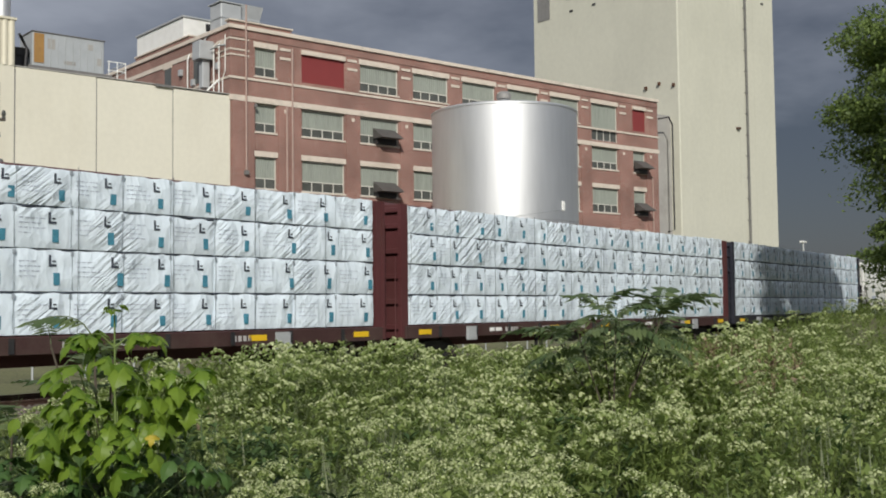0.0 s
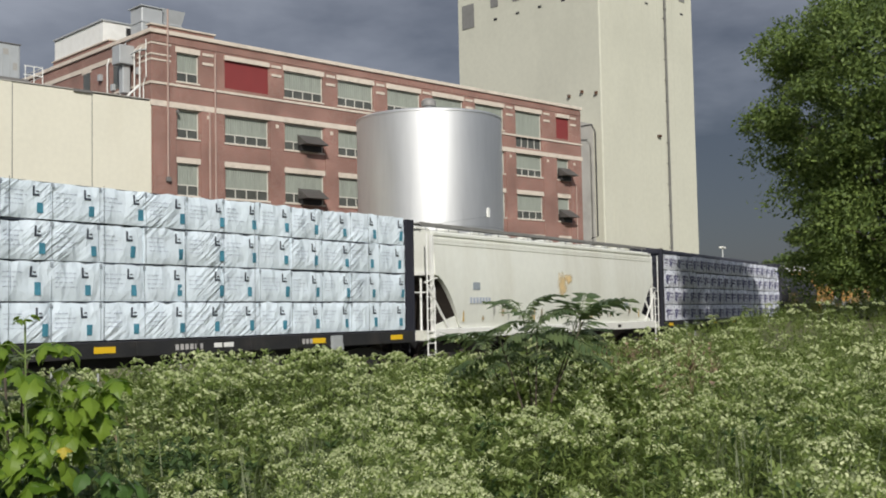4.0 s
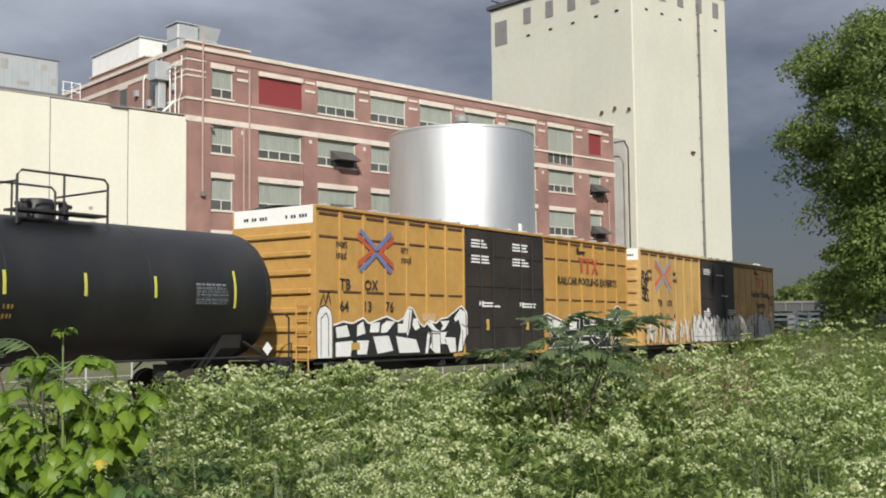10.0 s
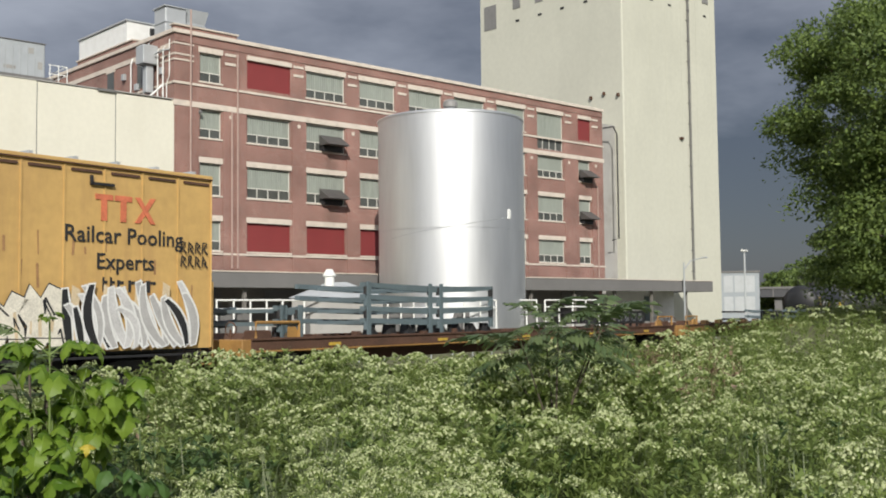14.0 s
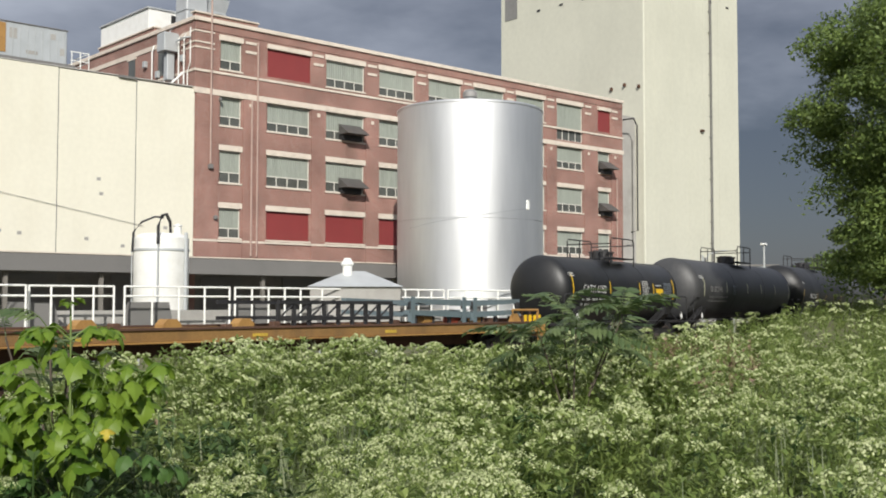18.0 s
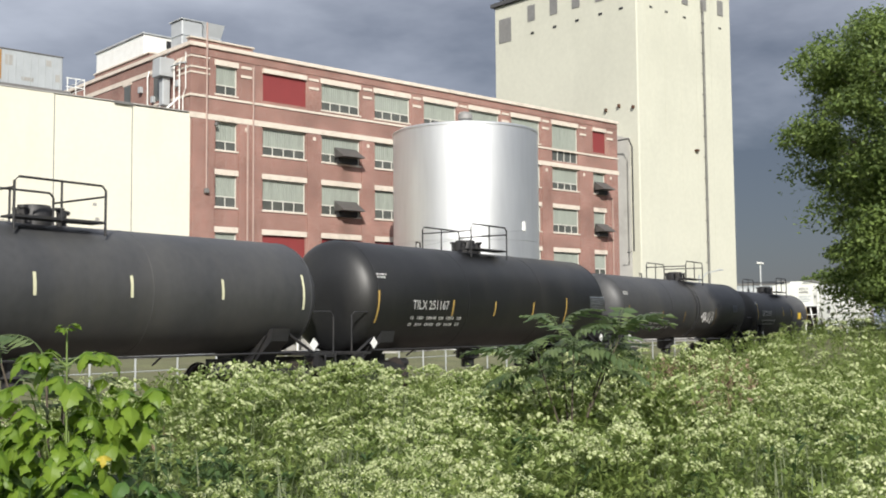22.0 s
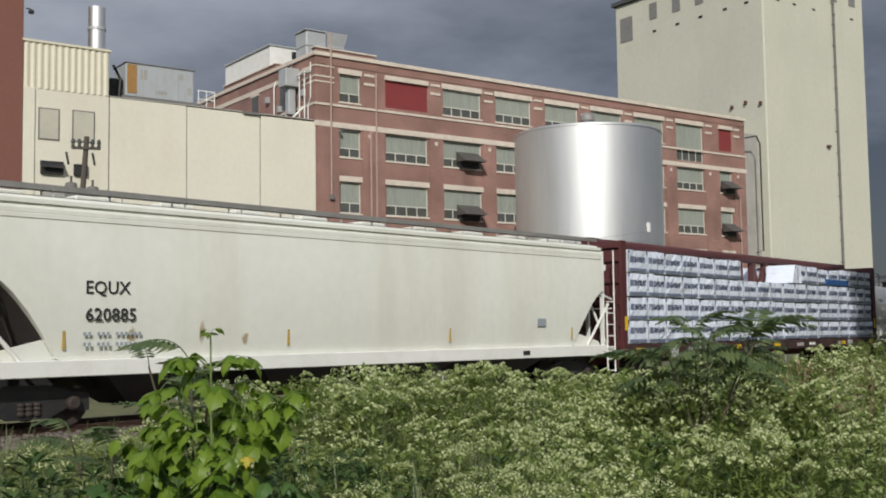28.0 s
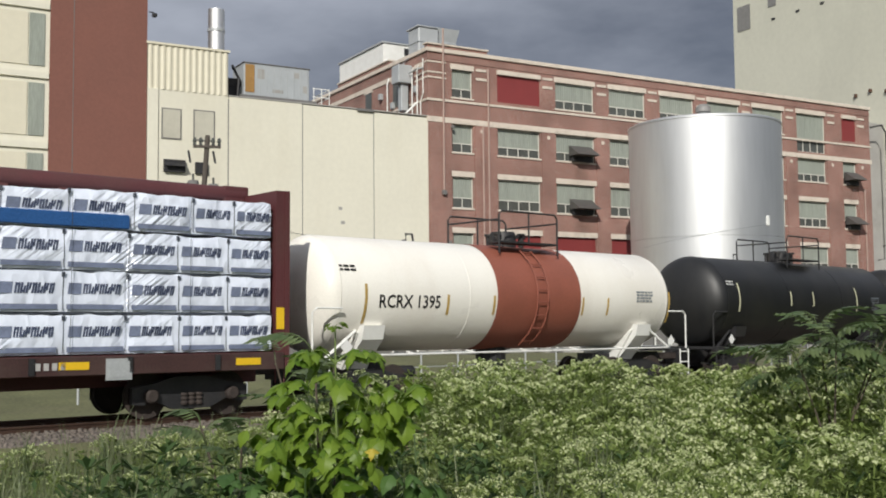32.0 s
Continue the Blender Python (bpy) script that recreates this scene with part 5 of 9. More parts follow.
def wrapped(x0, x1, y0, y1, z0, z1, seed, rng):
    """A wrapped package: a slack front sheet with rounded edges and an uneven top."""
    sh = Shape()
    nx, nz = max(5, int((x1 - x0) / 0.17)), 6
    for j in range(nz + 1):
        fz = j / nz
        for i in range(nx + 1):
            fx = i / nx
            x, z = x0 + (x1 - x0) * fx, z0 + (z1 - z0) * fz
            edge = min(fx * (x1 - x0), (1 - fx) * (x1 - x0), fz * (z1 - z0), (1 - fz) * (z1 - z0))
            y = y0 - billow(x, z, seed) + (0.035 if edge < 0.01 else 0.0)
            if j == nz:
                z += 0.05 * noise.noise(Vector((x * 3.0, seed + 2, 1.0)))
            sh.v.append((x, y, z))
    for j in range(nz):
        sh.f += [(j * (nx + 1) + i, j * (nx + 1) + i + 1, (j + 1) * (nx + 1) + i + 1, (j + 1) * (nx + 1) + i) for i in range(nx)]
    # back, top, bottom and ends
    k = len(sh.v)
    top = [nz * (nx + 1) + i for i in range(nx + 1)]
    sh.v += [(sh.v[i][0], y1, sh.v[i][2]) for i in top]
    sh.v += [(sh.v[i][0], y1, z0) for i in range(nx + 1)]
    for i in range(nx):
        sh.f += [(top[i], top[i + 1], k + i + 1, k + i), (i + 1, i, k + nx + 1 + i, k + nx + 2 + i), (k + i, k + i + 1, k + nx + 2 + i, k + nx + 1 + i)]
    sh.f.append(tuple([j * (nx + 1) for j in range(nz + 1)] + [k, k + nx + 1]))
    sh.f.append(tuple([j * (nx + 1) + nx for j in range(nz + 1)] + [k + nx, k + 2 * nx + 1]))
    return sh


def centerbeam(x0, x1, steel, style, seed, notch=False):
    rng = random.Random(seed)
    words = {"teal": "white-wrapped lumber with teal print", "navy": "white-wrapped lumber with navy logos", "blue": "white-wrapped lumber with grey-blue print"}[style]
    tone = {MAROON: "maroon", NAVY: "navy blue"}[steel]
    c, h = start_car("centerbeam_flatcar", f"{tone} centerbeam flatcar loaded with {words}", "rail car", x0, x1)
    part("deck", Shape().box(-h + 0.1, h - 0.1, -1.5, 1.5, 1.16, 1.28), steel, c)
    part("side_sill", Shape().box(-h + 0.05, h - 0.05, -1.56, -1.46, 0.92, 1.27, 0.01), MAROONSILL if steel is MAROON else BLACKSTEEL, c)
    part("side_sill", Shape().box(-h + 0.05, h - 0.05, 1.46, 1.56, 0.92, 1.27, 0.01), BLACKSTEEL, c)
    part("center_sill", Shape().box(-h, h, -0.3, 0.3, 0.62, 1.16), steel, c)
    for i in range(12):
        x = -h + 1.6 + (2 * h - 3.2) * i / 11
        part("stake_pocket", Shape().box(x - 0.05, x + 0.05, -1.6, -1.56, 0.95, 1.25), BLACKSTEEL, c)
    for x in (-4.2, -3.9, 3.3, 4.6):
        part("brake_rigging", Shape().box(x - 0.03, x + 0.03, -1.3, -1.2, 0.5, 0.95), BLACKSTEEL, c)
    part("air_reservoir", Shape().lathe([(0, -0.6), (0.2, -0.55), (0.2, 0.55), (0, 0.6)], 16, axis="x", at=(-1.5, -0.8, 0.75)), BLACKSTEEL, c, smooth=True)
    for s in (-1, 1):
        xb = s * (h - 0.12)
        b = part("bulkhead", Shape().box(xb - 0.1, xb + 0.1, -1.5, 1.5, 0.95, 4.66), steel, c)
        xe = xb + s * 0.1
        for z in (1.25, 1.95, 2.65, 3.35, 4.05, 4.5):
            part("bulkhead_rib", Shape().box(min(xe, xe + s * 0.1), max(xe, xe + s * 0.1), -1.48, 1.48, z - 0.07, z + 0.07, 0.015), steel, b)
        if notch:
            part("reflector", Shape().box(xb - 0.09, xb + 0.09, -1.52, -1.5, 1.75, 2.2), YELLOWMARK, b, "yellow reflective plate")
            part("top_bracket", Shape().box(min(xb, xb - s * 0.6), max(xb, xb - s * 0.6), -0.16, 0.16, 4.5, 4.87, 0.02), steel, b)
        for y in (-1.46, 1.46):
            part("corner_post", Shape().box(min(xe, xe + s * 0.12), max(xe, xe + s * 0.12), y - 0.06, y + 0.06, 0.95, 4.66), steel, b)
        part("ladder", Shape().tube([(xe + s * 0.12, -1.3, 0.6), (xe + s * 0.12, -1.3, 3.2)], 0.02, 6).tube([(xe + s * 0.12, -0.95, 0.6), (xe + s * 0.12, -0.95, 3.2)], 0.02, 6), steel, b)
        if s < 0:
            part("marking", Shape().box(xe - 0.104, xe - 0.1, -0.9, -0.15, 3.7, 3.9).box(xe - 0.104, xe - 0.1, -0.8, -0.3, 3.05, 3.15).box(xe - 0.104, xe - 0.1, -0.85, -0.2, 2.85, 2.92), WHITEMARK, b, "faded white stencil lines")
    # the center beam
    part("top_chord", Shape().tube([(-h + 0.2, 0, 4.69), (h - 0.2, 0, 4.69)], 0.18, 16), steel, c, smooth=True)
    n = 18 if notch else 10
    for i in range(n + 1):
        x = -h + 0.4 + (2 * h - 0.8) * i / n
        part("beam_post", Shape().box(x - 0.14, x + 0.14, -0.12, 0.12, 1.28, 4.56), steel, c)
        if i < n and not (notch and i % 2):
            x2 = x + (2 * h - 0.8) / n
            part("beam_brace", Shape().tube([(x, 0, 4.56), ((x + x2) / 2, 0, 3.4), (x2, 0, 4.56)], 0.11, 6), steel, c)
    # bundles of lumber
    a, e = -h + 0.32, h - 0.32
    rows = 4
    rh, zlow = {"teal": (0.842, 1.31), "navy": (0.805, 1.24), "blue": (0.768, 1.31)}[style]
    step = {"teal": 2.45, "navy": 2.45, "blue": 2.45}[style]
    for r in range(rows):
        z0 = zlow + r * (rh + 0.012)
        z1 = z0 + rh - 0.03
        x = a
        # a dark strip fills each gap in place of the shade between rows
        if r:
            part("dunnage", Shape().box(a, e if not (notch and r == 3) else -2.9, -1.44, -0.3, z0 - 0.045, z0 - 0.004), STRAP, c, "dark strip for the shade in the gap between rows")
        k = 0
        while x < e - 0.3:
            w = min(e - x, step * rng.choice((1, 1, 1, 2)) if style != "navy" else step * 2)
            if e - x - w < 0.8:
                w = e - x
            if notch and r == 3 and x < -2.9 < x + w:
                w = -2.9 - x
            elif notch and r == 3 and x < 2.2 < x + w:
                w = 2.2 - x
            top = z1 + (rng.uniform(-0.02, 0.012) if r < 3 else rng.uniform(-0.07, 0.03))
            cut = notch and r == 3 and -2.9 < x + w * 0.5 < 2.2
            if not cut:
                y0 = -1.5 + rng.uniform(-0.015, 0.02)
                p = part("lumber_package", wrapped(x + 0.006, x + w - 0.006, y0, -0.2, z0, top, seed + r * 3.7, rng), WRAPS[style], c, "white-wrapped lumber package", smooth=True)
                prints(p, style, rng, x, w, y0, z0, top, r, seed + r * 3.7)
            x += w
            k += 1
        for q0, q1 in ((a, -3.3), (2.3, e)) if notch and r == 3 else ((a, e),):
            part("lumber_package", Shape().box(q0, q1, 0.2, 1.5, z0, z1, 0.03), WRAPS[style], c)
    if notch:
        part("tarp", Shape().box(5.56, 8.25, -1.535, -0.3, 3.66, 3.93, 0.02), TARP, c, "blue tarpaulin strip")
        part("loose_wrap", Shape().prism([(1.86, 3.66), (2.84, 3.66), (2.82, 4.40), (2.2, 4.43), (2.08, 4.2)], -1.52, -0.3), WRAPS[style], c)
    for i in range(9):
        x = -h + 1.0 + (2 * h - 2.0) * (i + 0.5) / 9
        part("cable_strap", Shape().tube([(x, -1.535, 1.2), (x, -1.545, 2.6), (x, -1.535, 4.7 if not notch else 3.6 if -2.9 < x < 2.2 else 4.3)], 0.005, 5), STRAP, c)
    # reflectors and stencils on the sill
    for i in range(7):
        x = -h + 0.9 + (2 * h - 1.8) * i / 6
        if i in (0, 2, 3, 5, 6):
            part("reflector", Shape().box(x - 0.28, x + 0.28, -1.575, -1.56, 1.03, 1.17), YELLOWMARK, c, "yellow reflective strip")
        else:
            part("stencil", Shape().box(x - 0.3, x - 0.05, -1.575, -1.56, 1.05, 1.16).box(x + 0.02, x + 0.34, -1.575, -1.56, 1.05, 1.16), WHITEMARK, c)
    sh = Shape()
    for x, n in ((-h + 5.0, 5), (-h + 7.2, 3), (-h + 9.6, 3), (2.0, 6), (h - 5.2, 4)):
        for k in range(n):
            sh.box(x + 0.15 * k, x + 0.15 * k + 0.09, -1.575, -1.56, 1.03, 1.16)
    part("stencil", sh, SPRAY_GREY, c, "worn sill lettering")["kind"] = "stuff"
    part("placard_holder", Shape().box(h - 3.9, h - 3.4, -1.6, -1.56, 0.82, 1.22).box(h - 3.85, h - 3.45, -1.61, -1.6, 0.87, 1.17), GREYMETAL, c)
    part("placard_holder", Shape().box(-h + 2.9, -h + 3.4, -1.6, -1.56, 0.82, 1.22).box(-h + 2.95, -h + 3.35, -1.61, -1.6, 0.87, 1.17), GREYMETAL, c)
    return c


def prints(p, style, rng, x, w, y0, z0, z1, r, seed):
    """The printing on a bundle's face."""
    y = y0 - 0.004
    n = max(1, round(w / 1.22))
    d = w / n
    h = z1 - z0
    a, b, s, g = Shape(), Shape(), Shape(), Shape()
    for i in range(n):
        u = x + d * i + rng.uniform(-0.03, 0.03)
        if style == "teal":
            q = rng.uniform(0.62, 0.8) * d
            blk = rng.uniform(-0.03, 0.05)
            a.box(u + q + 0.06 + blk, u + q + 0.20 + blk, y, y + 0.005, z0 + 0.15 * h, z0 + rng.uniform(0.42, 0.48) * h)
            b.box(u + q - 0.05, u + q - 0.0, y, y + 0.005, z0 + 0.60 * h, z0 + 0.88 * h).box(u + q - 0.0, u + q + 0.12, y, y + 0.005, z0 + 0.60 * h, z0 + 0.66 * h).box(u + q + 0.03, u + q + 0.1, y, y + 0.005, z0 + 0.71 * h, z0 + 0.75 * h)
            for k in range(4):
                xx = u + 0.08 * d
                end = u + rng.uniform(0.3, 0.55) * d
                while xx < end:
                    ww = rng.uniform(0.03, 0.12)
                    g.box(xx, xx + ww, y, y + 0.005, z0 + (0.36 + 0.12 * k) * h, z0 + (0.375 + 0.12 * k) * h)
                    xx += ww + 0.03
        elif style == "navy":
            q = u + 0.10 * d
            mark0 = len(a.v)
            # a flat hat over a block body with two spread arms
            for poly in (((-0.01, 0.62), (0.18, 0.54), (0.37, 0.63), (0.18, 0.72)), ((0.11, 0.10), (0.25, 0.10), (0.26, 0.52), (0.18, 0.50), (0.11, 0.52)),
                         ((-0.03, 0.58), (0.02, 0.62), (0.13, 0.40), (0.10, 0.33)), ((0.39, 0.60), (0.35, 0.63), (0.24, 0.42), (0.26, 0.33)), ((0.0, 0.22), (0.09, 0.15), (0.09, 0.29), (0.0, 0.36))):
                a.prism([(q + px * d, z0 + (pz + 0.06) * h) for px, pz in poly], y, y + 0.005)
            words0 = len(b.v)
            for k, (e0, e1) in enumerate(((0.46, 0.84), (0.46, 0.92))):
                n2 = 6 + k
                for m in range(n2):
                    xa, ww = u + (e0 + (e1 - e0) * m / n2) * d, (e1 - e0) * d / n2
                    zb2, zt = z0 + (0.60 - 0.22 * k) * h, z0 + (0.72 - 0.22 * k) * h
                    if m == 0 or (k and m == 4):
                        zt += 0.055 * h
                    b.box(xa, xa + ww * 0.3, y, y + 0.005, zb2, zt)
                    b.box(xa + ww * 0.3, xa + ww * 0.78, y, y + 0.005, zt - 0.035 * h, zt) if m % 2 else b.box(xa + ww * 0.3, xa + ww * 0.78, y, y + 0.005, zb2, zb2 + 0.035 * h)
                    b.box(xa + ww * 0.45, xa + ww * 0.75, y, y + 0.005, zb2 + 0.035 * h, zb2 + 0.075 * h)
            b.box(u + 0.55 * d, u + 0.80 * d, y, y + 0.005, z0 + 0.26 * h, z0 + 0.28 * h)
            if r == 3:
                for sh2, k0, move in ((a, mark0, 0.50 * d), (b, words0, -0.41 * d)):
                    sh2.v[k0:] = [(vx + move, vy, vz) for vx, vy, vz in sh2.v[k0:]]
        else:
            b.prism([(u + 0.07 * d, z0 + 0.44 * h), (u + 0.27 * d, z0 + 0.44 * h), (u + 0.29 * d, z0 + 0.72 * h), (u + 0.09 * d, z0 + 0.72 * h)], y, y + 0.005)
            xx = u + 0.30 * d
            for k in range(7):
                ww, sl, t0, t1 = 0.084 * d, 0.03, 0.45, 0.71
                cut = (t1 - t0) * 0.3
                lo, hi = (t0, t1 - cut) if k % 3 == 1 else (t0 + cut, t1) if k % 3 == 2 else (t0, t1)
                a.prism([(xx, z0 + t0 * h), (xx + ww * 0.34, z0 + t0 * h), (xx + ww * 0.34 + sl, z0 + t1 * h), (xx + sl, z0 + t1 * h)], y, y + 0.005)
                a.prism([(xx + ww * 0.52, z0 + lo * h), (xx + ww * 0.84, z0 + lo * h), (xx + ww * 0.84 + sl, z0 + hi * h), (xx + ww * 0.52 + sl, z0 + hi * h)], y, y + 0.005)
                zm = (0.64, 0.47, 0.56)[k % 3]
                a.box(xx + ww * 0.3 + sl / 2, xx + ww * 0.6 + sl / 2, y, y + 0.005, z0 + zm * h, z0 + (zm + 0.06) * h)
                xx += ww
            for q in range(5):
                b.box(u + (0.06 + 0.176 * q) * d, u + (0.236 + 0.176 * q) * d, y, y + 0.005, z0 + 0.06 * h, z0 + 0.19 * h)
        s.box(u - 0.005, u + 0.005, y - 0.002, y + 0.005, z0 + 0.02, z0 + h * 0.5).box(u - 0.005, u + 0.005, y - 0.002, y + 0.005, z0 + h * 0.5, z1).box(u - 0.03, u + 0.03, y - 0.01, y + 0.005, z1 - 0.1, z1 - 0.01)
    for sh in (a, b, s, g):
        sh.v = [(vx, vy - billow(vx, vz, seed) - 0.006, vz) for vx, vy, vz in sh.v]
    if g.v:
        part("fine_print", g, PRINT_PALE, p)["kind"] = "stuff"
    first = {"teal": PRINT_TEAL, "navy": PRINT_NAVY, "blue": PRINT_BLUE}[style]
    part("print", a, first, p)["kind"] = "stuff"
    part("print", b, {"teal": PRINT_DARK, "navy": PRINT_VIOLET, "blue": PRINT_SLATE}[style], p)["kind"] = "stuff"
    part("strap", s, STRAP if style == "blue" else PRINT_GREY, p)["kind"] = "stuff"


def hopper(x0, x1, mark, seed, patch=False):
    rng = random.Random(seed)
    c, h = start_car("covered_hopper_car", "pale grey curved-side covered grain hopper car", "rail car", x0, x1)
    def prof(z):
        """Half width of the body at a height."""
        t = (z - 1.2) / 3.1
        return 1.42 + 0.13 * math.sin(math.pi * min(1, max(0, t)) ** 0.9)
    sh = Shape()
    xs = [-h + 0.65, -h + 0.8, -h + 1.0, -h + 1.3, -h + 1.6, -h + 1.9, -h + 2.2, -h + 2.5] + list(np.linspace(-h + 3, h - 3, 12)) + [h - 2.5, h - 2.2, h - 1.9, h - 1.6, h - 1.3, h - 1.0, h - 0.8, h - 0.65]
    rings = []
    for x in xs:
        e = min(x + h - 0.65, h - 0.65 - x)
        zl = 1.25 + max(0.0, 1.75 * (1 - (e / 1.6) ** 1.6)) if e < 1.6 else 1.25
        zz = [zl + (4.28 - zl) * k / 9 for k in range(10)]
        ring = [(x, -prof(z), z) for z in zz] + [(x, -1.30, 4.42), (x, -0.75, 4.52), (x, 0.75, 4.52), (x, 1.30, 4.42)] + [(x, prof(z), z) for z in zz[::-1]]
        rings.append(len(sh.v))
        sh.v += ring
    m = 24
    for i in range(len(xs) - 1):
        sh.f += [(rings[i] + j, rings[i + 1] + j, rings[i + 1] + j + 1, rings[i] + j + 1) for j in range(m - 1)]
        sh.f.append((rings[i] + m - 1, rings[i + 1] + m - 1, rings[i + 1], rings[i]))
    sh.f += [tuple(range(rings[0], rings[0] + m)), tuple(range(rings[-1], rings[-1] + m))]
    part("body", sh, HOPPER, c, smooth=True)
    # eave moulding
    for s in (-1, 1):
        for z, d in ((4.26, 0.05), (4.08, 0.025), (3.98, 0.02)):
            y = s * (prof(z) + d)
            part("eave_rail", Shape().box(-h + 0.65, h - 0.65, min(y, y - s * 0.08), max(y, y - s * 0.08), z, z + 0.1, 0.01), HOPPER, c)
        part("side_sill", Shape().box(-h + 0.5, h - 0.5, s * 1.50 - 0.06, s * 1.50 + 0.06, 0.98, 1.30, 0.015), WHITEPAINT, c)
    part("center_sill", Shape().box(-h, h, -0.28, 0.28, 0.65, 1.1), BLACKSTEEL, c)
    # discharge chutes
    for x in (-h * 0.55, -h * 0.18, h * 0.18, h * 0.55):
        part("discharge_chute", Shape().add([(x - 1.5, -1.35, 1.1), (x + 1.5, -1.35, 1.1), (x + 1.5, 1.35, 1.1), (x - 1.5, 1.35, 1.1), (x - 0.45, -0.6, 0.32), (x + 0.45, -0.6, 0.32), (x + 0.45, 0.6, 0.32), (x - 0.45, 0.6, 0.32)],
             [(0, 1, 5, 4), (1, 2, 6, 5), (2, 3, 7, 6), (3, 0, 4, 7), (4, 5, 6, 7)]), BLACKSTEEL, c)
    # hollow ends
    for s in (-1, 1):
        xe = s * (h - 0.6)
        # slope sheet in dark brown: shade under the body end put into its colour
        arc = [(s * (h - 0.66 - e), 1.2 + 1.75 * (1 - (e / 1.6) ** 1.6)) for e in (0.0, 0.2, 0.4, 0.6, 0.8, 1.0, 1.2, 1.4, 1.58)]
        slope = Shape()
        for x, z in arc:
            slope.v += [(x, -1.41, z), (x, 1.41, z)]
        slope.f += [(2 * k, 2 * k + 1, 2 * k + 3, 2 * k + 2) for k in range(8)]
        part("slope_sheet", slope, GRIME_SHADE, c, "slope sheet coloured dark for the shade under the car end")
        part("bolster_plate", Shape().prism([(s * (h - 2.3), 1.25), (s * (h - 0.7), 1.25), (s * (h - 0.8), 1.42), (s * (h - 1.4), 1.56), (s * (h - 2.0), 1.7), (s * (h - 2.22), 1.66)], -1.4, -1.36), HOPPER, c)
        part("end_rail", Shape().tube([(s * (h - 0.2), -1.5, 2.45), (s * (h - 0.2), 1.5, 2.45)], 0.025, 6), WHITEPAINT, c)
        part("end_sill", Shape().box(min(s * h, s * (h - 0.5)), max(s * h, s * (h - 0.5)), -1.5, 1.5, 0.95, 1.25), HOPPER, c)
        f = part("end_frame", Shape().box(xe - 0.05, xe + 0.05, -1.48, -1.38, 1.2, 4.25).box(xe - 0.05, xe + 0.05, 1.38, 1.48, 1.2, 4.25).box(xe - 0.05, xe + 0.05, -1.4, 1.4, 3.0, 3.12), WHITEPAINT, c)
        lad = Shape()
        for dx in (0.0, 0.42):
            xx = s * (h - 0.12) - s * dx
            lad.tube([(xx, -1.56, 0.45), (xx, -1.56, 4.3 if dx == 0 else 2.6)], 0.025, 6)
        for k in range(7):
            lad.tube([(s * (h - 0.12), -1.56, 0.5 + 0.36 * k), (s * (h - 0.54), -1.56, 0.5 + 0.36 * k)], 0.02, 6)
        part("ladder", lad, WHITEPAINT, c, "white side ladder")
        for y in (-0.7, 0.7):
            part("end_post", Shape().box(s * (h - 0.35) - 0.05, s * (h - 0.35) + 0.05, y - 0.05, y + 0.05, 1.25, 3.0), WHITEPAINT, c)
        part("end_strut", Shape().tube([(s * (h - 0.3), -1.46, 2.6), (s * (h - 1.5), -1.46, 1.3)], 0.045, 6), WHITEPAINT, c)
        part("end_strut", Shape().tube([(s * (h - 0.12), -1.46, 2.75), (s * (h - 1.0), -1.46, 2.95)], 0.03, 6), WHITEPAINT, c)
        part("crossover_step", Shape().box(min(s * h, s * (h + 0.3)), max(s * h, s * (h + 0.3)), -1.2, 1.2, 1.2, 1.25), GREYMETAL, c)
        if mark and s < 0:
            for text, z, size in ((mark[0], 4.05, 0.2), (mark[1], 3.84, 0.2)):
                o = lettering("end_mark", text, size, BLACKMARK, c, 0, 0, 0, 1.0, align="CENTER")
                o.data.transform(Matrix.Translation((-h + 0.64, -0.55, z)) @ Matrix.Rotation(radians(-90), 4, "Z"))
            st = Shape()
            for k in range(4):
                for m in range(7 - k % 2):
                    st.box(-h + 0.635, -h + 0.648, -0.25 - 0.11 * m - 0.08, -0.25 - 0.11 * m, 3.62 - 0.11 * k, 3.67 - 0.11 * k)
            part("end_stencil", st, PRINT_GREY, c, "small grey stencil rows")["kind"] = "stuff"
        for d in (-1, 1):
            part("end_brace", Shape().tube([(s * (h - 0.15), d * 1.3, 1.25), (s * (h - 0.75), d * 0.9, 3.0)], 0.04, 6), WHITEPAINT, c)
        part("hand_brake", Shape().lathe([(0.0, 0), (0.25, 0), (0.25, 0.06), (0, 0.06)], 18, axis="x", at=(s * (h - 0.35), -0.5, 2.2)), BLACKSTEEL, c) if s < 0 else None
    # roof walk
    for y in (-0.85, 0.85):
        part("roof_walk", Shape().box(-h + 0.4, h - 0.4, y - 0.28, y + 0.28, 4.63, 4.67), AWNING, c)
        part("walk_edge", Shape().box(-h + 0.4, h - 0.4, y - 0.3, y - 0.28, 4.58, 4.69), AWNING, c)
        for i in range(14):
            x = -h + 0.8 + (2 * h - 1.6) * i / 13
            part("walk_post", Shape().tube([(x, y - 0.24, 4.42), (x, y - 0.24, 4.64)], 0.018, 5).tube([(x, y + 0.24, 4.42), (x, y + 0.24, 4.64)], 0.018, 5), GREYMETAL, c)
    for i in range(10):
        x = -h + 1.6 + (2 * h - 3.2) * i / 9
        part("roof_hatch", Shape().box(x - 0.45, x + 0.45, -0.42, 0.42, 4.5, 4.64, 0.03), HOPPER, c)
    y = -prof(2.2) - 0.03
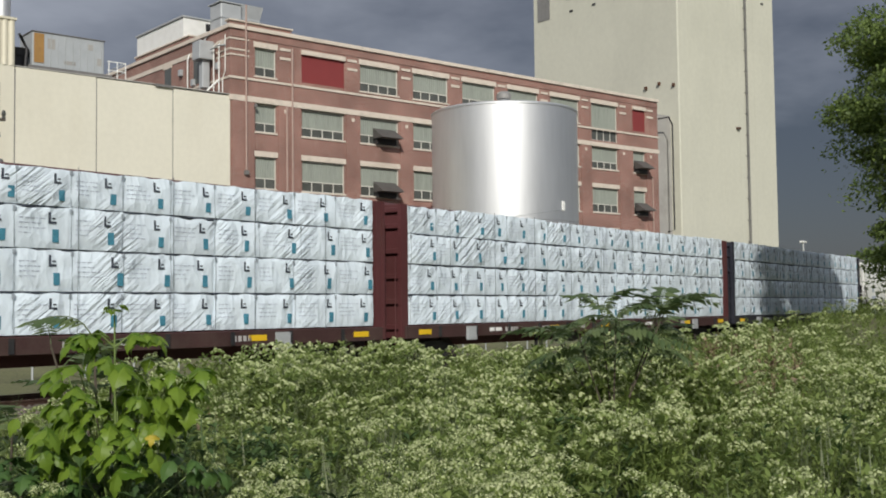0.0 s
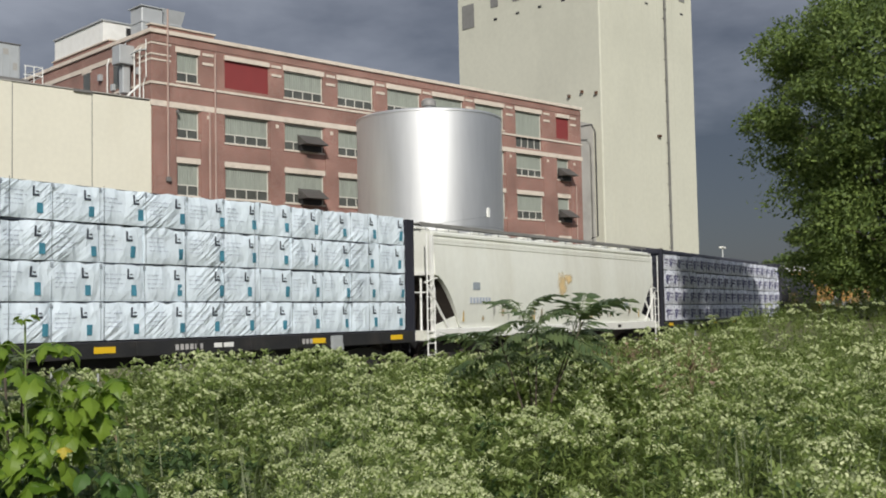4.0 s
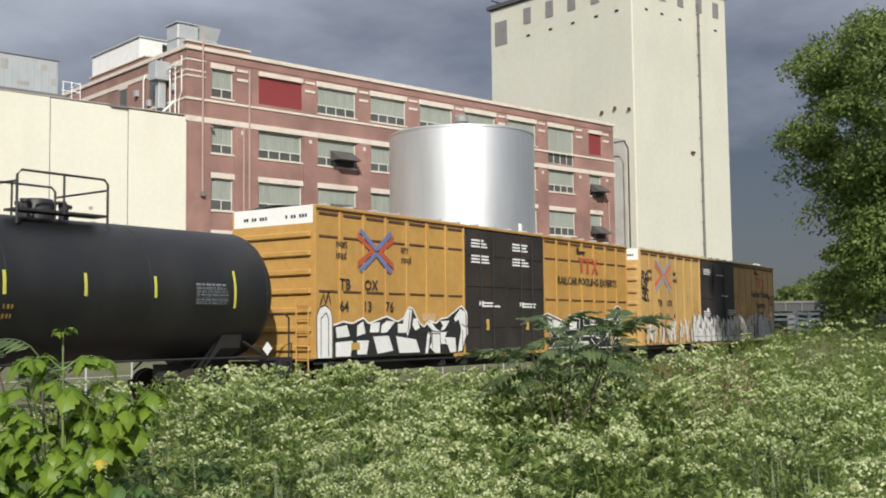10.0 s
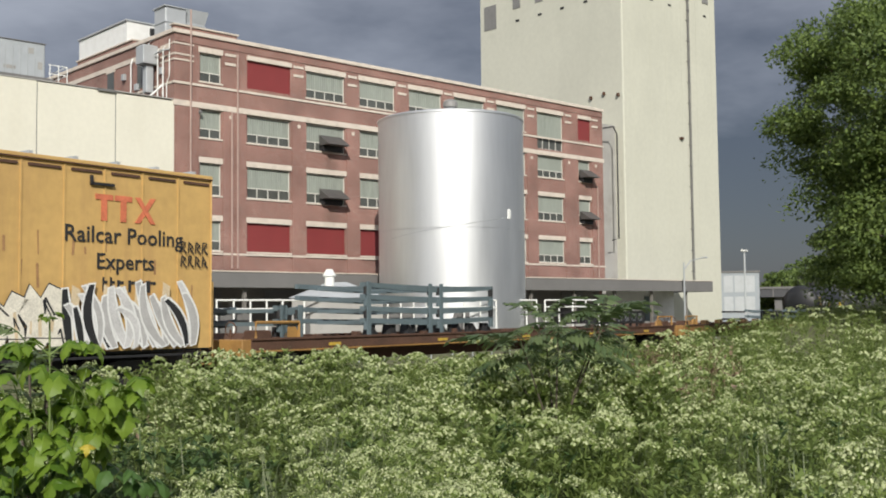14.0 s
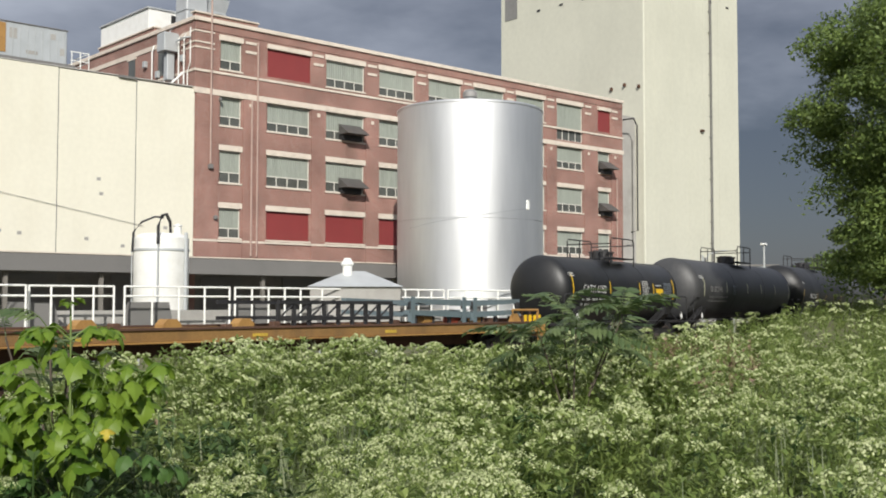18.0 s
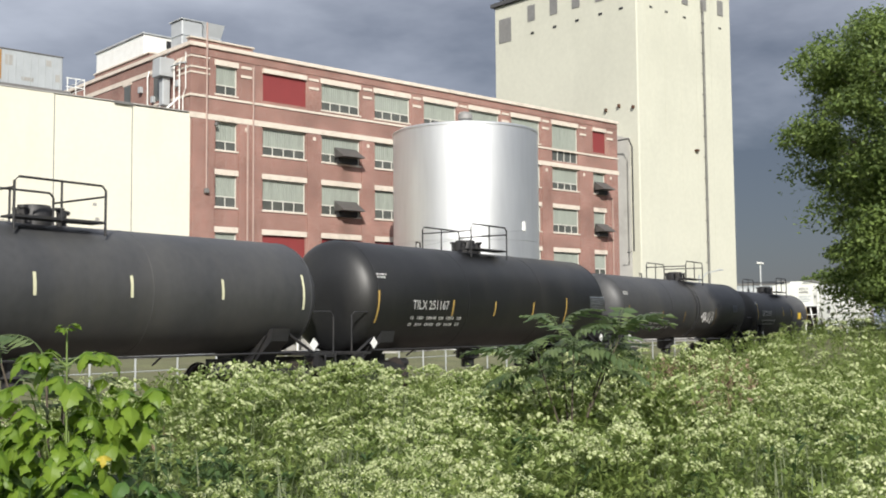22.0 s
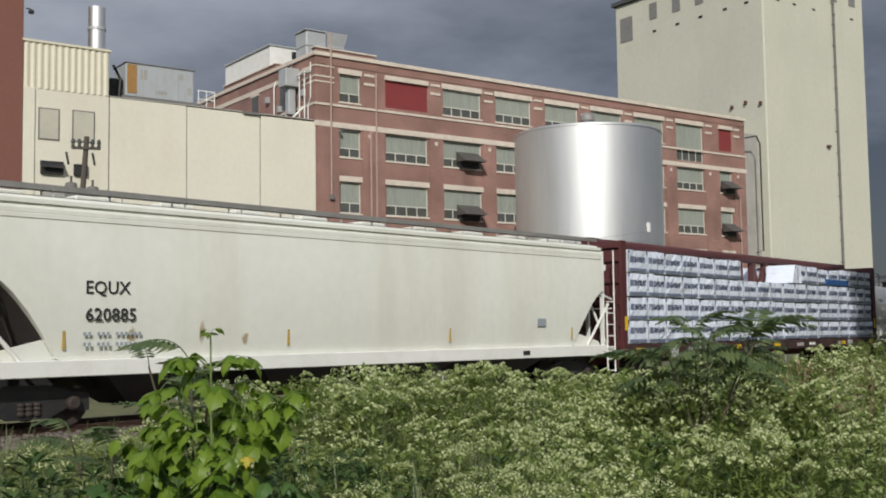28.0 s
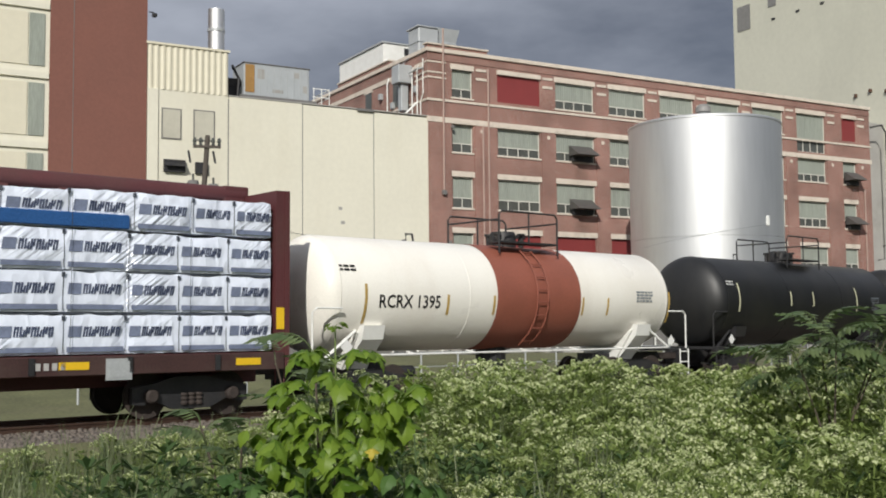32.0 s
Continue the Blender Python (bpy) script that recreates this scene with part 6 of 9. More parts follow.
    if mark:
        lettering("reporting_mark", mark[0], 0.36, BLACKMARK, c, -h + 2.75, y, 2.58, 1.0)
        lettering("reporting_mark", mark[1], 0.36, BLACKMARK, c, -h + 2.75, y, 2.05, 1.05)
        st = Shape()
        for k in range(2):
            for m in range(13):
                if m not in (2, 6):
                    st.box(-h + 2.72 + 0.1 * m, -h + 2.78 + 0.1 * m, y, y + 0.01, 1.76 - 0.2 * k, 1.83 - 0.2 * k)
        part("stencil", st, PRINT_GREY, c, "small grey stencil rows")["kind"] = "stuff"
    def skin(z):
        return -prof(z) - 0.012
    for i in range(9 if patch else 3):
        x, z, w = -h + 3.2 + (2 * h - 6.4) * (i + rng.uniform(0, 0.8)) / 9, 1.4 + rng.uniform(0, 0.2), rng.uniform(0.15, 0.45)
        blotch(c, "rust_stain", skin, x, x + w, z, z + rng.uniform(0.3, 0.7), STAIN)
    if patch:
        part("stencil", Shape().box(-h + 2.9, -h + 3.35, y, y + 0.01, 2.55, 2.8), PRINT_GREY, c, "small grey stencil block")
        sh = Shape()
        for k in range(7):
            sh.box(-h + 2.7 + 0.2 * k, -h + 2.82 + 0.2 * k, y, y + 0.01, 2.1, 2.3)
        part("stencil", sh, PRINT_PALE, c, "faded number bars")["kind"] = "stuff"
        blotch(c, "faded_patch", skin, -0.8, 0.4, 2.2, 3.45, PATCH, "faded orange paint patch")
        blotch(c, "faded_patch", skin, -0.2, 0.9, 2.75, 3.35, PATCH)
        for i in range(12):
            x, w = -6.0 + 1.1 * i + rng.uniform(-0.5, 0.5), rng.uniform(0.12, 0.36)
            blotch(c, "scrape", skin, x, x + w, 1.4, 1.8 + rng.uniform(0.0, 0.5), SOOT, "dark scraped smudge")
    for i in range(4):
        x = -h + 2.35 + (2 * h - 4.7) * i / 3
        part("reflector", Shape().box(x - 0.03, x + 0.03, -prof(1.7) - 0.016, -prof(1.7) + 0.01, 1.5, 2.3 if i == 0 else 1.95), GOLDMARK, c)
    part("stencil_box", Shape().box(h - 4.1, h - 3.7, y, y + 0.01, 1.9, 2.12), PRINT_GREY, c)
    part("sill_plate", Shape().box(h - 4.8, h - 4.5, -1.58, -1.56, 1.08, 1.2), BLACKMARK, c)
    return c


def grow(poly, k):
    """The polygon swollen outward by k."""
    n = len(poly)
    area = sum(poly[i][0] * poly[(i + 1) % n][1] - poly[(i + 1) % n][0] * poly[i][1] for i in range(n))
    k = math.copysign(k, area)
    out = []
    for i in range(n):
        (ax, az), (bx, bz), (cx, cz) = poly[i - 1], poly[i], poly[(i + 1) % n]
        nx, nz = (bz - az) + (cz - bz), (ax - bx) + (bx - cx)
        m = max(0.05, math.hypot(nx, nz))
        out.append((bx + nx / m * k, max(1.0, bz + nz / m * k)))
    return out


def paint_line(sh, pts, w, y):
    """A thin sprayed line through points, as flat quads."""
    for (xa, za), (xb, zb) in zip(pts, pts[1:]):
        n = max(0.01, math.hypot(xb - xa, zb - za))
        ux, uz = -(zb - za) / n * w / 2, (xb - xa) / n * w / 2
        sh.add([(xa + ux, y, za + uz), (xa - ux, y, za - uz), (xb - ux, y, zb - uz), (xb + ux, y, zb + uz)], [(0, 1, 2, 3)])


def block_piece(c, x1, y):
    """White block letters on black shading, ending at x1."""
    ground = ((-6.3, 1.04), (-6.3, 1.9), (-5.9, 2.0), (-5.5, 1.95), (-5.05, 2.1), (-4.8, 1.95), (-4.4, 2.05), (-4.0, 2.15), (-3.5, 2.0), (-3.2, 2.1), (-2.95, 2.42), (-2.75, 2.38), (-2.4, 1.95), (-2.2, 1.85), (-1.9, 2.05), (-1.6, 1.95), (-1.3, 2.1), (-1.0, 2.12), (-0.2, 2.5), (0.1, 2.3), (0.12, 1.6), (-0.1, 1.08))
    o = part("graffiti", Shape().prism([(x1 + px, pz) for px, pz in ground], y - 0.004, y), SPRAY_BLACK, c, "sprayed graffiti of white block letters shaded in black")
    first = (((-3.2, 2.14), (-2.95, 2.38), (-2.78, 2.36), (-2.88, 1.86), (-3.0, 1.6), (-3.2, 1.95)), ((-2.72, 2.1), (-2.55, 2.12), (-2.4, 1.84), (-2.62, 1.76), (-2.76, 1.9)), ((-2.02, 1.94), (-1.8, 2.06), (-1.65, 1.86), (-1.35, 1.72), (-1.75, 1.76)),
             ((-1.8, 1.72), (-1.38, 1.7), (-1.36, 1.08), (-1.62, 1.08), (-1.92, 1.26), (-1.8, 1.4)), ((-1.34, 2.04), (-0.85, 2.05), (-1.1, 1.8), (-1.33, 1.75), (-1.2, 1.9)))
    second = (((-1.34, 1.7), (-1.0, 1.71), (-1.1, 1.55), (-0.55, 1.53), (-0.5, 1.1), (-0.82, 1.08), (-0.96, 1.32), (-1.32, 1.36)), ((-0.62, 2.1), (-0.26, 2.42), (0.04, 2.33), (0.06, 1.6), (-0.18, 1.12), (-0.4, 1.1), (-0.2, 1.78), (-0.34, 2.1), (-0.5, 2.02)),
              ((-2.0, 1.7), (-1.88, 1.7), (-2.0, 1.08), (-2.12, 1.08)), ((-4.7, 1.98), (-4.3, 2.0), (-4.35, 1.72), (-4.75, 1.72)), ((-4.22, 1.92), (-3.98, 2.04), (-3.6, 2.02), (-3.98, 1.72), (-4.25, 1.7)),
              ((-3.46, 1.96), (-3.05, 1.96), (-3.1, 1.7), (-3.46, 1.7)), ((-4.6, 1.6), (-3.9, 1.62), (-3.7, 1.2), (-4.4, 1.12)), ((-3.55, 1.6), (-2.6, 1.5), (-2.4, 1.12), (-3.4, 1.12)), ((-5.3, 1.9), (-5.05, 2.02), (-4.95, 1.7), (-5.3, 1.62)), ((-5.3, 1.5), (-4.8, 1.5), (-4.9, 1.12), (-5.3, 1.12)))
    third = (((-6.2, 1.86), (-5.75, 1.92), (-5.62, 1.62), (-6.15, 1.58)), ((-6.2, 1.46), (-5.5, 1.5), (-5.6, 1.08), (-6.2, 1.08)))
    arch = ((-6.92, 1.06), (-6.94, 2.15), (-6.82, 2.36), (-6.62, 2.42), (-6.42, 2.3), (-6.36, 2.1), (-6.36, 1.06))
    part("letter_ground", Shape().prism(grow([(x1 + px, pz) for px, pz in arch], 0.04), y - 0.004, y), SPRAY_BLACK, o)
    for q, poly in enumerate(first + second + third + (arch,)):
        part("letter_face", Shape().prism([(x1 + px, pz) for px, pz in poly], y - 0.010 - 0.0004 * q, y - 0.004), SPRAY_WHITE, o)
    ln = Shape()
    for pts in (((-6.8, 1.1), (-6.8, 2.1), (-6.6, 2.25), (-6.5, 2.1), (-6.5, 1.1)), ((-6.85, 2.45), (-6.7, 2.75), (-6.62, 2.5), (-6.5, 2.8), (-6.4, 2.45)), ((-2.9, 2.3), (-3.0, 1.7)), ((-1.78, 1.7), (-1.78, 1.15)), ((-0.2, 1.95), (0.05, 1.85)), ((-0.15, 1.75), (-0.15, 1.2)), ((-2.9, 1.7), (-1.4, 1.66)), ((-1.1, 1.5), (-1.0, 1.1))):
        paint_line(ln, [(x1 + px, pz) for px, pz in pts], 0.03, y - 0.018)
    part("letter_line", ln, SPRAY_BLACK, o)["kind"] = "stuff"
    rim = Shape()
    top = [(x1 + px, pz + 0.02) for px, pz in ground[1:-1]]
    paint_line(rim, top, 0.05, y - 0.017)
    for k in range(7):
        xx = x1 - 2.2 + 0.08 * k
        paint_line(rim, [(xx, 2.02), (xx - 0.06 + 0.03 * k, 2.24 + 0.03 * (k % 2))], 0.02, y - 0.017)
    part("letter_rim", rim, SPRAY_WHITE, o)["kind"] = "stuff"


def silver_piece(c, a, y):
    """A winged dark piece with white fill and thin white outlines, starting at a."""
    edge = ((-0.35, 2.2), (0.2, 2.3), (1.5, 2.0), (1.8, 2.26), (2.6, 2.2), (2.85, 2.42), (3.05, 2.38), (3.1, 2.14), (3.5, 2.1), (3.75, 1.98), (3.9, 2.22), (4.25, 2.05), (4.8, 2.1), (5.8, 2.64), (6.1, 2.56), (6.2, 2.35), (6.0, 2.0), (6.0, 1.35), (6.15, 1.08), (0.1, 1.04), (0.55, 1.55))
    rim = [(a + px, pz) for px, pz in edge]
    o = part("graffiti", Shape().prism(grow(rim, 0.05), y - 0.003, y), SPRAY_WHITE, c, "large sprayed graffiti with dark letters and white wings")
    part("letter_ground", Shape().prism(rim, y - 0.007, y - 0.003), SPRAY_BLACK, o)
    fills = (((0.25, 2.22), (1.5, 1.93), (1.35, 1.78), (0.35, 1.76)), ((1.85, 2.08), (2.4, 2.02), (2.35, 1.8), (1.8, 1.75)), ((4.8, 2.02), (5.75, 2.56), (5.85, 2.42), (4.95, 1.84)), ((3.55, 1.98), (4.0, 1.95), (4.7, 1.98), (4.7, 1.86), (3.55, 1.86)), ((5.2, 1.5), (5.75, 1.42), (5.6, 1.15), (5.0, 1.15)), ((2.5, 1.3), (3.3, 1.3), (3.4, 1.1), (2.4, 1.1)), ((0.8, 1.3), (1.05, 1.42), (1.3, 1.26), (0.85, 1.22)))
    for q, poly in enumerate(fills):
        part("letter_fill", Shape().prism([(a + px, pz) for px, pz in poly], y - 0.010 - 0.0004 * q, y - 0.007), SPRAY_WHITE if q != 4 else SPRAY_CREAM, o)
    ln = Shape()
    lines = (((-0.3, 2.15), (0.95, 1.5), (1.6, 1.12)), ((0.15, 2.25), (0.3, 1.85)), ((0.45, 1.12), (1.35, 1.8)), ((0.2, 1.1), (2.0, 1.1)), ((1.4, 1.75), (2.45, 1.75), (2.4, 1.48), (1.45, 1.48), (1.4, 1.75)), ((1.8, 2.22), (2.6, 2.14)), ((2.6, 2.15), (2.55, 1.5), (2.8, 1.15)), ((2.85, 2.4), (2.95, 1.9), (3.5, 1.85), (3.45, 2.06)))
    more = (((2.9, 1.8), (3.75, 1.8), (3.75, 1.5), (2.9, 1.5), (2.9, 1.8)), ((3.85, 2.2), (3.9, 1.45), (4.25, 1.4)), ((4.2, 2.0), (4.15, 1.5)), ((4.6, 1.35), (6.1, 2.3)), ((4.4, 1.9), (4.95, 1.5), (5.2, 1.12)), ((5.55, 1.8), (6.05, 1.15)), ((1.7, 1.45), (1.9, 1.15), (2.3, 1.3), (2.2, 1.45)), ((3.5, 1.4), (3.9, 1.12), (4.3, 1.3)))
    for pts in lines + more:
        paint_line(ln, [(a + px, pz) for px, pz in pts], 0.045, y - 0.016)
    part("letter_rim", ln, SPRAY_WHITE, o)["kind"] = "stuff"


def boxcar(x0, x1, door, mark, paint, seed, ribbed, spray):
    rng = random.Random(seed)
    c, h = start_car("boxcar", "yellow ochre high-cube boxcar with black doors and graffiti", "rail car", x0, x1)
    mid = (x0 + x1) / 2
    d0, d1 = door[0] - mid, door[1] - mid
    W, zb, zt = 1.52, 1.05, 5.08
    part("side", Shape().box(-h, d0, -W, -W + 0.06, zb, zt), paint, c)
    part("side", Shape().box(d1, h, -W, -W + 0.06, zb, zt), paint, c)
    part("side", Shape().box(-h, h, W - 0.06, W, zb, zt), paint, c)
    for s in (-1, 1):
        xe = s * (h - 0.08)
        e = part("end", Shape().box(min(xe, s * h) if s > 0 else s * h + 0.0, max(xe, s * h) if s > 0 else xe, -W + 0.06, W - 0.06, zb, 4.62), paint, c)
        part("end_top", Shape().box(min(xe, s * h), max(xe, s * h), -W + 0.06, W - 0.06, 4.62, 5.1), WHITEPAINT, c, "white upper end panel")
        bars = Shape()
        for y0, count in ((-1.25, 8), (0.2, 9)):
            for m in range(count):
                if m not in (3, 6):
                    bars.box(min(s * h, s * (h + 0.008)), max(s * h, s * (h + 0.008)), y0 + 0.1 * m, y0 + 0.1 * m + 0.07, 4.78, 4.87)
        part("end_stencil", bars, BLACKMARK, c, "small black stencil bars")["kind"] = "stuff"
        for k in range(7):
            z = 1.3 + 0.5 * k
            part("end_rib", Shape().box(min(s * h, s * (h + 0.09)), max(s * h, s * (h + 0.09)), -W + 0.1, W - 0.1, z - 0.06, z + 0.1, 0.03), paint, e)
        lad = Shape().tube([(s * (h + 0.14), -1.42, 0.6), (s * (h + 0.14), -1.42, 2.6)], 0.02, 6).tube([(s * (h + 0.14), -1.0, 0.6), (s * (h + 0.14), -1.0, 2.6)], 0.02, 6)
        for k in range(6):
            lad.tube([(s * (h + 0.14), -1.42, 0.65 + 0.36 * k), (s * (h + 0.14), -1.0, 0.65 + 0.36 * k)], 0.02, 6)
        part("ladder", lad, paint, c)
    part("roof", Shape().add([(-h, -W - 0.03, 5.06), (h, -W - 0.03, 5.06), (h, 0, 5.2), (-h, 0, 5.2), (-h, W + 0.03, 5.06), (h, W + 0.03, 5.06), (-h, -W - 0.03, 5.0), (h, -W - 0.03, 5.0), (-h, W + 0.03, 5.0), (h, W + 0.03, 5.0)],
         [(0, 1, 2, 3), (3, 2, 5, 4), (0, 6, 7, 1), (4, 5, 9, 8)]), GREYMETAL, c)
    part("eave", Shape().box(-h, h, -W - 0.05, -W, 5.0, 5.1, 0.01), paint, c)
    part("eave_lip", Shape().box(-h, h, -W - 0.06, -W - 0.05, 5.0, 5.025), RUST, c)
    for i in range(18):
        x = -h + (2 * h) * (i + 0.5) / 18
        part("roof_rib", Shape().box(x - 0.05, x + 0.05, -W, W, 5.1, 5.17), GREYMETAL, c)
    # posts
    posts = []
    for a, b in ((-h, d0), (d1, h)):
        n = 7
        posts += [a + (b - a) * k / n for k in range(n + 1)]
    for x in posts:
        if ribbed or abs(x - d0) < 0.01 or abs(x - d1) < 0.01 or abs(abs(x) - h) < 0.01:
            part("side_post", Shape().box(max(-h, x - 0.035), min(h, x + 0.035), -W - 0.04, -W, zb, 5.0, 0.01), paint, c)
        else:
            part("side_seam", Shape().box(max(-h, x - 0.02), min(h, x + 0.02), -W - 0.02, -W, zb, 5.0), paint, c)
    if ribbed:
        for z in (4.28, 2.82):
            for i in range(len(posts) - 1):
                if posts[i + 1] - posts[i] < 4:
                    part("stiffener", Shape().box(posts[i] + 0.15, posts[i + 1] - 0.1, -W - 0.03, -W, z - 0.03, z + 0.03, 0.008), RUST, c)
    for i in range(len(posts) - 1):
        if posts[i + 1] - posts[i] < 4:
            part("roof_dash", Shape().box(posts[i] + 0.15, posts[i + 1] - 0.1, -W - 0.035, -W, 4.86, 4.92), RUST, c)
    # doors
    for k in range(2 if ribbed else 1):
        n = 2 if ribbed else 1
        a, b = d0 + (d1 - d0) * k / n, d0 + (d1 - d0) * (k + 1) / n
        dr = part("door", Shape().box(a + 0.03, b - 0.03, -W - 0.05, -W + 0.04, zb + 0.05, 4.96), DOORBLACK, c, "black sliding plug door")
        for x in (a + 0.35 * (b - a), a + 0.65 * (b - a)):
            part("lock_rod", Shape().tube([(x, -W - 0.09, zb + 0.1), (x, -W - 0.09, 4.8)], 0.025, 6), BLACKSTEEL, dr)
        for z in (1.9, 3.2, 4.2):
            part("door_rib", Shape().box(a + 0.08, b - 0.08, -W - 0.075, -W - 0.05, z - 0.05, z + 0.05), DOORBLACK, dr)
        part("door_handle", Shape().box((a + b) / 2 - 0.02, (a + b) / 2 + 0.02, -W - 0.14, -W - 0.05, 1.75, 2.1), GOLDMARK, dr)
        sh = Shape()
        for xx, z, rows in (((a + 0.4, 4.6, 3), (a + 0.4, 4.1, 3), (a + 0.9, 2.6, 2)) if ribbed else ((a + 0.5, 4.5, 3), (a + 2.3, 4.3, 1), (a + 0.4, 2.5, 3), (a + 3.9, 2.6, 3), (a + 3.0, 3.3, 1))):
            for q in range(rows):
                x = xx
                while x < xx + rng.uniform(0.7, 1.0):
                    w = rng.uniform(0.08, 0.2)
                    sh.box(x, x + w, -W - 0.08, -W - 0.05, z - 0.1 * q, z - 0.1 * q + 0.05)
                    x += w + 0.03
        part("stencil", sh, WHITEMARK, dr, "rows of small white stencil")["kind"] = "stuff"
        part("tack_board", Shape().box(a + 0.85, a + 1.05, -W - 0.085, -W - 0.05, 2.55, 2.68), WHITEMARK, dr)
    part("door_track", Shape().box(d0 - 0.6, d1 + 0.6, -W - 0.1, -W, zb - 0.1, zb, 0.01), paint, c)
    part("side_sill", Shape().box(-h, h, -W - 0.06, -W + 0.06, 0.9, zb - 0.1), BLACKSTEEL, c)
    part("underframe", Shape().box(-h, h, -0.5, 0.5, 0.6, zb), BLACKSTEEL, c)
    part("floor", Shape().box(-h, h, -W + 0.06, W - 0.06, zb - 0.05, zb), BLACKSTEEL, c)
    for x in (-3.6, -2.4, 2.6, 3.8):
        part("cross_bearer", Shape().box(x - 0.12, x + 0.12, -W, W, 0.7, 0.95), BLACKSTEEL, c)
    # emblem: two crossed arrows in red and blue
    yy = -W - (0.042 if ribbed else 0.022)
    ex, ez = -h + 2.55, 3.98 if ribbed else 4.05
    red, blue = (REDMARK, BLUEMARK) if ribbed else (FADED_RED, FADED_BLUE)
    k = 0.95 if ribbed else 1.1
    em = part("emblem", Shape().prism([(ex - 0.85 * k, ez + 0.50 * k), (ex - 0.85 * k, ez + 0.32 * k), (ex - 0.30 * k, ez), (ex - 0.85 * k, ez - 0.32 * k), (ex - 0.85 * k, ez - 0.50 * k), (ex - 0.12 * k, ez - 0.06 * k), (ex - 0.12 * k, ez + 0.06 * k)], yy, yy + 0.012), red, c, "red and blue crossed arrow emblem")
    part("emblem_arrow", Shape().prism([(ex + 0.85 * k, ez + 0.50 * k), (ex + 0.12 * k, ez + 0.06 * k), (ex + 0.12 * k, ez - 0.06 * k), (ex + 0.85 * k, ez - 0.50 * k), (ex + 0.85 * k, ez - 0.32 * k), (ex + 0.30 * k, ez), (ex + 0.85 * k, ez + 0.32 * k)], yy, yy + 0.012), red, em)
    part("emblem_arrow", Shape().prism([(ex - 0.70 * k, ez + 0.65 * k), (ex - 0.00 * k, ez + 0.14 * k), (ex + 0.65 * k, ez + 0.65 * k), (ex + 0.79 * k, ez + 0.54 * k), (ex + 0.06 * k, ez + 0.02 * k), (ex - 0.06 * k, ez + 0.02 * k), (ex - 0.80 * k, ez + 0.54 * k)], yy - 0.006, yy), blue, em)
    part("emblem_arrow", Shape().prism([(ex - 0.70 * k, ez - 0.65 * k), (ex - 0.80 * k, ez - 0.54 * k), (ex - 0.06 * k, ez - 0.02 * k), (ex + 0.06 * k, ez - 0.02 * k), (ex + 0.79 * k, ez - 0.54 * k), (ex + 0.65 * k, ez - 0.65 * k), (ex - 0.00 * k, ez - 0.14 * k)], yy - 0.006, yy), blue, em)
    lettering("slogan", "next\nload", 0.31, BLACKMARK, c, ex - 1.75, yy, ez + 0.05, 0.85)
    lettering("slogan", "any\nroad", 0.31, BLACKMARK, c, ex + 1.15, yy, ez + 0.05, 0.85)
    for q, word in enumerate(mark[0].split()):
        lettering("reporting_mark", word, 0.40, BLACKMARK, c, ex - (1.6 if ribbed else 0.65) + 1.05 * q, yy - 0.006, 2.90 if ribbed else 2.72, 1.0)
    for q, word in enumerate(mark[1].split()):
        lettering("reporting_mark", word, 0.40, BLACKMARK, c, ex - (1.6 if ribbed else 1.4) + (1.0 if ribbed else 0.85) * q, yy, 2.3 if ribbed else 2.14, 1.0)
    rx = (d1 + h) / 2 + (0 if ribbed else 1.0)
    lg = Shape()
    for q in range(2):
        lg.box(rx - 0.75 + 0.5 * q, rx - 0.3 + 0.5 * q, yy, yy + 0.012, 4.3, 4.42).box(rx - 0.6 + 0.5 * q, rx - 0.45 + 0.5 * q, yy, yy + 0.012, 3.85, 4.3)
    lg.prism([(rx + 0.28, 3.85), (rx + 0.42, 3.85), (rx + 0.84, 4.42), (rx + 0.7, 4.42)], yy, yy + 0.012).prism([(rx + 0.28, 4.42), (rx + 0.42, 4.42), (rx + 0.84, 3.85), (rx + 0.7, 3.85)], yy - 0.004, yy + 0.008)
    part("emblem", lg, red, c, "faded red block emblem")["kind"] = "stuff"
    part("bracket", Shape().box(rx - 0.9, rx - 0.3, yy - 0.05, yy, 4.6, 4.66).box(rx - 0.9, rx - 0.84, yy - 0.05, yy, 4.6, 4.8), BLACKSTEEL, c)
    if ribbed:
        lettering("slogan", "RAILCAR POOLING EXPERTS", 0.395, BLACKMARK, c, rx, yy - 0.004, 3.4, 0.95, align="CENTER")
    else:
        lettering("slogan", "Railcar Pooling", 0.50, BLACKMARK, c, rx + 0.05, yy, 3.38, 1.05, align="CENTER")
        lettering("slogan", "Experts", 0.48, BLACKMARK, c, rx + 0.05, yy, 2.82, 1.05, align="CENTER")
        bars = Shape()
        for q, (bx, bw, bh) in enumerate(((-0.55, 0.12, 0.32), (-0.36, 0.12, 0.32), (-0.17, 0.16, 0.26), (0.12, 0.18, 0.26), (0.36, 0.18, 0.26), (0.6, 0.26, 0.26))):
            bars.box(rx + bx, rx + bx + bw * 0.4, yy, yy + 0.01, 2.32, 2.32 + bh).box(rx + bx + bw * 0.4, rx + bx + bw, yy, yy + 0.01, 2.5, 2.56)
        part("stencil", bars, BLACKMARK, c)["kind"] = "stuff"
        wash = Shape()
